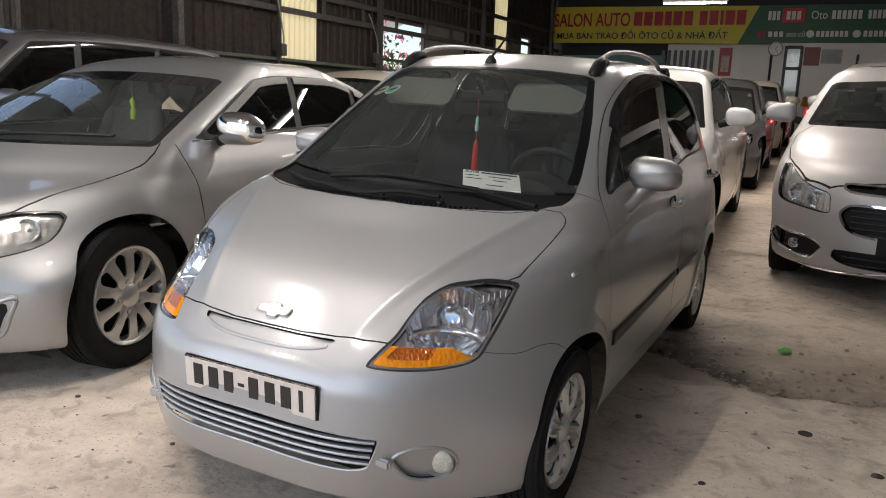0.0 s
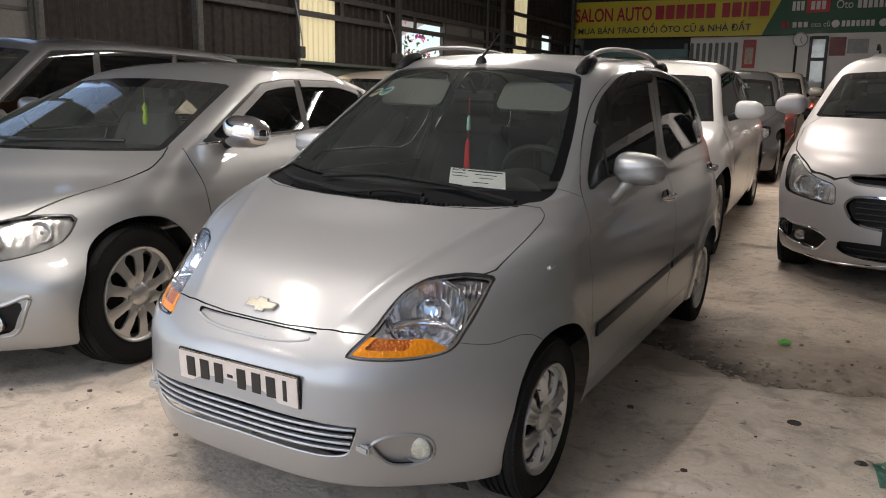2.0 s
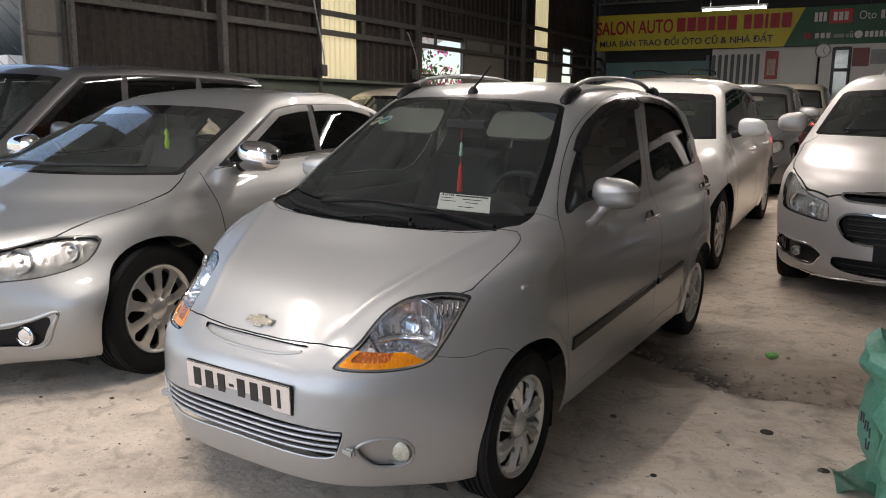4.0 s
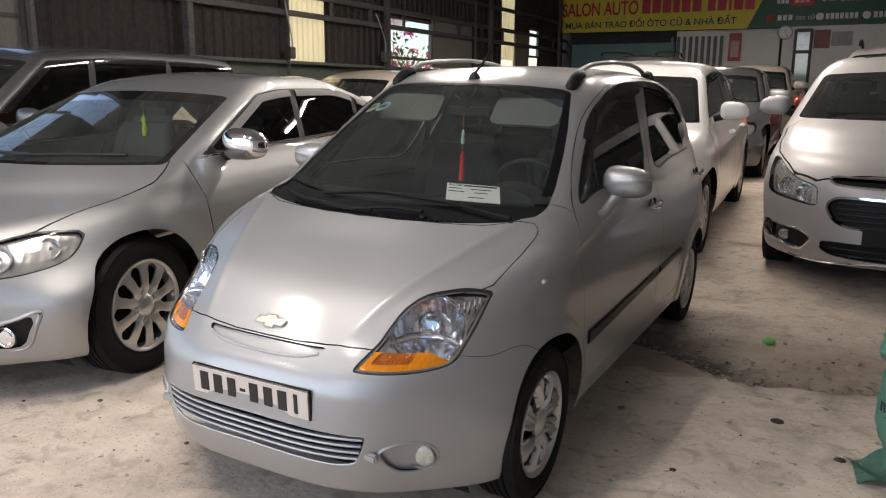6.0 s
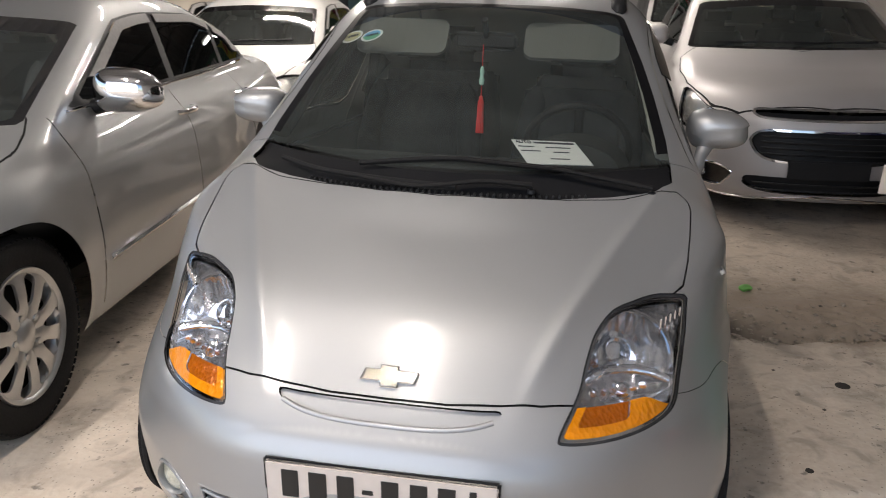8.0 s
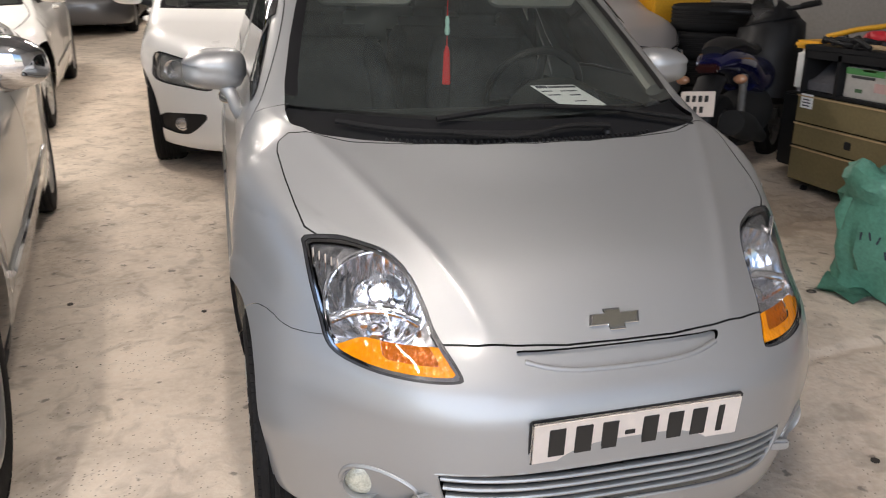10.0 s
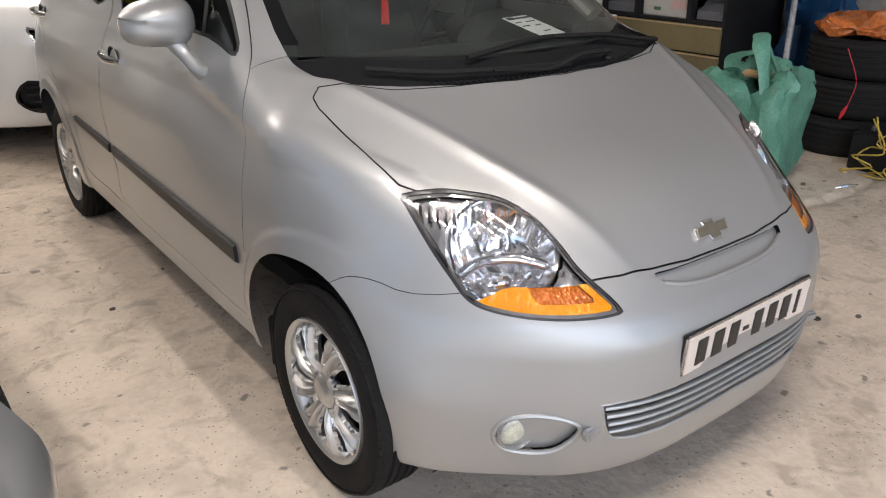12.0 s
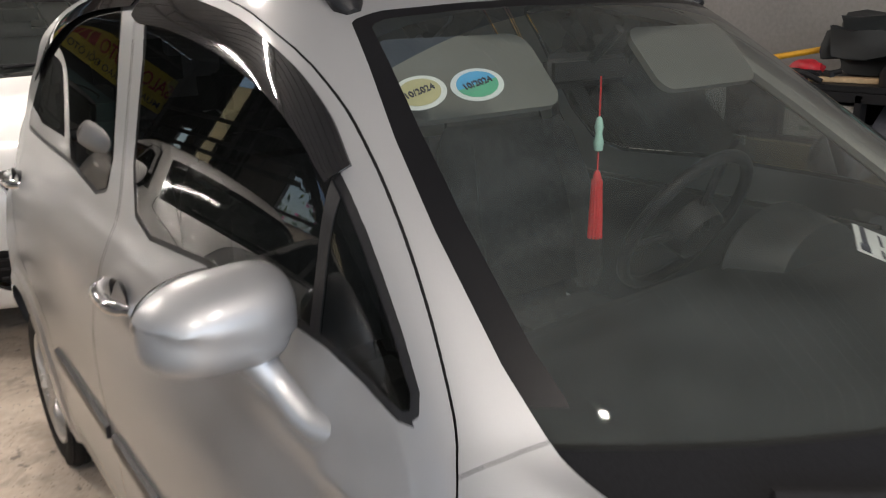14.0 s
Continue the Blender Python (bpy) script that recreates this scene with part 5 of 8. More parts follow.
        for k in range(6):
            p = on_spark(s * (0.40 + 0.02 * k), -0.5, 0.604, (0, 1, 0)) + Vector((0, 0.025, 0))
            bm = bmesh.new()
            box(bm, p.x, p.y - 0.008, p.z, 0.010, 0.012, 0.014, Matrix.Rotation(0.3 * k, 4, "Y"), bevel=0.002)
            part("lamp_fin", bm, REFLECTOR, cover)
    # lower air intake, fog pockets and the slot under the bonnet
    gp = outline(mirrored([(0, 0.372), (0.16, 0.370), (0.36, 0.362), (0.392, 0.352), (0.372, 0.285), (0.345, 0.266), (0.28, 0.258), (0.12, 0.262), (0, 0.264)]), smooth=3)
    gf = lambda v: np.maximum(inside_of(gp, v[:, 0], v[:, 2]), v[:, 1] - 0.4)
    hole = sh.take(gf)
    # a black sheet behind the bars holds the opening's shade in its colour
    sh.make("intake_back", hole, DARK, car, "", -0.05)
    for k, z in enumerate((0.285, 0.306, 0.327, 0.348)):
        bm = bmesh.new()
        half = float(np.interp(z, (0.27, 0.285, 0.352), (0.335, 0.366, 0.384)))
        pts = [front_at(x, z) + Vector((0, 0.010, 0)) for x in np.linspace(-half, half, 25)]
        sweep(bm, pts, 0.0085, 10, 0.72)
        part("grille_bar", bm, SILVER, car)
    bm = bmesh.new()
    ring = [front_at(x, z) + Vector((0, 0.004, 0)) for x, z in outline(gp[::2], smooth=2)]
    sweep(bm, ring + ring[:1], 0.0045, 8)
    part("intake_frame", bm, SILVER, car)
    for x in (-0.2, 0, 0.2):
        bm = bmesh.new()
        p = front_at(x, 0.315)
        box(bm, x, p.y + 0.03, 0.318, 0.012, 0.02, 0.09)
        part("grille_stay", bm, TRIM, car)
    for s in (1, -1):
        pk = outline([(0.425, 0.300), (0.45, 0.327), (0.50, 0.338), (0.545, 0.325), (0.560, 0.290), (0.545, 0.252), (0.50, 0.238), (0.455, 0.250)], smooth=4)
        pf = both(box_in(pk, 0, 2, (1, -1, 0.5)), s)
        pocket = sh.take(pf)
        sh.make("fog_pocket", pocket, SILVER, car, "", -0.016)
        bm = bmesh.new()
        ring = [front_at(s * x, z) + Vector((0, 0.002, 0)) for x, z in pk]
        sweep(bm, ring + ring[:1], 0.0062, 8)
        part("fog_ring", bm, SILVER, car)
        c0 = front_at(s * 0.518, 0.288)
        nn = Vector((s * 0.22, -1, 0.0)).normalized()
        bm = bmesh.new()
        lathe(bm, [(-0.05, 0.040), (0.0, 0.043), (0.004, 0.041), (0.0, 0.0385), (-0.012, 0.0385)], 28, "z")
        bmesh.ops.transform(bm, matrix=Matrix.Translation(c0 + Vector((0, 0.012, 0))) @ nn.to_track_quat("Z", "Y").to_matrix().to_4x4(), verts=bm.verts[:])
        part("fog_surround", bm, SILVER, car)
        bm = bmesh.new()
        lathe(bm, [(-0.05, 0.034), (-0.008, 0.038), (-0.002, 0.031), (0.004, 0.018), (0.005, 0)], 28, "z")
        bmesh.ops.transform(bm, matrix=Matrix.Translation(c0 + Vector((0, 0.016, 0))) @ nn.to_track_quat("Z", "Y").to_matrix().to_4x4(), verts=bm.verts[:])
        part("fog_lamp", bm, FOGGLASS, car, "round yellowed fog lamp")
        bm = bmesh.new()
        p = front_at(s * 0.405, 0.297)
        box(bm, p.x + s * 0.004, p.y - 0.002, p.z, 0.050, 0.02, 0.026, Matrix.Rotation(-s * 0.16, 4, "Z"), bevel=0.006)
        part("fog_bezel", bm, SILVER, car)
    mp = outline(mirrored([(0, 0.5865), (0.1, 0.5865), (0.18, 0.587), (0.226, 0.587), (0.210, 0.570), (0.16, 0.557), (0.1, 0.5525), (0, 0.551)]), smooth=3)
    slot = sh.take(lambda v: np.maximum(inside_of(mp, v[:, 0], v[:, 2]), v[:, 1] - 0.3))
    sh.make("nose_slot", slot, SILVER, car, "", -0.011)
    bm = bmesh.new()
    pts = [front_at(x, 0.5505 + 0.10 * x * x + 7.5 * x ** 4) + Vector((0, 0.003, 0)) for x in np.linspace(-0.212, 0.212, 25)]
    sweep(bm, pts, 0.006, 10)
    part("slot_lip", bm, SILVER, car)
    # bonnet
    bp = np.array(mirrored(BONNET))
    sh.panel("bonnet", lambda v: np.maximum(inside_of(bp, v[:, 0], v[:, 1]), np.maximum(0.588 - v[:, 2], v[:, 1] - 0.9)), SILVER, car, "silver bonnet with two creases", 0.0034)
    # side glass, doors, wings, bumpers
    for s in (1, -1):
        for name, poly, bar in (("front_window", FRONT_WINDOW, 1.355), ("rear_window", REAR_WINDOW, None)):
            wf = both(box_in(outline(poly, smooth=3), 1, 2), s)
            got = sh.take(wf)
            pane_, seal = sh.split(got, lambda v: wf(v) + 0.010)
            if bar:
                post, pane_ = sh.split(pane_, lambda v: np.abs(v[:, 1] - 1.33 - 0.24 * (v[:, 2] - 0.97)) - 0.012)
                sh.make("quarter_post", post, TRIM, car, "", 0.002)
                quarter, pane_ = sh.split(pane_, lambda v: v[:, 1] - 1.33 - 0.24 * (v[:, 2] - 0.97))
                sh.make("quarter_window", quarter, TINTED, car)
            w = sh.make(name, pane_, TINTED, car, "dark tinted window")
            sh.make("window_seal", seal, TRIM, car, "", -0.002)
        fd = outline([(1.005, 0.285), (1.0, 0.45), (0.985, 0.62), (0.98, 0.78), (1.01, 0.87), (1.06, 0.94), (1.13, 1.005), (1.21, 1.07), (1.29, 1.13), (1.37, 1.186), (1.46, 1.243), (1.58, 1.302), (1.74, 1.352), (1.92, 1.384), (2.1, 1.403),
                      (2.28, 1.408), (2.30, 1.35), (2.20, 1.10), (2.155, 0.96), (2.19, 0.80), (2.16, 0.60), (2.10, 0.45), (2.09, 0.30), (1.5, 0.285)], smooth=3)
        sh.panel("front_door", both(box_in(fd, 1, 2), s), SILVER, car, "", 0.002)
        rd = outline([(2.10, 0.30), (2.11, 0.45), (2.17, 0.60), (2.20, 0.80), (2.165, 0.96), (2.21, 1.10), (2.31, 1.35), (2.33, 1.41), (2.75, 1.412), (3.05, 1.372), (3.2, 1.25), (3.27, 1.08), (3.25, 0.95),
                      (3.12, 0.82), (2.98, 0.68), (2.75, 0.60), (2.64, 0.45), (2.62, 0.31), (2.3, 0.30)], smooth=3)
        sh.panel("rear_door", both(box_in(rd, 1, 2), s), SILVER, car)
        fl = sh.take(both(lambda v: np.hypot(v[:, 1] - 2.93, v[:, 2] - 0.80) - 0.075 + 0 * v[:, 0] if s < 0 else np.full(len(v), 1.0), s))
        if len(fl):
            sh.make("fuel_flap", fl, SILVER, car, "", -0.002)
        wg = outline([(0.30, 0.60), (0.42, 0.562), (0.52, 0.572), (0.60, 0.545), (0.72, 0.40), (0.86, 0.40), (0.965, 0.30), (1.04, 0.285), (1.04, 0.45), (1.03, 0.62), (1.02, 0.78), (1.04, 0.86), (1.06, 0.90),
                      (1.03, 0.935), (0.97, 0.965), (0.88, 0.985), (0.80, 0.97), (0.62, 0.90), (0.5, 0.82), (0.35, 0.72)], smooth=3)
        sh.panel("front_wing", both(box_in(wg, 1, 2, (0, 0.5, 2)), s), SILVER, car, "", 0.0015, 0.004)
    front = sh.take(lambda v: v[:, 1] - 0.72)
    sh.make("front_bumper", front, SILVER, car, "silver front bumper")
    rearb, body = sh.split(sh.rest, lambda v: np.maximum(3.0 - v[:, 1], v[:, 2] - 0.52))
    sh.make("rear_bumper", rearb, SILVER, car)
    sh.make("body", body, SILVER, car)
    wells(car, SPARK)
    # outside fittings
    for s in (1, -1):
        for y0, y1 in ((1.045, 2.09), (2.13, 2.60)):
            bm = bmesh.new()
            a = [side_at(y, z, s) for y in np.linspace(y0, y1, 12) for z in (0.438 + 0.045 * (y - 1.05), 0.492 + 0.03 * (y - 1.05))]
            lo, hi = a[0::2], a[1::2]
            rows_ = []
            for p, q in zip(lo, hi):
                d = Vector((s, 0, 0))
                rows_.append([bm.verts.new(t) for t in (p - d * 0.004, p + d * 0.010 + Vector((0, 0, 0.006)), q + d * 0.010 - Vector((0, 0, 0.006)), q - d * 0.004)])
            for p, q in zip(rows_, rows_[1:]):
                for i in range(4):
                    bm.faces.new((p[i], p[(i + 1) % 4], q[(i + 1) % 4], q[i]))
            bm.faces.new(rows_[0]), bm.faces.new(rows_[-1])
            bmesh.ops.recalc_face_normals(bm, faces=bm.faces[:])
            part("side_strip", bm, TRIM, car, "black rubbing strip", False)
        for y, z in ((2.04, 0.830), (3.13, 0.885)):
            p = side_at(y, z, s)
            bm = bmesh.new()
            lathe(bm, [(-0.02, 0.0), (-0.02, 0.030), (0.001, 0.040), (0.004, 0.046)], 24, "x")
            bmesh.ops.transform(bm, matrix=Matrix.Translation(p) @ Matrix.Diagonal((s, 1.25, 0.8, 1)), verts=bm.verts[:])
            cup = part("handle_cup", bm, TRIM, car)
            bm = bmesh.new()
            sweep(bm, spline([p + Vector((s * 0.004, -0.085, -0.004)), p + Vector((s * 0.030, -0.04, 0.0)), p + Vector((s * 0.032, 0.04, 0.006)), p + Vector((s * 0.004, 0.085, 0.010))], 6), [0.010] * 3 + [0.014] * 13 + [0.010] * 3, 10)
            part("door_handle", bm, CHROME, cup, "chrome door handle")
        # rain guards over the side windows
        for pts in (FRONT_WINDOW[-1:-8:-1], REAR_WINDOW[3:9]):
            path = [(y, z) for y, z in pts]
            if pts[0] == FRONT_WINDOW[-1]:
                path = [(1.37, 1.167), (1.46, 1.229), (1.58, 1.288), (1.74, 1.336), (1.92, 1.366), (2.1, 1.385), (2.30, 1.392)]
            else:
                path = [(2.33, 1.394), (2.6, 1.398), (2.82, 1.387), (3.0, 1.345), (3.12, 1.28), (3.2, 1.19)]
            path = [tuple(q)[:2] for q in spline([(y, z, 0) for y, z in path], 5)]
            bm = bmesh.new()
            rows_ = []
            for i, (y, z) in enumerate(path):
                p0 = path[max(i - 1, 0)]
                p1 = path[min(i + 1, len(path) - 1)]
                ty, tz = p1[0] - p0[0], p1[1] - p0[1]
                ln = math.hypot(ty, tz)
                ny, nz = tz / ln, -ty / ln
                wdt = 0.056 * (0.40 + 0.60 * min(1, i / 14, (len(path) - 1 - i) / 3 + 0.5))
                a = side_at(y, z, s)
                b = side_at(y + ny * wdt * 0.5, z + nz * wdt * 0.5, s)
                c_ = side_at(y + ny * wdt, z + nz * wdt, s)
                rows_.append([bm.verts.new(t) for t in (a + Vector((s * 0.003, 0, 0.002)), b + Vector((s * 0.011, 0, 0)), c_ + Vector((s * 0.013, 0, 0)), c_ + Vector((s * 0.010, 0, 0)), b + Vector((s * 0.007, 0, 0)), a)])
            for p, q in zip(rows_, rows_[1:]):
                for i in range(6):
                    bm.faces.new((p[i], p[(i + 1) % 6], q[(i + 1) % 6], q[i]))
            bm.faces.new(rows_[0]), bm.faces.new(rows_[-1])
            bmesh.ops.recalc_face_normals(bm, faces=bm.faces[:])
            part("rain_guard", bm, GLOSS, car, "glossy black rain guard")
        # roof rails
        bm = bmesh.new()
        z = lambda x, y, h: top_at(s * x, y) + Vector((0, 0, h))
        sweep(bm, spline([z(0.428, 1.63, 0.006), z(0.424, 1.72, 0.026), z(0.422, 1.9, 0.042), z(0.42, 2.25, 0.046), z(0.415, 2.6, 0.042), z(0.41, 2.8, 0.028), z(0.405, 2.92, 0.0)], 6), 0.013, 10, 0.8)
        rail = part("roof_rail", bm, GRILLE, car, "grey roof rail")
        for y0, y1 in ((1.575, 1.74), (2.80, 2.96)):
            bm = bmesh.new()
            sweep(bm, spline([z(0.432, y0, -0.002), z(0.43, (y0 + y1) / 2, 0.020), z(0.427, y1, 0.012 if y0 < 2 else -0.004)], 5), [0.012] + [0.026] * 9 + [0.012], 10, 0.8)
            part("rail_foot", bm, BLACK, rail)
        mirror_part(car, (s * 0.765, 1.385, 1.005), (0.098, 0.085, 0.062), s, SILVER,
                    ([(s * 0.735, 1.365, 0.965), (s * 0.715, 1.335, 0.925), (s * 0.70, 1.285, 0.888), (s * 0.675, 1.25, 0.878)], (0.026, 0.019, 0.019, 0.027)), 0.07)
        for wy in SPARK["wheels"]:
            add_wheel(car, "hubcap", (0.262, 0.155, 0.172, (8, "twin")), (s * 0.722, wy, SPARK["hub"] - (0.03 if s < 0 else 0)), s)
        # a bright bar added on this wing for the small rectangular reflection there
        if s > 0:
            p = side_at(0.70, 0.747, s)
            bm = bmesh.new()
            box(bm, p.x, p.y, p.z, 0.012, 0.045, 0.014, bevel=0.004)
            part("wing_glint", bm, ALLOY, car, "small silver bar on the wing in place of a reflection")
        bm = bmesh.new()
        box(bm, s * 0.62, 1.005, 0.21, 0.16, 0.012, 0.15, bevel=0.004)
        part("mud_flap", bm, BLACK, car)
    # aerial
    p = top_at(0.0, 1.545)
    bm = bmesh.new()
    lathe(bm, [(-0.005, 0.028), (0.012, 0.022), (0.028, 0.009)], 20, "z", p)
    foot = part("aerial_foot", bm, BLACK, car)
    bm = bmesh.new()
    sweep(bm, [p + Vector((0, 0, 0.02)), p + Vector((0.012, 0.05, 0.065)), p + Vector((0.026, 0.11, 0.125))], [0.006, 0.005, 0.003], 8)
    part("aerial", bm, BLACK, foot)
    # badge: a cross-shaped plain emblem
    p = top_at(-0.004, 0.185)
    nn = normal_at(p)
    bt = [(-0.060, -0.012), (-0.052, 0.014), (-0.020, 0.014), (-0.022, 0.024), (0.018, 0.024), (0.016, 0.014), (0.060, 0.014), (0.052, -0.012), (0.020, -0.012), (0.020, -0.024), (-0.016, -0.024), (-0.018, -0.012)]
    xa = Vector((1, 0, 0))
    ya = nn.cross(xa).normalized()
    rot_ = Matrix((xa, ya, nn)).transposed().to_4x4()
    bm = bmesh.new()
    slab(bm, bt, 0, 0.007, Matrix.Translation(p) @ rot_)
    bmesh.ops.bevel(bm, geom=[e for e in bm.edges], offset=0.0015, segments=1, affect="EDGES")
    badge = part("badge", bm, CHROME, car, "chrome emblem", False)
    bm = bmesh.new()
    slab(bm, [(x * 0.88, y * 0.80) for x, y in bt], 0.0055, 0.0078, Matrix.Translation(p) @ rot_)
    part("badge_face", bm, mat("badge_gold", (0.36, 0.34, 0.28), 0.25, 0.8), badge, "", False)
    # number plate with plain bars in place of its characters
    pc = Vector((0.008, 0.069, 0.436))
    pm = Matrix.Translation(pc) @ pose(0, 0, 0, 90 + 4, -0.6, 0)
    bm = bmesh.new()
    box(bm, 0, 0, 0, 0.466, 0.100, 0.012, bevel=0.004)
    bmesh.ops.transform(bm, matrix=pm, verts=bm.verts[:])
    frame_ = part("plate_frame", bm, TRIM, car)
    bm = bmesh.new()
    box(bm, 0, 0, 0.004, 0.458, 0.092, 0.010, bevel=0.003)
    bmesh.ops.transform(bm, matrix=pm, verts=bm.verts[:])
    plate = part("number_plate", bm, PLATE, frame_, "white number plate with black bars")
    for x, w, h in ((-0.178, 0.034, 0.062), (-0.122, 0.036, 0.062), (-0.066, 0.034, 0.062), (-0.022, 0.022, 0.010), (0.022, 0.034, 0.062), (0.078, 0.034, 0.062), (0.132, 0.034, 0.062), (0.182, 0.014, 0.062)):
        bm = bmesh.new()
        box(bm, x, 0, 0.0095, w, h, 0.003, bevel=0.001)
        bmesh.ops.transform(bm, matrix=pm, verts=bm.verts[:])
        part("plate_bar", bm, PLATE_INK, plate, "", False)
    # wipers
    for arm_, blade in (([(0.525, 0.835), (0.426, 0.838), (0.295, 0.828), (0.20, 0.812), (0.06, 0.80)], [(0.32, 0.842), (0.18, 0.815), (0.0, 0.803), (-0.23, 0.797)]),
                        ([(0.226, 0.752), (0.10, 0.735), (-0.048, 0.702), (-0.20, 0.735)], [(0.04, 0.712), (-0.10, 0.722), (-0.249, 0.757), (-0.36, 0.80), (-0.473, 0.872)])):
        bm = bmesh.new()
        pts = spline([top_at(q[0], q[1] - 0.035) + Vector((0, -0.004, 0.012)) for q in arm_], 6)
        sweep(bm, pts, list(np.linspace(0.012, 0.007, len(pts))), 8, 0.6)
        arm = part("wiper", bm, RUBBER, car, "black wiper arm with its blade")
        bm = bmesh.new()
        sweep(bm, spline([top_at(q[0], q[1] - 0.035) + Vector((0, -0.003, 0.008)) for q in blade], 6), 0.0065, 6, 1.2)
        part("wiper_blade", bm, RUBBER, arm)
        bm = bmesh.new()
        p = top_at(arm_[0][0], arm_[0][1] - 0.035)
        lathe(bm, [(-0.01, 0.012), (-0.001, 0.011), (0.002, 0.006), (0.003, 0)], 14, "z", p)
        part("wiper_pivot", bm, BLACK, arm)
    # slots along the front edge of the cowl
    for k in range(46):
        x = -0.36 + 0.016 * k
        bm = bmesh.new()
        p = top_at(x, 0.672 + 0.55 * x * x)
        box(bm, p.x, p.y, p.z - 0.006, 0.006, 0.022, 0.008, bevel=0.002)
        part("cowl_rib", bm, TRIM, cw, "", False)
    # cabin
    bm = bmesh.new()
    prof = [(0.80, 0.84), (0.92, 0.872), (1.15, 0.895), (1.32, 0.885), (1.40, 0.83), (1.38, 0.60), (1.0, 0.5)]
    lo = [bm.verts.new((-0.60, y, z)) for y, z in prof]
    hi = [bm.verts.new((0.60, y, z)) for y, z in prof]
    for i in range(len(prof) - 1):
        bm.faces.new((lo[i], lo[i + 1], hi[i + 1], hi[i]))
    bm.faces.new(lo), bm.faces.new(hi[::-1])
    bmesh.ops.bevel(bm, geom=[e for e in bm.edges if abs(e.verts[0].co.x - e.verts[1].co.x) > 1], offset=0.03, segments=3, affect="EDGES")
    bmesh.ops.recalc_face_normals(bm, faces=bm.faces[:])
    part("dashboard", bm, DASH, car, "dark grey dashboard")
    bm = bmesh.new()
    lathe(bm, [(-0.22, 0.0), (-0.2, 0.11), (0.0, 0.14), (0.06, 0.10), (0.07, 0.0)], 24, "y", (0, 0, 0), (0, 180))
    bmesh.ops.transform(bm, matrix=Matrix.Translation((0.33, 1.30, 0.875)) @ Matrix.Diagonal((1.2, 0.5, 0.75, 1)), verts=bm.verts[:])
    part("instrument_hood", bm, DASH, car)
    bm = bmesh.new()
    tm = Matrix.Translation((0.33, 1.50, 0.90)) @ Matrix.Rotation(radians(-62), 4, "X")
    lathe(bm, [(0.0 + 0.014 * math.sin(a), 0.175 + 0.014 * math.cos(a)) for a in np.linspace(0, 2 * math.pi, 11)], 36, "z")
    for a in (0.2, math.pi - 0.2, -math.pi / 2):
        sweep(bm, [(0.03 * math.cos(a), 0.03 * math.sin(a), -0.02), (0.17 * math.cos(a), 0.17 * math.sin(a), 0)], 0.016, 6, 0.5)
    lathe(bm, [(-0.05, 0.06), (0.0, 0.07), (0.01, 0.05), (0.012, 0)], 20, "z")
    bmesh.ops.transform(bm, matrix=tm, verts=bm.verts[:])
    part("steering_wheel", bm, BLACK, car, "black three-spoke steering wheel")
    seats(car, dict(seat_y=1.75, seat_x=0.33, seat_z=0.50), CLOTH)
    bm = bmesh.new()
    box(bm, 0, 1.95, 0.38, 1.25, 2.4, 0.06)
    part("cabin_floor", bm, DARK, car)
    bm = bmesh.new()
    gx, gy = np.meshgrid(np.linspace(-0.46, 0.46, 9), np.linspace(1.56, 3.1, 12), indexing="ij")
    vs = [[bm.verts.new(top_at(x, y) - Vector((0, 0, 0.035))) for y in gy[0]] for x in gx[:, 0]]
    for i in range(8):
        for j in range(11):
            bm.faces.new((vs[i][j], vs[i + 1][j], vs[i + 1][j + 1], vs[i][j + 1]))
    part("headliner", bm, LINER, car, "grey cloth headliner")
    for s in (1, -1):
        bm = bmesh.new()
        rc = [(sx * 0.120 + 0.035 * math.cos(a), sy * 0.040 + 0.035 * math.sin(a)) for sx, sy, a0 in ((1, 1, 0), (-1, 1, 90), (-1, -1, 180), (1, -1, 270)) for a in np.radians(np.linspace(a0, a0 + 90, 7))]
        slab(bm, rc, -0.006, 0.006, Matrix.Translation((s * 0.285, 1.482, 1.252)) @ Matrix.Rotation(radians(47), 4, "X"))
        part("sun_visor", bm, VISOR, car, "beige sun visor folded up")
        bm = bmesh.new()
        sweep(bm, [(s * 0.56, 2.15, 1.22), (s * 0.58, 2.12, 0.95), (s * 0.56, 2.05, 0.62)], 0.022, 4, 0.15)
        part("seat_belt", bm, TRIM, car)
        bm = bmesh.new()
        sweep(bm, spline([(s * 0.475, 1.64, 1.32), (s * 0.535, 1.38, 1.15), (s * 0.585, 1.10, 0.96)], 4), 0.036, 10, 0.7)
        # pale on the lit side, dashboard-dark on the other: light put into the colour
        part("pillar_lining", bm, LINING_LIT if s > 0 else DASH, car)
        bm = bmesh.new()
        box(bm, s * 0.605, 2.08, 0.70, 0.03, 1.75, 0.40, bevel=0.01)
        part("door_lining", bm, DASH, car)
    bm = bmesh.new()
    box(bm, 0.0, 1.50, 1.245, 0.22, 0.03, 0.06, bevel=0.014, seg=3)
    rv = part("rear_view_mirror", bm, BLACK, car, "black inside mirror")
    bm = bmesh.new()
    sweep(bm, [(0, 1.49, 1.26), (0, 1.43, 1.315)], 0.010, 8)
    part("mirror_stem", bm, BLACK, rv)
    return car


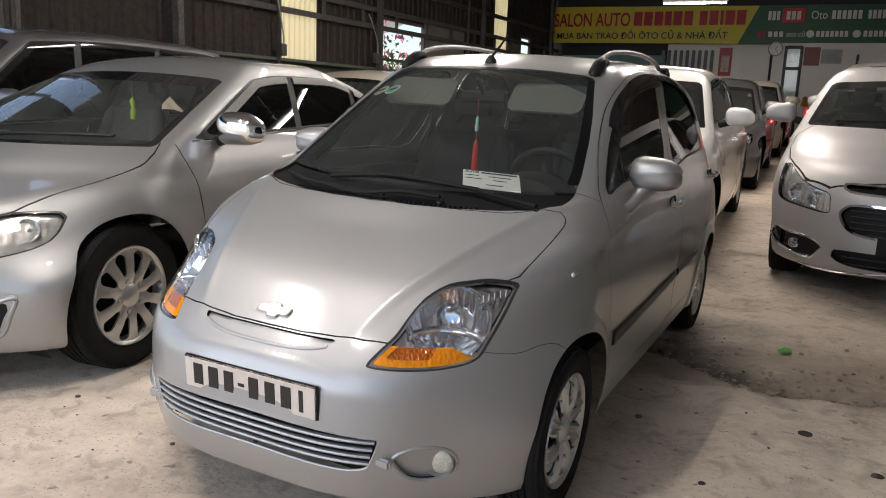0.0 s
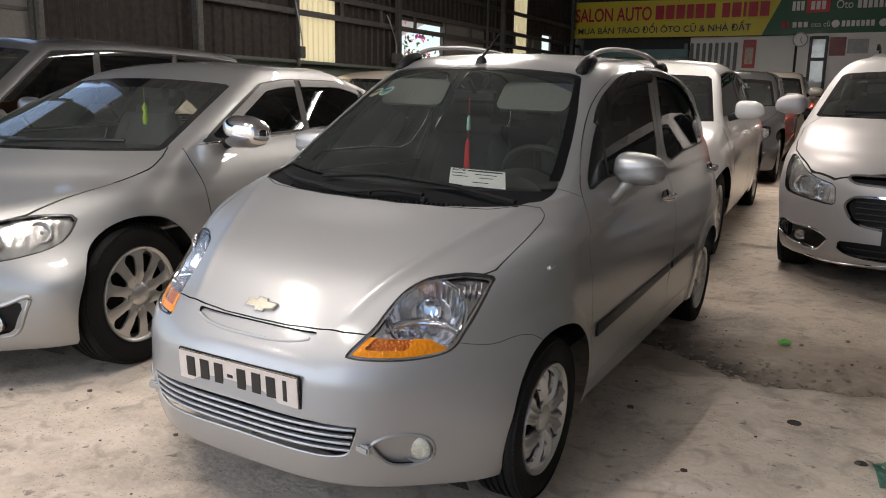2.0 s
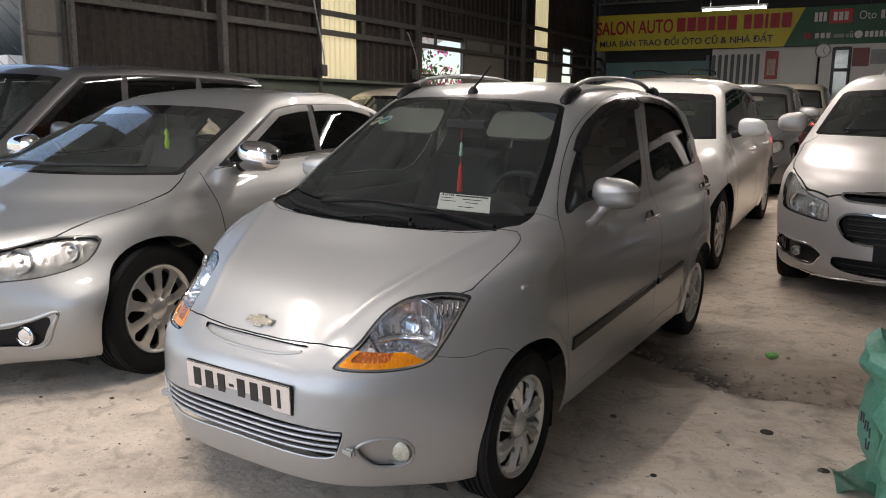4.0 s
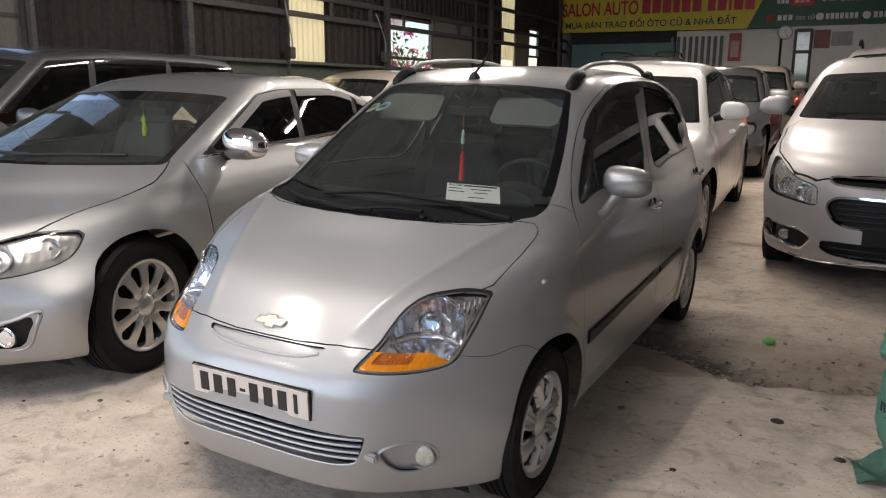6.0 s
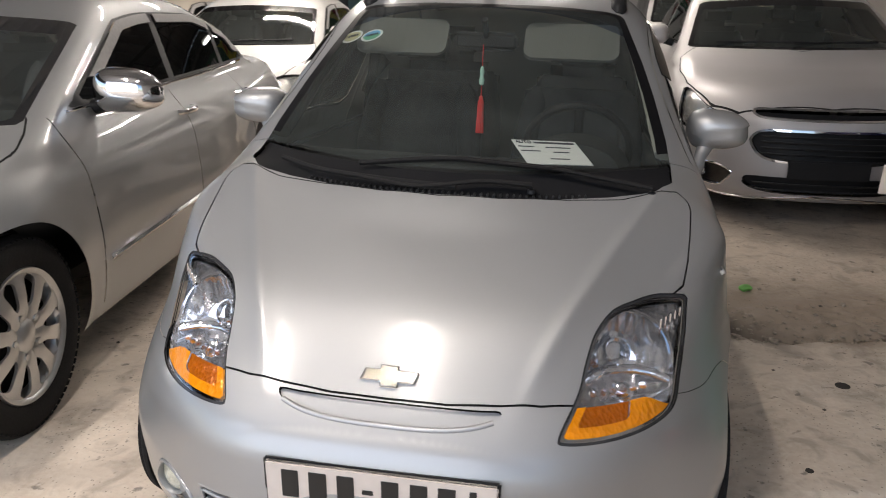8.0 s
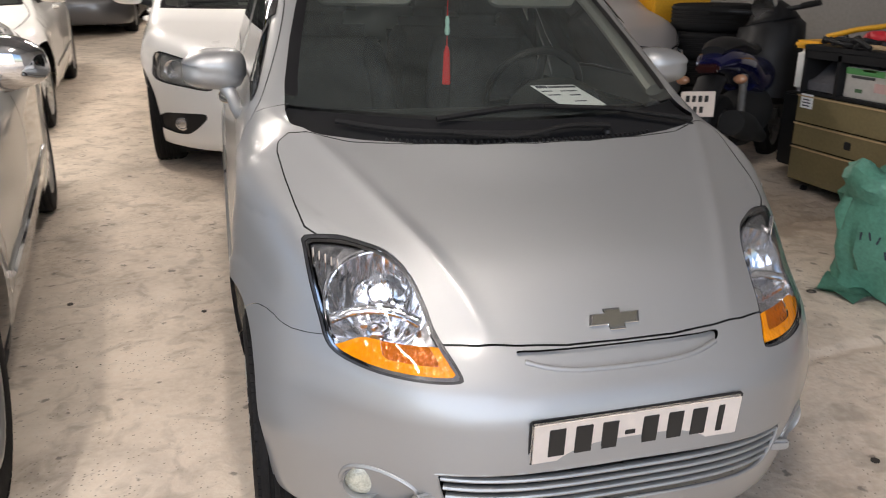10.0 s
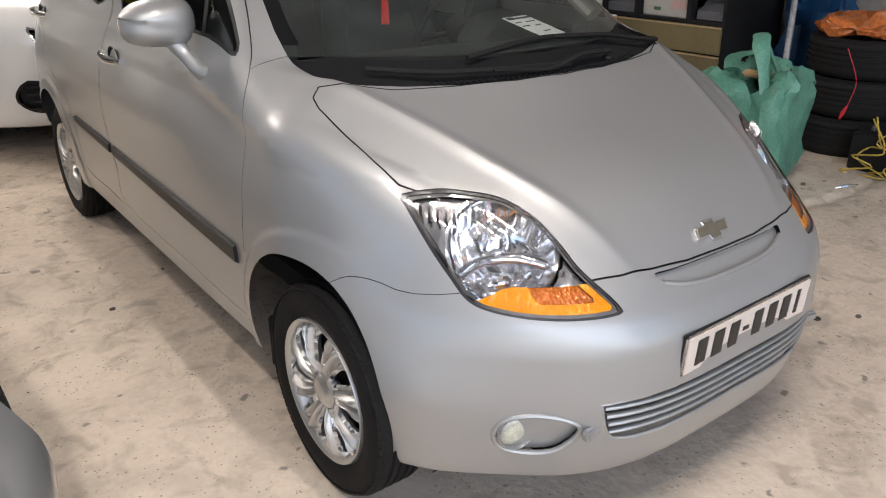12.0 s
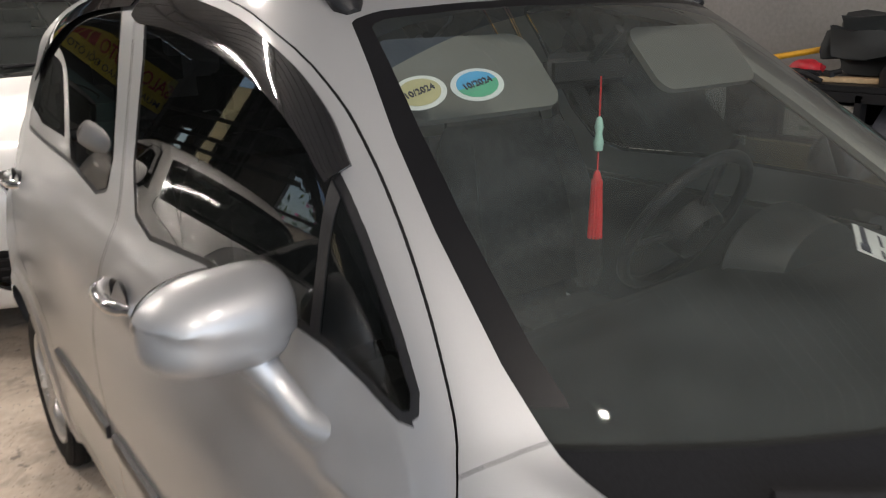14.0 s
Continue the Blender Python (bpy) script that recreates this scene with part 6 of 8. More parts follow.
def charm():
    """The charm that hangs from the inside mirror: cord, jade bead and red tassel."""
    th = tagged(new("hanging_charm"), "red tassel with a jade bead hanging from the inside mirror", "charm")
    th.matrix_world = LEAN
    x, y = -0.005, 1.462
    bm = bmesh.new()
    sweep(bm, [(x, y, 1.235), (x, y, 1.02)], 0.0017, 6)
    cord = part("cord", bm, RED, th)
    bm = bmesh.new()
    lathe(bm, [(0, 0.0), (0.004, 0.008), (0.018, 0.010), (0.034, 0.006), (0.046, 0.0085), (0.062, 0.005), (0.066, 0)], 16, "z", (x, y, 1.100))
    part("bead", bm, JADE, th, "pale green jade bead")
    bm = bmesh.new()
    lathe(bm, [(0.0, 0.011), (0.06, 0.0105), (0.10, 0.009), (0.118, 0.006), (0.125, 0)], 16, "z", (x, y, 0.945))
    for k in range(14):
        a = 2 * math.pi * k / 14
        sweep(bm, [(x + 0.008 * math.cos(a), y + 0.008 * math.sin(a), 1.05), (x + 0.012 * math.cos(a), y + 0.012 * math.sin(a), 0.94)], 0.002, 4)
    part("tassel", bm, RED, th, "red thread tassel")


def saloon_charm():
    """A lime-green tassel that hangs behind the silver saloon's windscreen."""
    th = tagged(new("hanging_charm"), "lime green tassel hanging behind the silver saloon's windscreen", "charm")
    th.matrix_world = on_floor(-2.10, -0.19, 7.3)
    lime = mat("lime_thread", (0.42, 0.62, 0.06), 0.6, var=0.25, fine=200)
    x, y, z = 0.10, 1.88, 1.06
    bm = bmesh.new()
    sweep(bm, [(x, y, z + 0.21), (x, y, z + 0.08)], 0.002, 6)
    part("cord", bm, lime, th)
    bm = bmesh.new()
    lathe(bm, [(0.0, 0.012), (0.04, 0.018), (0.07, 0.011), (0.095, 0.015), (0.12, 0.006), (0.122, 0)], 14, "z", (x, y, z))
    dimpled(bm, 0.006, 30)
    part("tassel", bm, lime, th)


def dash_card():
    th = tagged(new("price_card"), "white printed card lying on the dashboard", "card")
    xa, ya = Vector((0.173, 0.090, -0.0105)).normalized(), Vector((-0.061, 0.120, 0.0465))
    ya = (ya - xa * ya.dot(xa)).normalized()
    th.matrix_world = LEAN @ Matrix.Translation((0.260, 1.042, 0.954)) @ Matrix((xa, ya, xa.cross(ya))).transposed().to_4x4()
    bm = bmesh.new()
    box(bm, 0, 0, 0, 0.205, 0.142, 0.002)
    sheet = part("sheet", bm, PAPER, th)
    lettering("heading", "AUTO", 0.016, INK, sheet, pose(-0.095, 0.050, 0.0015), width=0.050)
    for k, (x, y, w) in enumerate(((0.028, 0.056, 0.13), (-0.07, 0.03, 0.05), (0.03, 0.028, 0.08), (-0.065, 0.004, 0.06), (0.03, 0.0, 0.05), (0.01, -0.04, 0.06))):
        bm = bmesh.new()
        box(bm, x, y, 0.0018, w, 0.009 if k == 0 else 0.004, 0.0012)
        part("text_bar", bm, INK, sheet, "", False)


def stickers():
    for x, y, c1, c2 in ((-0.442, 1.40, (0.36, 0.34, 0.19), (0.36, 0.34, 0.19)), (-0.366, 1.368, (0.06, 0.30, 0.52), (0.08, 0.33, 0.20))):
        th = tagged(new("windscreen_sticker"), "round inspection sticker with a date on the windscreen", "sticker", "windscreen stickers")
        p = top_at(x, y)
        nn = normal_at(p)
        xa = Vector((1, 0, 0))
        xa = (xa - nn * xa.dot(nn)).normalized()
        ya = nn.cross(xa)
        th.matrix_world = LEAN @ Matrix.Translation(p - nn * 0.005) @ Matrix((xa, ya, nn)).transposed().to_4x4() @ Matrix.Scale(0.79, 4)
        for r, z, cc, a0, a1 in ((0.052, 0.0, (0.55, 0.58, 0.58), 0, 360), (0.041, 0.0012, c1, 0, 180), (0.041, 0.0012, c2, 180, 360)):
            bm = bmesh.new()
            pl = [(r * 0.95 * math.cos(radians(a)), r * 0.82 * math.sin(radians(a))) for a in np.linspace(a0, a1, 40)]
            slab(bm, pl if a1 - a0 < 360 else pl[:-1], z, z + 0.001)
            part("disc", bm, mat("sticker_colour", cc, 0.5, var=0.05), th, "", False)
        lettering("date", "10/2024", 0.015, INK, th, pose(-0.026, -0.006, 0.003), width=0.055)

# ---- things along the east wall ----
def dimpled(bm, amount, size, seed=0):
    for v in bm.verts:
        n = noise.noise_vector(v.co * size + Vector((seed, 0, 0)))
        v.co += n * amount


def creased(bm, amount, size, seed=0):
    """Sharp folds, as in stiff woven plastic."""
    bm.normal_update()
    for v in bm.verts:
        p = v.co * size + Vector((seed * 3.1, seed, 0))
        p += noise.noise_vector(p * 0.6) * 0.8
        v.co += v.normal * (0.5 - abs(noise.noise(p)) * 2.2) * amount


GREEN_SACK = mat("green_woven_plastic", (0.085, 0.235, 0.17), 0.5, var=0.25, scale=5, fine=70, bump=1.0, spec=0.6)
OLIVE = mat("olive_drawer_front", (0.17, 0.135, 0.065), 0.5, var=0.15, scale=4, fine=60, bump=0.1)
BLUE = mat("blue_plastic_sheet", (0.008, 0.055, 0.14), 0.4, var=0.3, scale=6, fine=80, bump=0.3)
YELLOW = mat("yellow_crate", (0.72, 0.36, 0.02), 0.45, var=0.12, scale=5, fine=50, bump=0.1)
WOOD = mat("pale_wood", (0.45, 0.32, 0.18), 0.6, var=0.2, scale=8, fine=70, bump=0.2)
BIKE_BLUE = mat("blue_fairing", (0.006, 0.007, 0.045), 0.15, coat=1.0, var=0.1)
ORANGE = mat("orange_lens", (0.32, 0.16, 0.09), 0.2, coat=1)
YCABLE = mat("yellow_cable", (0.42, 0.30, 0.05), 0.5, var=0.2)
REDPLASTIC = mat("red_plastic", (0.5, 0.02, 0.03), 0.4, var=0.2)
CARD = mat("cardboard", (0.42, 0.27, 0.14), 0.8, var=0.15, fine=60)
TEALBAG = mat("teal_bag", (0.05, 0.20, 0.17), 0.5, var=0.3, scale=8)


def sack():
    """A woven plastic sack with a gathered top and two loop handles."""
    th = tagged(new("sack"), "green woven plastic sack with loop handles, standing full on the floor", "bag")
    th.matrix_world = pose(1.99, 1.31, ground(1.99, 1.31), 0, 0, 12) @ Matrix.Diagonal((1.12, 1.1, 1.04, 1))
    bm = bmesh.new()
    rings = []
    for k, (z, w, d) in enumerate(((0.0, 0.17, 0.145), (0.01, 0.20, 0.175), (0.12, 0.215, 0.185), (0.26, 0.225, 0.195), (0.38, 0.23, 0.195), (0.45, 0.235, 0.19), (0.49, 0.225, 0.18), (0.515, 0.20, 0.155), (0.505, 0.17, 0.125), (0.47, 0.13, 0.09), (0.45, 0.03, 0.02))):
        ring = []
        for i in range(72):
            a = 2 * math.pi * i / 72
            ca, sa = math.cos(a), math.sin(a)
            e = 0.45
            x, y = math.copysign(abs(ca) ** e, ca) * w, math.copysign(abs(sa) ** e, sa) * d
            fold = 1 + (0.012 * math.sin(a * 9 + z * 9) + 0.02 * math.sin(a * 4 + 1.3 + z * 14) + 0.01 * math.sin(a * 17 - z * 30)) * min(1, z * 3 + 0.2)
            lift = 0.022 * math.sin(a * 3 + 0.5) + 0.012 * math.sin(a * 7) if z > 0.44 else 0
            ring.append(bm.verts.new((x * fold, y * fold, z + lift)))
        rings.append(ring)
    for p, q in zip(rings, rings[1:]):
        for i in range(72):
            bm.faces.new((p[i], p[(i + 1) % 72], q[(i + 1) % 72], q[i]))
    bm.faces.new(rings[0][::-1]), bm.faces.new(rings[-1])
    bmesh.ops.subdivide_edges(bm, edges=bm.edges[:], cuts=1)
    dimpled(bm, 0.024, 7, 3), creased(bm, 0.032, 6, 1), creased(bm, 0.020, 15, 4), dimpled(bm, 0.004, 40, 5)
    for v in bm.verts:
        v.co.z = max(v.co.z, 0)
    part("bag_body", bm, GREEN_SACK, th)
    for k, (p, h) in enumerate((((-0.13, -0.14, 0.46), 0.70), ((0.03, -0.15, 0.46), 0.0))):
        bm = bmesh.new()
        if h:
            sweep(bm, spline([(-0.16, -0.10, 0.45), (-0.14, -0.06, 0.60), (-0.07, -0.02, 0.675), (0.0, -0.01, 0.65), (0.03, -0.05, 0.55), (0.05, -0.10, 0.46)], 6), 0.034, 8, 0.35)
        else:
            sweep(bm, spline([(0.02, 0.12, 0.50), (0.10, 0.14, 0.545), (0.19, 0.10, 0.55), (0.225, 0.02, 0.53), (0.21, -0.06, 0.49)], 6), 0.034, 8, 0.35)
        dimpled(bm, 0.008, 20, k)
        part("bag_handle", bm, GREEN_SACK, th)
    # a loose flap of the sack lies on the floor beside it
    bm = bmesh.new()
    gx, gy = np.meshgrid(np.linspace(-0.29, -0.16, 10), np.linspace(-0.06, 0.10, 8), indexing="ij")
    vs = [[bm.verts.new((a, b * (1.5 + (a + 0.16) * 3.2) + 0.05, 0.012 + 0.25 * max(0, a + 0.24) + 0.016 * math.sin(a * 40 + b * 25))) for a, b in zip(r0, r1)] for r0, r1 in zip(gx, gy)]
    for i in range(9):
        for k in range(7):
            bm.faces.new((vs[i][k], vs[i + 1][k], vs[i + 1][k + 1], vs[i][k + 1]))
    bmesh.ops.solidify(bm, geom=bm.faces[:], thickness=0.004)
    part("bag_flap", bm, GREEN_SACK, th)
    bm = bmesh.new()
    box(bm, -0.05, -0.03, 0.50, 0.16, 0.10, 0.03, Matrix.Rotation(0.3, 4, "Y"), bevel=0.008)
    part("carton_edge", bm, CARD, th)
    for k in range(7):
        bm = bmesh.new()
        y = -0.10 + 0.035 * (k % 5)
        box(bm, -0.236 if k < 5 else -0.236, y, 0.26 - 0.05 * (k // 5) + 0.008 * (k % 2), 0.004, 0.005, 0.032, Matrix.Rotation(0.3 * (k % 3 - 1), 4, "X"))
        part("writing_bar", bm, INK, th, "", False)


def cabinet():
    """A long black workshop bench with olive drawer fronts, three bays and castors."""
    th = tagged(new("tool_cabinet"), "black bench cabinet on castors with olive drawer fronts", "cabinet")
    x0, x1, y0, y1, g = 2.70, 3.30, 1.98, 2.93, ground(2.9, 2.4)
    bm = bmesh.new()
    box(bm, x0 + 0.02, (y0 + y1) / 2, 0.88 + g / 2, 0.04, y1 - y0, 0.045), box(bm, (x0 + x1) / 2, (y0 + y1) / 2, 0.90, x1 - x0, y1 - y0 + 0.02, 0.03, bevel=0.004)
    part("top", bm, BLACK, th)
    for nm, *q in (("side_panel", (x0 + x1) / 2, y0 + 0.012, 0.49, x1 - x0, 0.024, 0.80), ("side_panel", (x0 + x1) / 2, y1 - 0.012, 0.49, x1 - x0, 0.024, 0.80),
                   ("divider", x0 + 0.03, 2.24, 0.755, 0.06, 0.035, 0.24), ("divider", x0 + 0.03, 2.64, 0.755, 0.06, 0.035, 0.24),
                   ("back_panel", x1 - 0.02, (y0 + y1) / 2, 0.49, 0.03, y1 - y0 - 0.05, 0.80), ("shelf", (x0 + x1) / 2, (y0 + y1) / 2, 0.635, x1 - x0 - 0.01, y1 - y0 - 0.05, 0.02),
                   ("floor_panel", (x0 + x1) / 2, (y0 + y1) / 2, 0.10, x1 - x0 - 0.03, y1 - y0 - 0.05, 0.02)):
        bm = bmesh.new()
        box(bm, *q, bevel=0.003)
        part(nm, bm, BLACK, th)
    for z0, z1 in ((0.46, 0.622), (0.315, 0.452), (0.10, 0.307)):
        bm = bmesh.new()
        box(bm, x0 - 0.004, (y0 + y1) / 2, (z0 + z1) / 2, 0.02, y1 - y0 - 0.03, z1 - z0, bevel=0.003)
        d = part("drawer", bm, OLIVE, th)
        bm = bmesh.new()
        box(bm, x0 - 0.016, (y0 + y1) / 2, z1 - 0.006, 0.012, y1 - y0 - 0.03, 0.007)
        part("drawer_edge", bm, WOOD, d)
    bm = bmesh.new()
    box(bm, x0 - 0.016, 2.46, 0.385, 0.01, 0.05, 0.045, bevel=0.004)
    part("lock", bm, BLACK, th)
    bm = bmesh.new()
    box(bm, x0 - 0.016, 2.835, 0.588, 0.003, 0.10, 0.085)
    note = part("note", bm, PAPER, th, "white paper note")
    for k in range(4):
        bm = bmesh.new()
        box(bm, x0 - 0.019, 2.835, 0.615 - 0.018 * k, 0.002, 0.07 - 0.012 * (k % 2), 0.006)
        part("text_bar", bm, INK, note, "", False)
    for y0_, y1_ in ((2.02, 2.20), (2.68, 2.90)):
        bm = bmesh.new()
        slab(bm, [(0, 0), (0.3, 0), (0.3, 0.19), (0.2, 0.19), (0.05, 0.07), (0, 0.05)], y0_, y1_, Matrix.Translation((x0 + 0.03, 0, 0.65)) @ Matrix.Rotation(radians(90), 4, "X") @ Matrix.Diagonal((1, 1, -1, 1)))
        bmesh.ops.recalc_face_normals(bm, faces=bm.faces[:])
        part("bin", bm, mat("grey_bin", (0.10, 0.10, 0.11), 0.5, var=0.2), th, "grey plastic bin in its bay", False)
    for y in (y0 + 0.08, y1 - 0.08):
        for x in (x0 + 0.07, x1 - 0.07):
            bm = bmesh.new()
            lathe(bm, [(-0.012, 0.0), (-0.012, 0.032), (0.012, 0.032), (0.012, 0)], 18, "x", (x, y, g + 0.032))
            box(bm, x, y, g + 0.06, 0.03, 0.03, 0.05)
            part("castor", bm, BLACK, th)
    # what lies in and on it
    pb = tagged(new("packet"), "green and white printed packet standing in the cabinet's bay", "packet")
    bm = bmesh.new()
    box(bm, x0 + 0.06, 2.435, 0.645 + 0.085, 0.05, 0.36, 0.17, bevel=0.006)
    pk = part("box", bm, mat("packet_grey", (0.42, 0.40, 0.37), 0.5, var=0.1), pb)
    for y, z, w, h, cc in ((2.47, 0.795, 0.28, 0.035, (0.08, 0.25, 0.08)), (2.44, 0.805, 0.10, 0.012, (0.7, 0.62, 0.1)), (2.48, 0.765, 0.17, 0.014, (0.05, 0.05, 0.05)), (2.50, 0.69, 0.05, 0.02, (0.06, 0.12, 0.06)), (2.34, 0.72, 0.10, 0.05, (0.5, 0.33, 0.31))):
        bm = bmesh.new()
        box(bm, x0 + 0.033, y, z, 0.004, w, h)
        part("print", bm, mat("packet_print", cc, 0.5), pk, "", False)
    tb = 0.917
    for name, label, cat_, m_, mk in (
            ("plank", "pale wooden slat lying on the bench", "plank", WOOD, lambda b: box(b, 2.82, 2.32, tb + 0.012, 0.07, 0.42, 0.024, Matrix.Rotation(0.12, 4, "Z"), bevel=0.004)),
            ("plastic_bag", "crumpled teal plastic bag on the bench", "bag", TEALBAG, lambda b: (bmesh.ops.create_icosphere(b, subdivisions=4, radius=0.11, matrix=Matrix.Translation((3.0, 2.12, tb + 0.10)) @ Matrix.Diagonal((1, 1.2, 0.95, 1))), dimpled(b, 0.05, 14))),
            ("cap", "black cloth cap on the bench", "cap", BLACK, lambda b: (lathe(b, [(0.0, 0.15), (0.05, 0.145), (0.11, 0.11), (0.135, 0.05), (0.14, 0)], 28, "z", (2.84, 2.02 + 0.04, tb)), dimpled(b, 0.02, 9))),
            ("cloth_bundle", "dark cloth bundle heaped on the bench", "cloth", DASH, lambda b: (box(b, 3.12, 2.35, tb + 0.16, 0.28, 0.55, 0.30, bevel=0.08, seg=4), bmesh.ops.subdivide_edges(b, edges=b.edges[:], cuts=3, use_grid_fill=True), dimpled(b, 0.05, 7))),
            ("red_pouch", "small red cloth pouch on the bench", "pouch", REDPLASTIC, lambda b: (bmesh.ops.create_icosphere(b, subdivisions=3, radius=0.055, matrix=Matrix.Translation((2.93, 2.62, tb + 0.045)) @ Matrix.Diagonal((1, 1.6, 0.8, 1))), dimpled(b, 0.02, 25))),
            ("carton", "brown cardboard flap on the bench", "carton", CARD, lambda b: box(b, 2.95, 2.0 - 0.0, tb + 0.06, 0.30, 0.02, 0.12, Matrix.Rotation(0.2, 4, "X"))),
            ("cable_heap", "heap of black straps and cables on the bench", "cables", BLACK, lambda b: [sweep(b, spline([(2.78 + 0.1 * math.sin(k * 2.1 + u), 2.45 + 0.09 * u + 0.04 * math.cos(k * 3 + u * 2), tb + 0.03 + 0.02 * math.sin(u * 3 + k)) for u in range(5)], 5), 0.014, 6) for k in range(6)])):
        t = tagged(new(name), label, cat_)
        bm = bmesh.new()
        mk(bm)
        part(name + "_body", bm, m_, t)


def tyre_stack():
    r, w, rim = 0.31, 0.19, 0.2
    got = wheel_parts("loose", r, w, rim, (10, "single"))
    for x, y, count in ((2.92, 1.28, 3), (2.98, 4.38, 5)):
        for k in range(count):
            t = tagged(new("tyre", got["tyre"]), "worn black car tyre lying in a stack", "tyre", "stacked tyres")
            t.matrix_world = Matrix.Translation((x + 0.02 * (k % 3), y - 0.015 * (k % 3), ground(x, y) + (w + 0.012) * (k + 1) - 0.012)) @ pose(0, 0, 0, 0, -90, 0)


def tyre_wrap():
    t = tagged(new("plastic_bag"), "crumpled orange plastic film lying on the stacked tyres", "bag")
    bm = bmesh.new()
    bmesh.ops.create_icosphere(bm, subdivisions=4, radius=0.2, matrix=Matrix.Translation((2.90, 1.28, ground(2.92, 1.28) + 0.645)) @ Matrix.Diagonal((1.0, 1.15, 0.32, 1)))
    dimpled(bm, 0.05, 9), creased(bm, 0.03, 14)
    for v in bm.verts:
        v.co.z = max(v.co.z, ground(2.92, 1.28) + 0.606)
    part("film", bm, mat("orange_film", (0.42, 0.12, 0.03), 0.3, var=0.5, scale=12, fine=60, bump=0.3), t)


def fan():
    """A pedestal fan, its cage leaning over the stack."""
    th = tagged(new("pedestal_fan"), "dusty grey pedestal fan wrapped in clear film", "fan")
    bm = bmesh.new()
    g = ground(2.5, 1.75)
    lathe(bm, [(0, 0.0), (0, 0.17), (0.02, 0.165), (0.035, 0.05), (0.05, 0.02)], 28, "z", (2.74, 1.60, g))
    part("foot", bm, BLACK, th)
    bm = bmesh.new()
    lathe(bm, [(0.02, 0.018), (0.85, 0.016)], 14, "z", (2.74, 1.60, g))
    part("pole", bm, mat("film_wrapped_pole", (0.4, 0.4, 0.42), 0.2, 0.3, var=0.4, fine=50), th)
    cage = Matrix.Translation((2.72, 1.54, g + 0.98)) @ pose(0, 0, 0, 20, -14, 0)
    bm = bmesh.new()
    for k in range(40):
        a = 2 * math.pi * k / 40
        pts = [(0.04 * math.cos(a), 0.04 * math.sin(a), -0.05), (0.18 * math.cos(a), 0.18 * math.sin(a), -0.05), (0.225 * math.cos(a), 0.225 * math.sin(a), 0.0), (0.18 * math.cos(a), 0.18 * math.sin(a), 0.05), (0.04 * math.cos(a), 0.04 * math.sin(a), 0.06)]
        sweep(bm, spline(pts, 3), 0.002, 4)
    for r, z in ((0.226, 0), (0.18, -0.052), (0.18, 0.052)):
        lathe(bm, [(z + 0.004 * math.sin(q), r + 0.004 * math.cos(q)) for q in np.linspace(0, 2 * math.pi, 7)], 40, "z")
    bmesh.ops.transform(bm, matrix=cage, verts=bm.verts[:])
    part("cage", bm, STEEL, th)
    bm = bmesh.new()
    lathe(bm, [(-0.056, 0.0), (-0.056, 0.18), (-0.004, 0.232), (0.004, 0.232), (0.058, 0.18), (0.062, 0.0)], 40, "z")
    dimpled(bm, 0.006, 18)
    bmesh.ops.transform(bm, matrix=cage, verts=bm.verts[:])
    part("dust_cover", bm, mat("grey_film", (0.05, 0.052, 0.056), 0.28, var=0.3, scale=7, fine=40, bump=0.4), th, "dark clear film wrapped round the cage")
    bm = bmesh.new()
    lathe(bm, [(-0.05, 0), (-0.05, 0.045), (0.05, 0.05), (0.13, 0.06), (0.17, 0.04), (0.18, 0)], 20, "z")
    for k in range(3):
        a = 2 * math.pi * k / 3
        sweep(bm, [(0.04 * math.cos(a), 0.04 * math.sin(a), 0), (0.19 * math.cos(a + 0.3), 0.19 * math.sin(a + 0.3), 0.01)], 0.055, 8, 0.12)
    bmesh.ops.transform(bm, matrix=cage, verts=bm.verts[:])
    part("motor", bm, mat("dusty_grey_plastic", (0.12, 0.12, 0.125), 0.5, var=0.3), th)


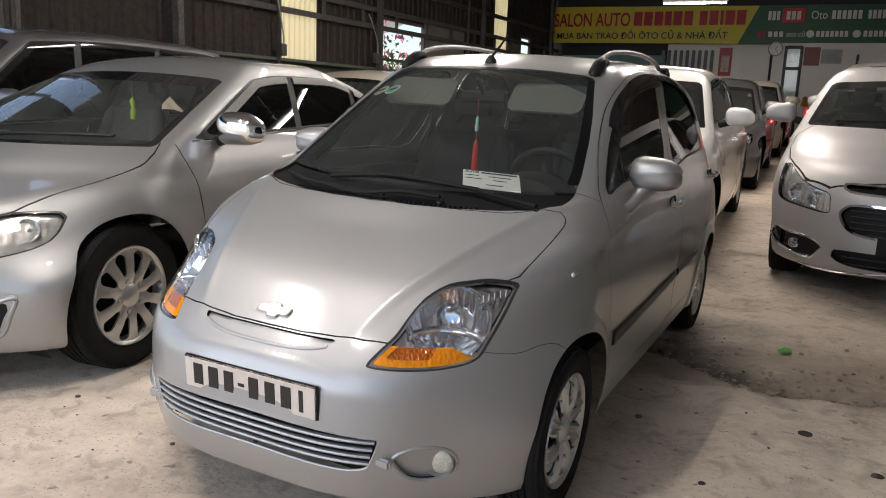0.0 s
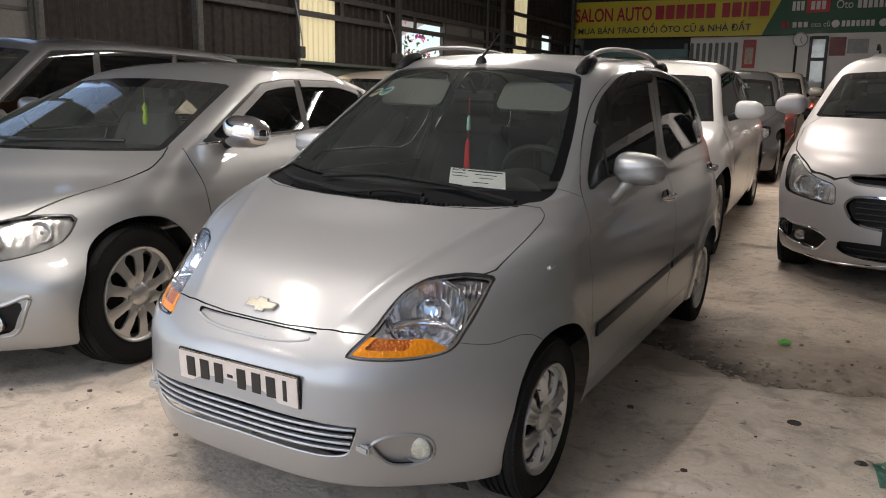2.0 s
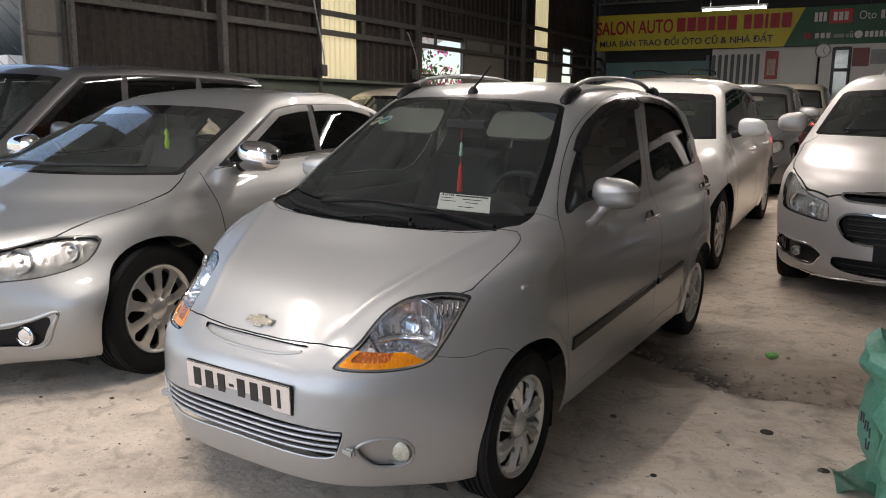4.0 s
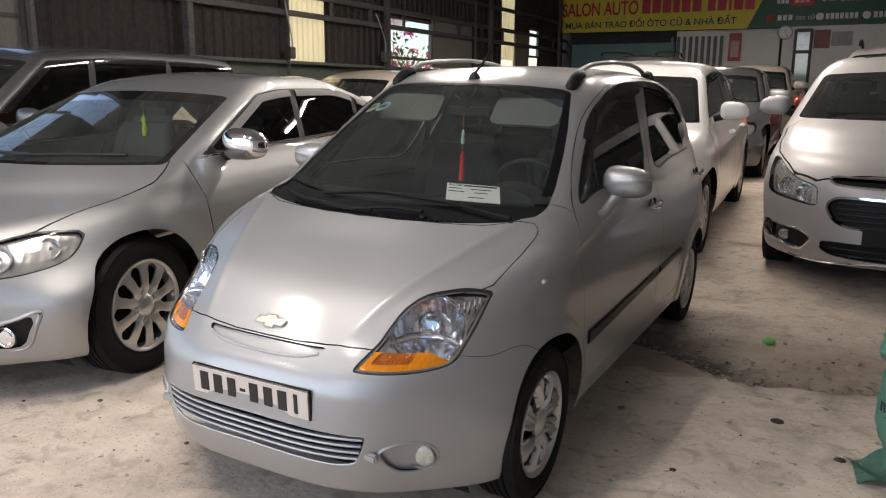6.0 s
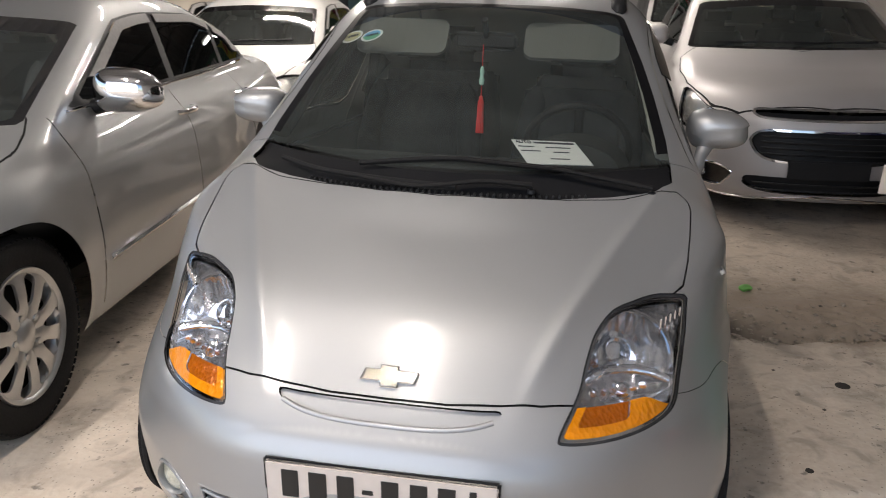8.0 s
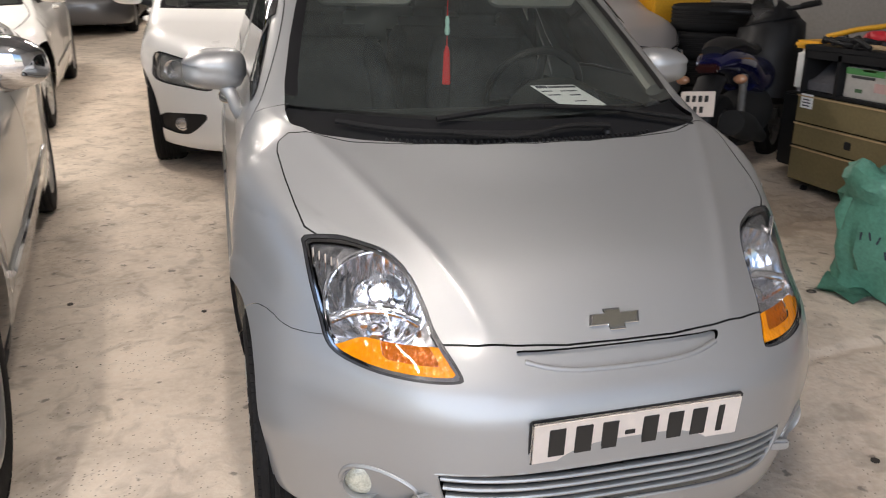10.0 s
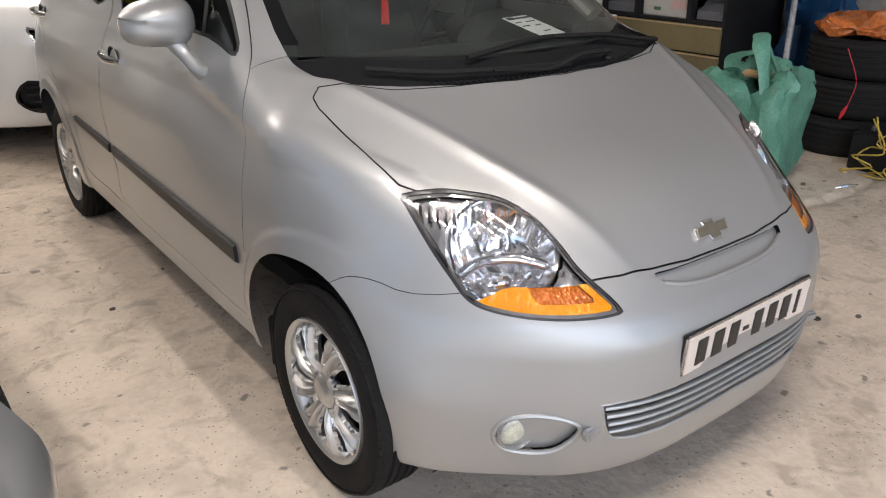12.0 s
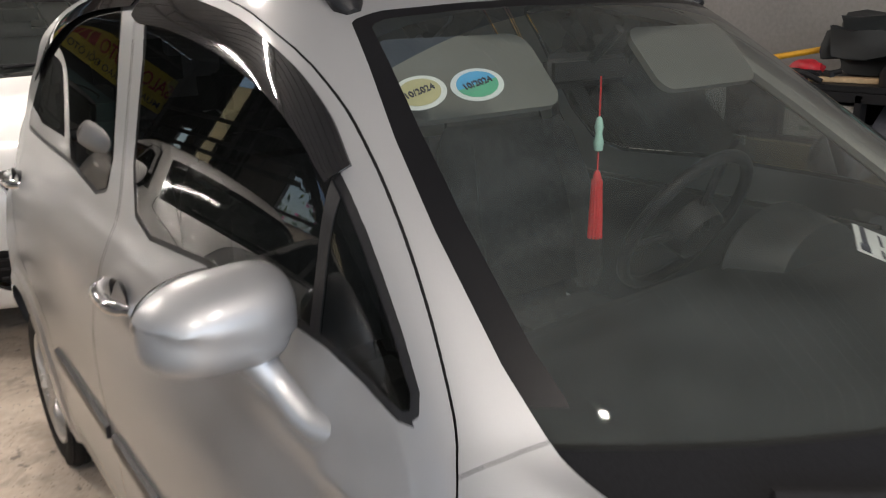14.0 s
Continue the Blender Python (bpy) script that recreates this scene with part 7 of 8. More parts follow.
def clutter():
    t = tagged(new("tarpaulin"), "crumpled blue plastic sheet behind the tyres", "tarpaulin")
    bm = bmesh.new()
    box(bm, 3.36, 1.77, 0.42 + 0.04, 0.34, 0.32, 0.80, bevel=0.06, seg=3)
    bmesh.ops.subdivide_edges(bm, edges=bm.edges[:], cuts=5, use_grid_fill=True)
    dimpled(bm, 0.05, 8), creased(bm, 0.07, 7), creased(bm, 0.03, 18)
    for v in bm.verts:
        v.co.z = max(v.co.z, 0.04)
    part("sheet_body", bm, BLUE, t)
    g = ground(2.75, 0.75)
    t = tagged(new("battery"), "black car battery on the floor under the cables", "battery")
    bm = bmesh.new()
    box(bm, 2.62, 0.90, g + 0.10, 0.22, 0.32, 0.20, bevel=0.01)
    b_ = part("case", bm, BLACK, t)
    for y in (0.80, 1.0):
        bm = bmesh.new()
        lathe(bm, [(0, 0.012), (0.02, 0.010), (0.02, 0)], 12, "z", (2.60, y, g + 0.20))
        part("terminal", bm, STEEL, b_)
    t = tagged(new("battery_charger"), "white metal battery charger with a dial and a knob", "charger")
    bm = bmesh.new()
    box(bm, 2.84, 0.62, g + 0.36, 0.22, 0.20, 0.18, bevel=0.008)
    c_ = part("case", bm, PAPER, t)
    bm = bmesh.new()
    box(bm, 2.728, 0.64, g + 0.41, 0.006, 0.07, 0.045, bevel=0.002)
    part("dial", bm, REDPLASTIC, c_)
    bm = bmesh.new()
    lathe(bm, [(-0.03, 0.0), (-0.03, 0.014), (0, 0.016)], 14, "x", (2.728, 0.64, g + 0.34))
    part("knob", bm, BLACK, c_)
    t = tagged(new("jack_stand"), "red metal box that carries the battery charger", "box")
    bm = bmesh.new()
    box(bm, 2.84, 0.62, g + 0.135, 0.26, 0.24, 0.27, bevel=0.01)
    part("case", bm, REDPLASTIC, t)
    t = tagged(new("jumper_cable"), "tangled yellow jumper cables over the battery", "cable")
    rr = random.Random(4)
    bm = bmesh.new()
    for k in range(8):
        pts = [(2.56 - 0.03 * k % 0.1 + rr.uniform(-0.05, 0.04), 0.62 + 0.05 * k + rr.uniform(-0.05, 0.05), g + 0.22 + 0.01 * k)]
        for u in range(5):
            pts.append((2.47 + rr.uniform(-0.05, 0.03), 0.60 + 0.05 * k + rr.uniform(-0.10, 0.10), g + 0.18 - 0.04 * u))
        pts.append((2.45 + rr.uniform(-0.05, 0.05), 0.6 + 0.06 * k, g + 0.006))
        sweep(bm, spline(pts, 5), 0.0045, 6)
    part("cable", bm, YCABLE, t)
    bm = bmesh.new()
    sweep(bm, [(2.16, 0.93, g + 0.012), (2.20, 0.90, g + 0.02), (2.28, 0.88, g + 0.014)], [0.004, 0.010, 0.004], 8)
    part("clamp", bm, CHROME, t)
    bm = bmesh.new()
    sweep(bm, spline([(2.64, 1.22, 0.60), (2.62, 1.14, 0.45), (2.60, 1.15, 0.33)], 5), 0.0022, 5)
    part("red_lead", bm, REDPLASTIC, t)
    bm = bmesh.new()
    sweep(bm, [(2.60, 1.15, 0.33), (2.592, 1.165, 0.29), (2.588, 1.175, 0.255)], [0.004, 0.011, 0.005], 8)
    part("red_clamp", bm, REDPLASTIC, t)
    t = tagged(new("leaf_scrap"), "small green plastic scrap on the floor", "litter")
    t.matrix_world = pose(1.235, 2.74, ground(1.235, 2.74))
    bm = bmesh.new()
    bmesh.ops.create_icosphere(bm, subdivisions=2, radius=0.035, matrix=Matrix.Translation((0, 0, 0.018)) @ Matrix.Diagonal((1, 0.7, 0.5, 1)))
    dimpled(bm, 0.008, 40)
    part("scrap", bm, mat("green_scrap", (0.20, 0.50, 0.12), 0.4, var=0.3), t)
    # broken stones along the joint, and small dark drain spots
    rr = random.Random(9)
    bm = bmesh.new()
    for k in range(620):
        x = rr.uniform(0.55, 1.75) if k % 4 else rr.uniform(0.7, 1.35)
        y = float(joint_line(x)) + (rr.gauss(0.05, 0.035) if k % 3 else abs(rr.gauss(0.06, 0.30)))
        r = abs(rr.gauss(0.002, 0.005)) + 0.003
        bmesh.ops.create_icosphere(bm, subdivisions=1, radius=r, matrix=Matrix.Translation((x, y, ground(x, y) + r * 0.35)) @ pose(0, 0, 0, 0, 0, rr.uniform(0, 180)) @ Matrix.Diagonal((rr.uniform(0.9, 1.9), 1, rr.uniform(0.5, 0.8), 1)))
    o = part("rubble", bm, mat("broken_screed", (0.33, 0.28, 0.225), 0.9, var=0.35, fine=60, bump=0.4), None, "small broken concrete crumbs along the floor joint", False)
    tagged(o, "", "rubble", "", "stuff")
    bm = bmesh.new()
    for k in range(120):
        x, y = rr.uniform(-3.0, 2.4), rr.uniform(-1.4, 3.2)
        r = abs(rr.gauss(0.004, 0.004)) + 0.002
        bmesh.ops.create_icosphere(bm, subdivisions=1, radius=r, matrix=Matrix.Translation((x, y, ground(x, y) + r * 0.3)) @ Matrix.Diagonal((1.2, 1, 0.6, 1)))
    o = part("grit", bm, mat("dark_grit", (0.10, 0.085, 0.07), 0.9), None, "dark grit scattered on the floor", False)
    tagged(o, "", "grit", "", "stuff")
    for x, y, r in ((1.382, 1.66, 0.026), (1.62, 1.40, 0.020), (1.10, 1.02, 0.012), (0.96, 0.35, 0.012)):
        t = tagged(new("drain_spot"), "small dark hole in the concrete floor", "hole", "holes in the floor")
        bm = bmesh.new()
        lathe(bm, [(0.0015, 0.0), (0.0015, r * 0.8), (0.003, r), (-0.004, r * 1.05)], 20, "z", (x, y, ground(x, y)))
        part("hole_rim", bm, mat("dark_hole", (0.03, 0.025, 0.02), 0.9), t)


def motorbike():
    """A scooter seen from behind: rear wheel, plate, seat, blue tail, luggage box and handlebar."""
    th = tagged(new("motorbike"), "dark blue and black motorbike seen from behind, parked by the wall", "motorbike")
    th.matrix_world = pose(2.20, 2.96, ground(2.2, 3.0), 0, -5, -52)
    for y, nm in ((0.0, "rear_wheel"), (1.22, "front_wheel")):
        bm = bmesh.new()
        lathe(bm, [(-0.045, 0.21), (-0.055, 0.25), (-0.04, 0.285), (0.0, 0.30), (0.04, 0.285), (0.055, 0.25), (0.045, 0.21)], 44, "x", (0, y, 0.30))
        w = part(nm, bm, RUBBER, th)
        bm = bmesh.new()
        lathe(bm, [(-0.03, 0.215), (0, 0.20), (0.03, 0.215)], 36, "x", (0, y, 0.30))
        for k in range(6):
            a = math.pi * k / 3
            sweep(bm, [(0, y, 0.30), (0, y + 0.2 * math.cos(a), 0.30 + 0.2 * math.sin(a))], 0.014, 6)
        lathe(bm, [(-0.06, 0), (-0.06, 0.06), (0.06, 0.06), (0.06, 0)], 20, "x", (0, y, 0.30))
        part("rim", bm, STEEL, w)
    for nm, mt, pts, rad, flat in (
            ("tail_fairing", BIKE_BLUE, [(0, -0.16, 0.78), (0, 0.0, 0.80), (0, 0.25, 0.76), (0, 0.5, 0.66)], [0.07, 0.13, 0.16, 0.15], 0.6),
            ("seat", BLACK, [(0, -0.10, 0.86), (0, 0.12, 0.88), (0, 0.36, 0.83), (0, 0.62, 0.82)], [0.07, 0.12, 0.13, 0.09], 0.45),
            ("tank_cover", BIKE_BLUE, [(0, 0.45, 0.66), (0, 0.7, 0.62), (0, 0.95, 0.70), (0, 1.05, 0.86)], [0.12, 0.14, 0.13, 0.10], 0.9),
            ("front_cowl", BLACK, [(0.02, 0.92, 0.45), (0.02, 1.0, 0.75), (0.03, 1.06, 0.95), (0, 1.05, 1.10)], [0.20, 0.24, 0.22, 0.10], 0.9),
            ("engine", DARK, [(0.02, 0.10, 0.36), (0, 0.40, 0.40), (0, 0.72, 0.42)], [0.10, 0.17, 0.15], 1.1),
            ("exhaust", DARK, [(0.15, -0.20, 0.46), (0.15, 0.05, 0.40), (0.13, 0.5, 0.27)], [0.075, 0.085, 0.04], 1.0),
            ("rear_mudguard", BLACK, [(0, -0.34, 0.38), (0, -0.30, 0.56), (0, -0.10, 0.70)], [0.06, 0.08, 0.09], 0.4),
            ("fork", STEEL, [(0.08, 1.22, 0.30), (0.08, 1.08, 0.90)], [0.022, 0.022], 1.0),
            ("stand", STEEL, [(-0.10, 0.30, 0.30), (-0.22, 0.34, 0.02)], [0.012, 0.012], 1.0),
            ("shock", STEEL, [(0.12, 0.05, 0.36), (0.11, 0.16, 0.70)], [0.025, 0.025], 1.0),
            ("handlebar", BLACK, [(-0.34, 0.95, 1.08), (-0.18, 1.0, 1.06), (0, 1.04, 1.04), (0.18, 1.0, 1.06), (0.34, 0.95, 1.08)], [0.017] * 5, 1.0)):
        bm = bmesh.new()
        n = 6
        rad = list(np.interp(np.linspace(0, 1, n * (len(pts) - 1) + 1), np.linspace(0, 1, len(pts)), rad))
        sweep(bm, spline(pts, n), rad, 16, flat)
        part(nm, bm, mt, th)
    for s in (-1, 1):
        bm = bmesh.new()
        bmesh.ops.create_uvsphere(bm, u_segments=14, v_segments=10, radius=0.035, matrix=Matrix.Translation((s * 0.17, -0.12, 0.70)) @ Matrix.Diagonal((1.2, 0.8, 0.8, 1)))
        part("indicator", bm, ORANGE, th)
        bm = bmesh.new()
        sweep(bm, [(s * 0.24, 0.97, 1.07), (s * 0.36, 0.93, 1.085)], 0.021, 10)
        part("grip", bm, RUBBER, th)
    bm = bmesh.new()
    box(bm, 0, -0.18, 0.77, 0.14, 0.05, 0.05, bevel=0.015)
    part("tail_lamp", bm, mat("dark_red_lens", (0.022, 0.004, 0.004), 0.2, coat=0.6), th)
    bm = bmesh.new()
    lathe(bm, [(0.0, 0.0), (0.0, 0.075), (0.05, 0.085), (0.07, 0.05)], 20, "y", (0, 0.93, 1.08))
    part("gauge_pod", bm, CHROME, th)
    bm = bmesh.new()
    box(bm, 0, -0.352, 0.585, 0.20, 0.006, 0.145, Matrix.Rotation(radians(-14), 4, "X"), bevel=0.004)
    p = part("number_plate", bm, PLATE, th, "white number plate with dark bars")
    for k in range(7):
        bm = bmesh.new()
        row = k // 4
        box(bm, -0.055 + 0.036 * (k % 4 if row == 0 else k - 4) + 0.01 * row, -0.358 + 0.014 * (0.5 - row), 0.615 - 0.06 * row, 0.02, 0.004, 0.036, Matrix.Rotation(radians(-14), 4, "X"))
        part("plate_bar", bm, PLATE_INK, p, "", False)


def crate():
    th = tagged(new("crate"), "yellow plastic delivery crate with a red rim on a black stand", "crate")
    th.matrix_world = pose(3.05, 5.35, 0, 0, 0, 0)
    g = ground(3.05, 5.35)
    bm = bmesh.new()
    box(bm, 0, 0, 1.09, 0.55, 0.95, 0.34, bevel=0.02)
    c_ = part("tub", bm, YELLOW, th)
    bm = bmesh.new()
    box(bm, 0, 0, 1.265, 0.58, 0.98, 0.03, bevel=0.008)
    part("rim", bm, REDPLASTIC, c_)
    bm = bmesh.new()
    sweep(bm, spline([(-0.285, 0.35, 1.22), (-0.30, 0.0, 1.17), (-0.285, -0.35, 1.21)], 6), 0.008, 6)
    part("strap", bm, BLACK, c_)
    bm = bmesh.new()
    box(bm, 0, 0, (0.92 + g) / 2, 0.5, 0.85, 0.92 - g, bevel=0.01)
    part("stand", bm, BLACK, th)
    t = tagged(new("white_can"), "white plastic canister with a yellow lid by the bench", "canister")
    bm = bmesh.new()
    box(bm, 2.90, 3.06, 0.74, 0.16, 0.20, 0.27, bevel=0.03, seg=3)
    part("can", bm, PAPER, t)
    bm = bmesh.new()
    box(bm, 2.90, 3.06, 0.90, 0.18, 0.22, 0.05, bevel=0.015)
    part("lid", bm, YELLOW, t)
    t = tagged(new("box"), "black plastic box that carries the white canister", "box")
    bm = bmesh.new()
    box(bm, 2.90, 3.06, (0.605 + g) / 2, 0.22, 0.24, 0.605 - g, bevel=0.015)
    part("case", bm, BLACK, t)
    bm = bmesh.new()
    box(bm, 2.90, 3.06, 0.575, 0.235, 0.255, 0.05, bevel=0.01)
    part("rim", bm, BLACK, t)
    t = tagged(new("yellow_pole"), "yellow handle leaning over the bench", "handle")
    bm = bmesh.new()
    sweep(bm, [(2.92, 3.02, 0.95), (3.0, 2.86, 1.0), (3.2, 2.55, 1.06)], 0.016, 8)
    part("pole", bm, YELLOW, t)



# ---- the back of the hall: banner, office wall, altar, garden outside ----
BAN_YELLOW = mat("banner_yellow", (0.62, 0.52, 0.035), 0.5, var=0.08, scale=1.5, fine=30)
BAN_GREEN = mat("banner_green", (0.015, 0.10, 0.045), 0.5, var=0.1, scale=1.5, fine=30)
BAN_RED = mat("banner_red", (0.42, 0.015, 0.03), 0.5)
BAN_BLUE = mat("banner_navy", (0.02, 0.025, 0.06), 0.5)
BAN_WHITE = mat("banner_white", (0.7, 0.7, 0.68), 0.5)


def banner():
    """A printed vinyl banner hung across the back of the hall."""
    th = tagged(new("banner"), "yellow and green printed vinyl banner hung across the hall", "banner")
    y = 20.2

    def sheet(name, pts, mt, off, n=30):
        bm = bmesh.new()
        rows_ = []
        for k in range(n + 1):
            u = k / n
            lo = Vector(pts[0]).lerp(Vector(pts[1]), u)
            hi = Vector(pts[3]).lerp(Vector(pts[2]), u)
            rows_.append([bm.verts.new((p.x, y + off + 0.02 * math.sin(p.x * 2.3 + p.z), p.z)) for p in (lo, lo.lerp(hi, 0.5), hi)])
        for p, q in zip(rows_, rows_[1:]):
            for i in range(2):
                bm.faces.new((p[i], q[i], q[i + 1], p[i + 1]))
        g = bmesh.ops.extrude_face_region(bm, geom=bm.faces[:])
        bmesh.ops.translate(bm, vec=(0, 0.006, 0), verts=[v for v in g["geom"] if isinstance(v, bmesh.types.BMVert)])
        bmesh.ops.recalc_face_normals(bm, faces=bm.faces[:])
        return part(name, bm, mt, th)
    a = sheet("yellow_sheet", [(-6.42, 0, 3.02), (-1.38, 0, 2.99), (-0.94, 0, 3.93), (-6.44, 0, 4.00)], BAN_YELLOW, 0.0)
    b = sheet("green_sheet", [(-1.38, 0, 2.99), (3.4, 0, 3.02), (3.4, 0, 3.90), (-0.94, 0, 3.93)], BAN_GREEN, 0.0)
    up = Matrix.Rotation(radians(90), 4, "X")
    at = lambda x, z: Matrix.Translation((x, y - 0.05, z)) @ up
    lettering("inscription", "SALON AUTO", 0.36, BAN_RED, a, at(-6.36, 3.46), width=2.16, bold=0.022)
    x = -4.12
    for w in (0.27, 0.27, 0.27, 0.22, 0.27, 0.27, 0.0, 0.24, 0.27, 0.12, 0.27, 0.27):
        if w:
            bm = bmesh.new()
            box(bm, x + w / 2, y - 0.05, 3.64, w - 0.05, 0.004, 0.36, bevel=0.001)
            part("name_bar", bm, BAN_RED, a, "", False)
        x += w + 0.005 if w else 0.12
    lettering("inscription", "MUA BÁN TRAO ĐỔI ÔTO CŨ & NHÀ ĐẤT", 0.17, BAN_BLUE, a, at(-6.26, 3.12), width=4.62, bold=0.012)
    bm = bmesh.new()
    box(bm, -0.12, y - 0.05, 3.67, 0.52, 0.01, 0.34, bevel=0.06, seg=3)
    part("red_label", bm, mat("label_red", (0.55, 0.03, 0.04), 0.5), b)
    for x0, x1, z, h, mt in ((-0.72, -0.42, 3.67, 0.22, BAN_WHITE), (-0.30, 0.06, 3.67, 0.20, BAN_WHITE), (0.72, 1.4, 3.67, 0.2, BAN_WHITE), (1.5, 2.0, 3.67, 0.2, BAN_WHITE), (-0.92, -0.74, 3.22, 0.16, BAN_RED), (-0.68, -0.30, 3.22, 0.13, BAN_WHITE), (0.42, 1.15, 3.22, 0.14, BAN_WHITE), (1.45, 2.0, 3.22, 0.14, BAN_WHITE)):
        n = max(1, round((x1 - x0) / 0.11))
        for k in range(n):
            bm = bmesh.new()
            wd = (x1 - x0) / n
            box(bm, x0 + wd * (k + 0.5), y - 0.058, z, wd * 0.72, 0.004, h)
            part("text_bar", bm, mt, b, "", False)
    lettering("inscription", "Oto", 0.2, BAN_WHITE, b, at(0.28, 3.58), width=0.36)
    lettering("inscription", "oto cũ", 0.13, BAN_WHITE, b, at(-0.24, 3.16), width=0.42)
    for x in (0.30, 1.32):
        bm = bmesh.new()
        lathe(bm, [(-0.004, 0.0), (-0.004, 0.09), (0.004, 0.09)], 24, "y", (x, y - 0.055, 3.22))
        part("round_mark", bm, BAN_WHITE, b)
    for x in (-6.38, -3.5, 0.5, 3.2):
        bm = bmesh.new()
        sweep(bm, [(x, y, 3.9), (x, y, ZC + 0.04)], 0.006, 5)
        part("cord", bm, STEEL, th)


def wall_things():
    y = Y1 - 0.46
    t = tagged(new("wall_clock"), "round white wall clock on the office wall", "clock")
    bm = bmesh.new()
    lathe(bm, [(0.04, 0.0), (0.04, 0.17), (-0.02, 0.18), (-0.03, 0.155), (-0.01, 0.15)], 36, "y", (-0.45, y, 2.86))
    part("rim", bm, GRILLE, t)
    bm = bmesh.new()
    lathe(bm, [(-0.012, 0.0), (-0.012, 0.152)], 36, "y", (-0.45, y, 2.86))
    face = part("face", bm, PAPER, t)
    for a, l in ((0.5, 0.08), (2.6, 0.12)):
        bm = bmesh.new()
        sweep(bm, [(-0.45, y - 0.016, 2.86), (-0.45 + l * math.sin(a), y - 0.016, 2.86 + l * math.cos(a))], 0.005, 4)
        part("clock_hand", bm, BLACK, face)
    t = tagged(new("door"), "half-open dark-framed glazed office door", "door")
    bm = bmesh.new()
    for x in (-0.20, 0.16):
        box(bm, x, y, 1.65, 0.07, 0.06, 2.55, bevel=0.006)
    for z in (0.5, 1.5, 2.38, 2.90):
        box(bm, -0.02, y, z, 0.36, 0.05, 0.08)
    fr = part("door_frame", bm, TRIM, t)
    for z0, z1 in ((1.54, 2.34), (2.42, 2.86), (0.54, 1.46)):
        bm = bmesh.new()
        box(bm, -0.02, y + 0.01, (z0 + z1) / 2, 0.29, 0.01, z1 - z0)
        part("door_pane", bm, mat("pale_pane", (0.42, 0.5, 0.48), 0.15, coat=1, var=0.3, scale=4), fr)
    for name, label, x, z, w, h, cc in (("poster", "dark red poster on the office wall", 0.40, 2.68, 0.36, 0.44, (0.20, 0.05, 0.05)), ("notice", "grey printed notice on the office wall", 0.84, 2.68, 0.46, 0.34, (0.30, 0.31, 0.32))):
        t = tagged(new(name), label, name)
        bm = bmesh.new()
        box(bm, x, y, z, w, 0.02, h, bevel=0.004)
        part("sheet", bm, mat(name + "_print", cc, 0.5, var=0.25, scale=9), t)
    t = tagged(new("calendar"), "red paper calendar hanging in the white recess", "calendar")
    bm = bmesh.new()
    box(bm, -1.68, Y1 - 0.10, 2.55, 0.32, 0.02, 0.72, bevel=0.004)
    s_ = part("sheet", bm, mat("calendar_red", (0.33, 0.03, 0.03), 0.5, var=0.2), t)
    bm = bmesh.new()
    box(bm, -1.68, Y1 - 0.115, 2.50, 0.20, 0.008, 0.42)
    part("picture", bm, mat("calendar_picture", (0.42, 0.32, 0.26), 0.5, var=0.4, scale=12), s_)
    t = tagged(new("altar"), "red lacquered floor altar with small red lamps and gold figures", "altar")
    gx, gy = 0.75, 19.2
    g = ground(gx, gy)
    bm = bmesh.new()
    box(bm, gx, gy, g + 0.42, 0.7, 0.5, 0.84, bevel=0.02)
    c_ = part("cabinet", bm, mat("red_lacquer", (0.30, 0.03, 0.02), 0.25, coat=0.6, var=0.2), t)
    for s in (-1, 1):
        bm = bmesh.new()
        bmesh.ops.create_uvsphere(bm, u_segments=14, v_segments=10, radius=0.045, matrix=Matrix.Translation((gx + 0.22 * s, gy - 0.27, g + 0.72)))
        part("lamp", bm, glow("red_lamp_glow", (1.0, 0.06, 0.03), 18.0), c_)
        bm = bmesh.new()
        lathe(bm, [(0, 0.0), (0, 0.07), (0.05, 0.09), (0.12, 0.06), (0.16, 0.075), (0.22, 0.05), (0.26, 0)], 20, "z", (gx - 0.14 + 0.2 * s, gy - 0.05, g + 0.84))
        part("gold_urn", bm, mat("gold", (0.7, 0.45, 0.12), 0.3, 0.9), c_)


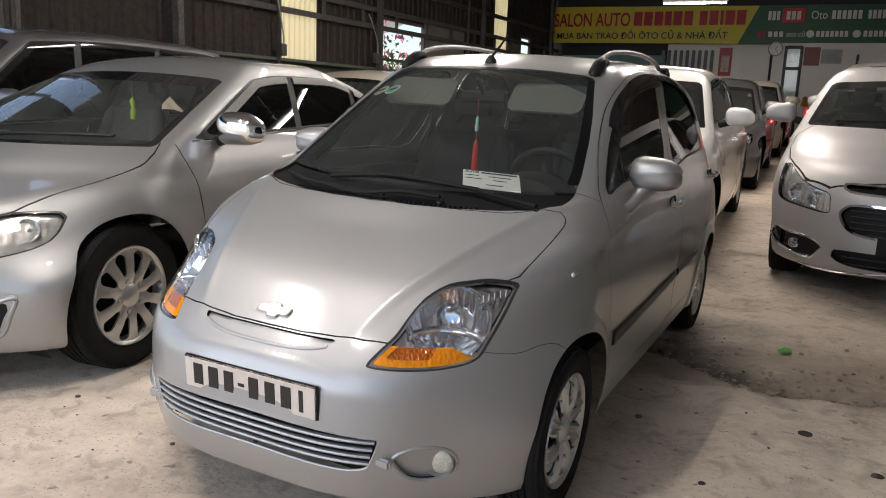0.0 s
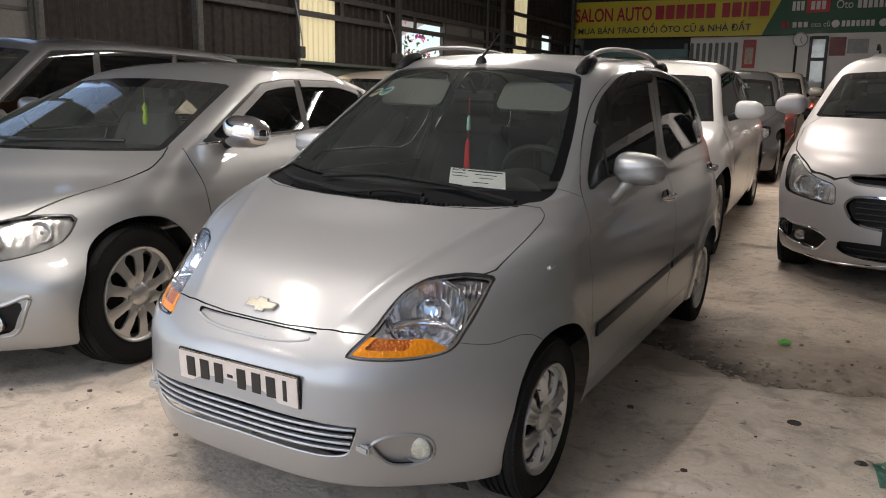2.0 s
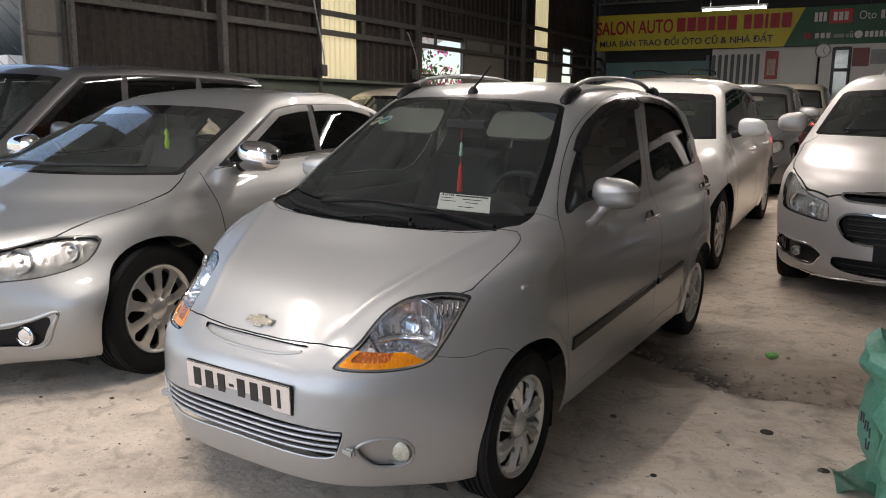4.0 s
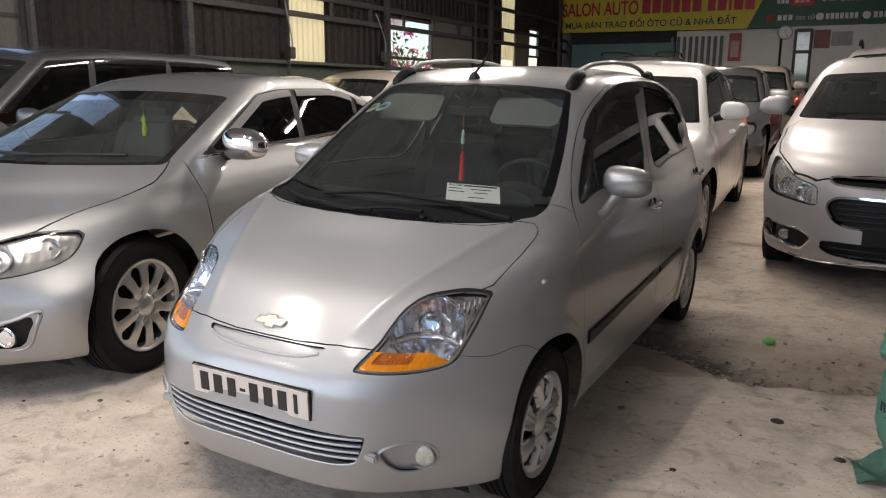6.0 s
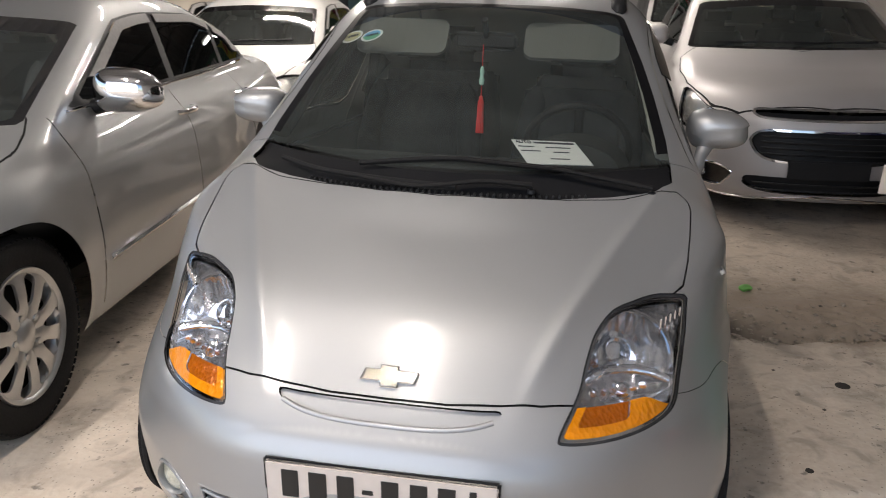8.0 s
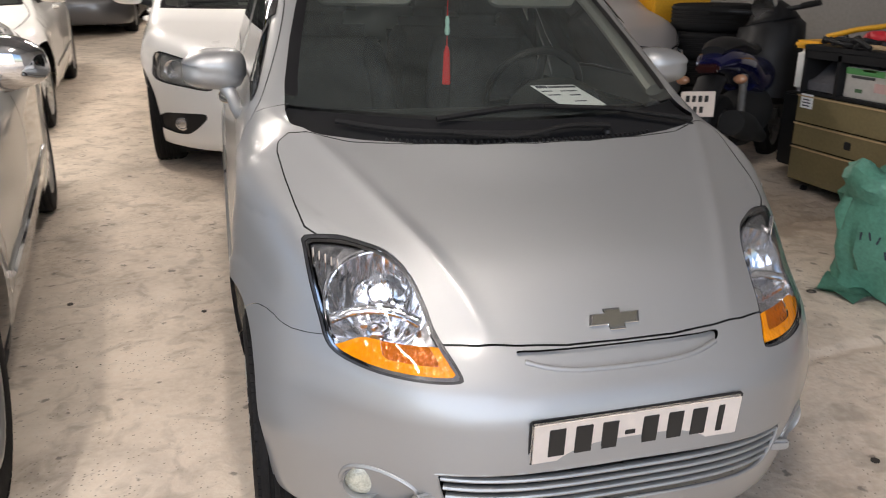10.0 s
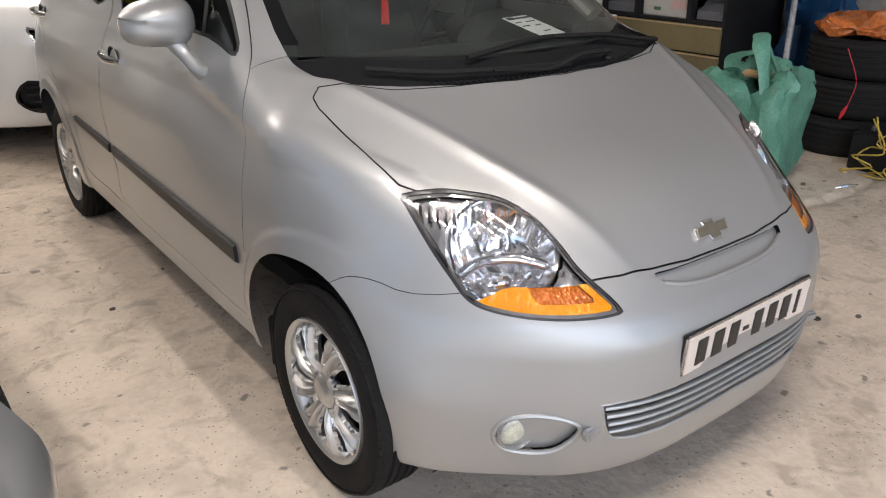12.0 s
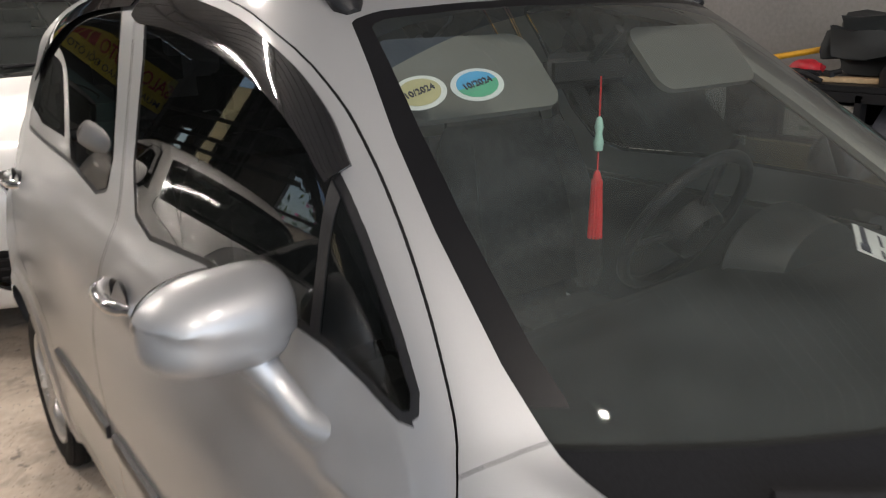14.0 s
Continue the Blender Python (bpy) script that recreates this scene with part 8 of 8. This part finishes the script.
def garden():
    """Sunlit shrubs with pink flowers, a shed roof and a fence outside the side wall."""
    rr = random.Random(2)
    for at, n in (((-9.0, 12.3, 0.0), 700), ((-9.4, 15.5, 0.0), 500), ((-9.3, 18.6, 0.0), 450)):
        t = tagged(new("shrub"), "flowering bougainvillea shrub outside the window", "shrub", "shrubs outside")
        t.matrix_world = pose(*at)
        bm = bmesh.new()
        for k in range(7):
            a = rr.uniform(0, 6.28)
            sweep(bm, spline([(0, 0, 0), (0.25 * math.cos(a), 0.25 * math.sin(a), 0.9), (0.8 * math.cos(a + 0.3), 1.0 * math.sin(a + 0.3), 2.0 + rr.uniform(0, 0.6))], 4), [0.035] * 5 + [0.02] * 4, 5)
        part("branches", bm, WOOD, t)
        for nm, mt, cnt, s_ in (("leaves", LEAF, n, 0.075), ("flowers", BLOSSOM, n // 4, 0.085)):
            bm = bmesh.new()
            for k in range(cnt):
                c = Vector((rr.gauss(0, 0.45), rr.gauss(0, 0.75), 1.9 + rr.gauss(0, 0.5)))
                if nm == "flowers":
                    c = Vector((round(c.x * 3) / 3 + rr.gauss(0, 0.06), round(c.y * 2) / 2 + rr.gauss(0, 0.08), round(c.z * 2.5) / 2.5 + rr.gauss(0, 0.06)))
                m = Matrix.Translation(c) @ Euler((rr.uniform(0, 6), rr.uniform(0, 6), rr.uniform(0, 6))).to_matrix().to_4x4()
                q = [bm.verts.new(m @ Vector(p)) for p in ((-s_, 0, 0), (0, -s_ * 0.5, s_ * 0.15), (s_, 0, 0), (0, s_ * 0.5, s_ * 0.15))]
                bm.faces.new(q)
            part(nm, bm, mt, t, "", False)
    t = tagged(new("shed"), "grey tin-roofed shed beyond the garden", "shed")
    bm = bmesh.new()
    box(bm, -17, 16, 1.2, 4, 16, 2.4)
    part("shed_wall", bm, PLASTER, t, "", False)
    bm = bmesh.new()
    box(bm, -16.6, 16, 3.0, 6, 17, 0.08, Matrix.Rotation(radians(-22), 4, "Y"))
    part("shed_roof", bm, mat("tin_roof", (0.42, 0.46, 0.48), 0.4, 0.5, var=0.2), t, "", False)
    t = tagged(new("garden_fence"), "wire fence outside the side wall", "fence")
    bm = bmesh.new()
    for k in range(30):
        for s in (-1, 1):
            y = 9.5 + 0.22 * k
            sweep(bm, [(-8.0, y, 0.2), (-8.0, y + s * 2.0, 2.25)], 0.010, 4)
    part("wires", bm, STEEL, t)


def wall_cables():
    for y, z0, z1 in ((8.05, 3.6, 2.0), (10.7, 2.7, 2.05)):
        t = tagged(new("wall_cable"), "grey cable hanging down to a socket box on the wall", "cable", "wall cables")
        bm = bmesh.new()
        sweep(bm, spline([(X0 + 0.22, y - 0.35, z0), (X0 + 0.24, y - 0.28, (z0 + z1) / 2 + 0.2), (X0 + 0.22, y - 0.05, z1 + 0.2), (X0 + 0.2, y, z1)], 6), 0.012, 6)
        c_ = part("cable", bm, GRILLE, t)
        bm = bmesh.new()
        box(bm, X0 + 0.17, y, z1 - 0.08, 0.08, 0.14, 0.18, bevel=0.01)
        part("socket_box", bm, STEEL, t)

# ---- all things in their places ----
spark()
charm()
dash_card()
stickers()


CAMRY = sedan(
    nose=[(0.08, 0.26), (0.16, 0.12), (0.25, 0.06), (0.4, 0.03), (0.52, 0.04), (0.62, 0.08), (0.70, 0.15), (0.9, 0.3)],
    ledge=[(0.40, 0.372), (0.54, 0.376), (0.66, 0.398), (0.748, 0.432), (0.735, 0.37), (0.69, 0.275), (0.62, 0.255)], bow=1.0, bow_p=2.2, corner=(0.5, 1.7, 0.45, 0.66), ws_y=1.06, ws_z=0.978, ws_s=0.40, ws_c=0.45, belt=0.97, gw=0.80, tumble=0.40,
    deck=[(0.05, 0.66), (0.2, 0.72), (0.6, 0.81), (1.0, 0.90), (1.3, 0.965), (1.7, 1.0), (3.9, 1.03), (4.5, 1.06), (4.8, 1.03)],
    roof=[(1.7, 1.34), (2.1, 1.40), (2.6, 1.445), (3.1, 1.44), (3.7, 1.34)], glass=DARKGLASS, cloth=CLOTH_LIGHT,
    mirror=(0.95, 1.70, 1.05), mirror_size=(0.135, 0.09, 0.085), mirror_paint=CHROME, handle_paint=CHROME, handles=(2.48, 3.42), handle_z=0.875, wheels=(0.965, 3.765), hub=0.332,
    wheel_spec=(0.332, 0.21, 0.215, (10, "single")), strips=((1.5, 3.3, 0.43, CHROME),), visors=True, guard=SMOKED, belt_chrome=(1.5, 3.9), lamp_end=0.75, bonnet=[(0, 0.10), (0.30, 0.13), (0.42, 0.25), (0.53, 0.42), (0.631, 0.583), (0.73, 0.901), (0.795, 1.15), (0.775, 1.25), (0.74, 1.34), (0, 1.04)],
    lamps=(("headlamp", [(0.745, 0.735), (0.63, 0.741), (0.537, 0.715), (0.42, 0.68), (0.36, 0.62), (0.42, 0.575), (0.60, 0.571), (0.69, 0.582), (0.765, 0.62), (0.768, 0.70)], REFLECTOR, 0.022, ((0.47, 0.635, 0.052), (0.585, 0.655, 0.056), (0.695, 0.675, 0.045))),
           ("fog_pocket", [(0.47, 0.36), (0.60, 0.366), (0.733, 0.415), (0.71, 0.34), (0.67, 0.274), (0.56, 0.282), (0.45, 0.28)], BLACK, 0, ((0.635, 0.325, 0.036),))))
camry = plain_car("saloon", "silver four-door saloon with chrome mirrors, parked beside the hatchback", CAMRY, on_floor(-2.10, -0.19, 7.3), SILVER_DEEP)
CRUZE = sedan(
    side=[(0.10, 0.78), (0.2, 0.85), (0.35, 0.88), (0.55, 0.895), (0.75, 0.89), (0.88, 0.865), (0.98, 0.83), (1.1, 0.78)],
    deck=[(0.05, 0.76), (0.2, 0.84), (0.6, 0.93), (1.0, 1.01), (1.3, 1.06), (1.7, 1.09), (3.9, 1.09), (4.4, 1.12), (4.6, 1.09)],
    nose=[(0.08, 0.25), (0.16, 0.08), (0.25, 0.03), (0.4, 0.02), (0.55, 0.03), (0.68, 0.05), (0.78, 0.10), (1.0, 0.3)],
    tail=[(0.1, 4.45), (0.3, 4.56), (0.6, 4.59), (0.9, 4.55), (1.15, 4.5)], ws_y=1.02, ws_z=1.06, ws_s=0.50, ws_c=0.42, belt=1.03, gw=0.81, tumble=0.42,
    roof=[(1.6, 1.42), (2.0, 1.49), (2.5, 1.515), (3.1, 1.49), (3.7, 1.39)], bl_y=4.2, bl_z=1.08, glass_end=4.0, wheels=(0.93, 3.615), hub=0.325, bow=0.75, bow_p=2.8,
    mirror=(0.96, 1.66, 1.12), handles=(2.35, 3.25), roofskin=2.5, lamp_end=0.63, fog_chrome=True, lip=[(0, 0.225), (0.143, 0.222), (0.30, 0.207), (0.423, 0.192), (0.56, 0.188), (0.66, 0.20)], bonnet=[(0, 0.115), (0.40, 0.145), (0.527, 0.188), (0.67, 0.32), (0.76, 0.50), (0.80, 0.62), (0.82, 0.90), (0.80, 1.12), (0.70, 1.20), (0, 0.98)],
    lamps=(("headlamp", [(0.80, 0.835), (0.70, 0.745), (0.61, 0.705), (0.522, 0.68), (0.512, 0.62), (0.518, 0.556), (0.65, 0.562), (0.82, 0.587), (0.845, 0.665), (0.835, 0.77)], REFLECTOR, 0.022, ((0.60, 0.625, 0.050), (0.72, 0.65, 0.058))),
           ("fog_pocket", [(0.84, 0.39), (0.72, 0.388), (0.615, 0.385), (0.535, 0.345), (0.56, 0.29), (0.61, 0.25), (0.75, 0.27), (0.85, 0.31)], GLOSS, 0, ((0.70, 0.325, 0.028),))),
    front=(("upper_grille", [(0, 0.755), (0.40, 0.755), (0.45, 0.735), (0.42, 0.70), (0.3, 0.69), (0, 0.685)], BLACK, 0.012),
           ("lower_grille", [(0, 0.635), (0.36, 0.635), (0.44, 0.60), (0.455, 0.55), (0.40, 0.47), (0.28, 0.435), (0, 0.43)], BLACK, 0.014, CHROME, 0.035),
           ("bumper_intake", [(0, 0.345), (0.40, 0.345), (0.48, 0.325), (0.44, 0.27), (0.3, 0.245), (0, 0.24)], BLACK, 0.006, TRIM, 0.04)),
    plate=(0.0, 0.005, 0.40, BLACK))
plain_car("saloon", "pale silver saloon with a black split grille and a sunroof", CRUZE, on_floor(1.86, 3.77, 0), SILVER_WARM)
FOCUS = sedan(
    deck=[(0.05, 0.74), (0.2, 0.82), (0.6, 0.92), (1.0, 1.0), (1.3, 1.04), (1.7, 1.06), (4.3, 1.1)], nose=CRUZE["nose"], bow=0.95, bow_p=2.6,
    tail=[(0.1, 4.2), (0.3, 4.3), (0.6, 4.34), (0.9, 4.3), (1.1, 4.25)], ws_y=0.95, ws_z=1.03, ws_s=0.55, belt=1.02, gw=0.80, tumble=0.36,
    roof=[(1.5, 1.42), (1.9, 1.49), (2.5, 1.525), (3.2, 1.49), (4.0, 1.40)], bl_y=4.2, bl_z=1.05, bl_s=1.5, glass_end=4.05, ray_b=3.7, wheels=(0.92, 3.56), hub=0.32,
    mirror=(0.97, 1.52, 1.10), handles=(2.25, 3.15), lamp_end=0.64, pillars=(2.45, 3.3),
    lamps=(("headlamp", [(0.785, 0.784), (0.682, 0.777), (0.58, 0.752), (0.47, 0.69), (0.44, 0.63), (0.474, 0.58), (0.609, 0.588), (0.803, 0.609), (0.812, 0.70)], REFLECTOR, 0.022, ((0.56, 0.655, 0.055), (0.69, 0.69, 0.055))),
           ("fog_pocket", [(0.785, 0.393), (0.66, 0.42), (0.505, 0.431), (0.535, 0.37), (0.63, 0.287), (0.75, 0.285), (0.82, 0.31)], BLACK, 0, ((0.664, 0.349, 0.034),))),
    front=(("lower_grille", [(0, 0.44), (0.25, 0.44), (0.36, 0.45), (0.42, 0.36), (0.36, 0.285), (0.25, 0.27), (0, 0.27)], BLACK, 0.012, TRIM, 0.04),
           ("upper_grille", [(0, 0.70), (0.22, 0.70), (0.30, 0.72), (0.27, 0.64), (0.2, 0.62), (0, 0.615)], BLACK, 0.010)))
plain_car("hatchback", "white five-door hatchback parked nose to tail behind the silver one", FOCUS, on_floor(-0.325, 3.86, 2), WHITE)
W2 = dict(CAMRY, mirror_paint=WHITE, handle_paint=WHITE, glass=TINTED)
plain_car("saloon", "white saloon parked behind the silver saloon", W2, on_floor(-2.90, 5.02, 5), WHITE)
MPV = sedan(
    deck=[(0.05, 0.84), (0.2, 0.92), (0.6, 0.99), (1.0, 1.05), (1.3, 1.10), (4.5, 1.1)], ws_y=0.95, ws_z=1.08, ws_s=0.62, belt=1.05, gw=0.83, tumble=0.24,
    roof=[(1.5, 1.58), (2.0, 1.65), (2.8, 1.68), (3.8, 1.66), (4.5, 1.60)], bl_y=4.62, bl_z=1.05, bl_s=3.5, glass_end=4.4, tail=[(0.1, 4.5), (0.3, 4.62), (0.6, 4.65), (1.1, 4.6)], ray_b=4.0,
    mirror=(1.0, 1.55, 1.13), pillars=(2.3, 3.2), cloth=mat("orange_leather", (0.30, 0.09, 0.03), 0.5, var=0.2), frame=0.04, guard=GLOSS, gplan=[(0.8, 1.0), (4.0, 1.0), (4.7, 0.93)],
    lamps=(("headlamp", [(0.78, 0.92), (0.62, 0.90), (0.50, 0.84), (0.52, 0.78), (0.70, 0.79), (0.78, 0.82)], REFLECTOR, 0.04),))
plain_car("people_carrier", "grey-silver people carrier with dark glass and tan seats", MPV, on_floor(-4.40, 0.22, 7), SILVER_COOL)
plain_car("saloon", "beige-silver saloon parked by the sheet wall", dict(CAMRY, mirror_paint=BEIGE, handle_paint=BEIGE, glass=DARKGLASS), on_floor(-5.15, 6.2, 3), BEIGE)
plain_car("saloon", "dark grey saloon parked behind the white hatchback", dict(CAMRY, mirror_paint=SILVER, handle_paint=GREY), on_floor(-0.42, 8.55, 2), GREY)
plain_car("saloon", "beige saloon at the end of the row", dict(CAMRY, mirror_paint=BEIGE, handle_paint=BEIGE), on_floor(-0.55, 13.7, 1), BEIGE)
SUV = dict(MPV, rails=(1.7, 4.2, 0.58, 1.70), cloth=CLOTH)
plain_car("off_roader", "grey off-roader with roof rails at the back of the hall", SUV, on_floor(-3.0, 13.4, 0), GREY)
plain_car("off_roader", "pale off-roader with black roof rails behind the silver saloon", SUV, on_floor(1.98, 8.75, 0), SILVER_WARM)
saloon_charm()
sack()
cabinet()
tyre_stack()
tyre_wrap()
fan()
clutter()
motorbike()
crate()
banner()
wall_things()
wall_cables()
garden()
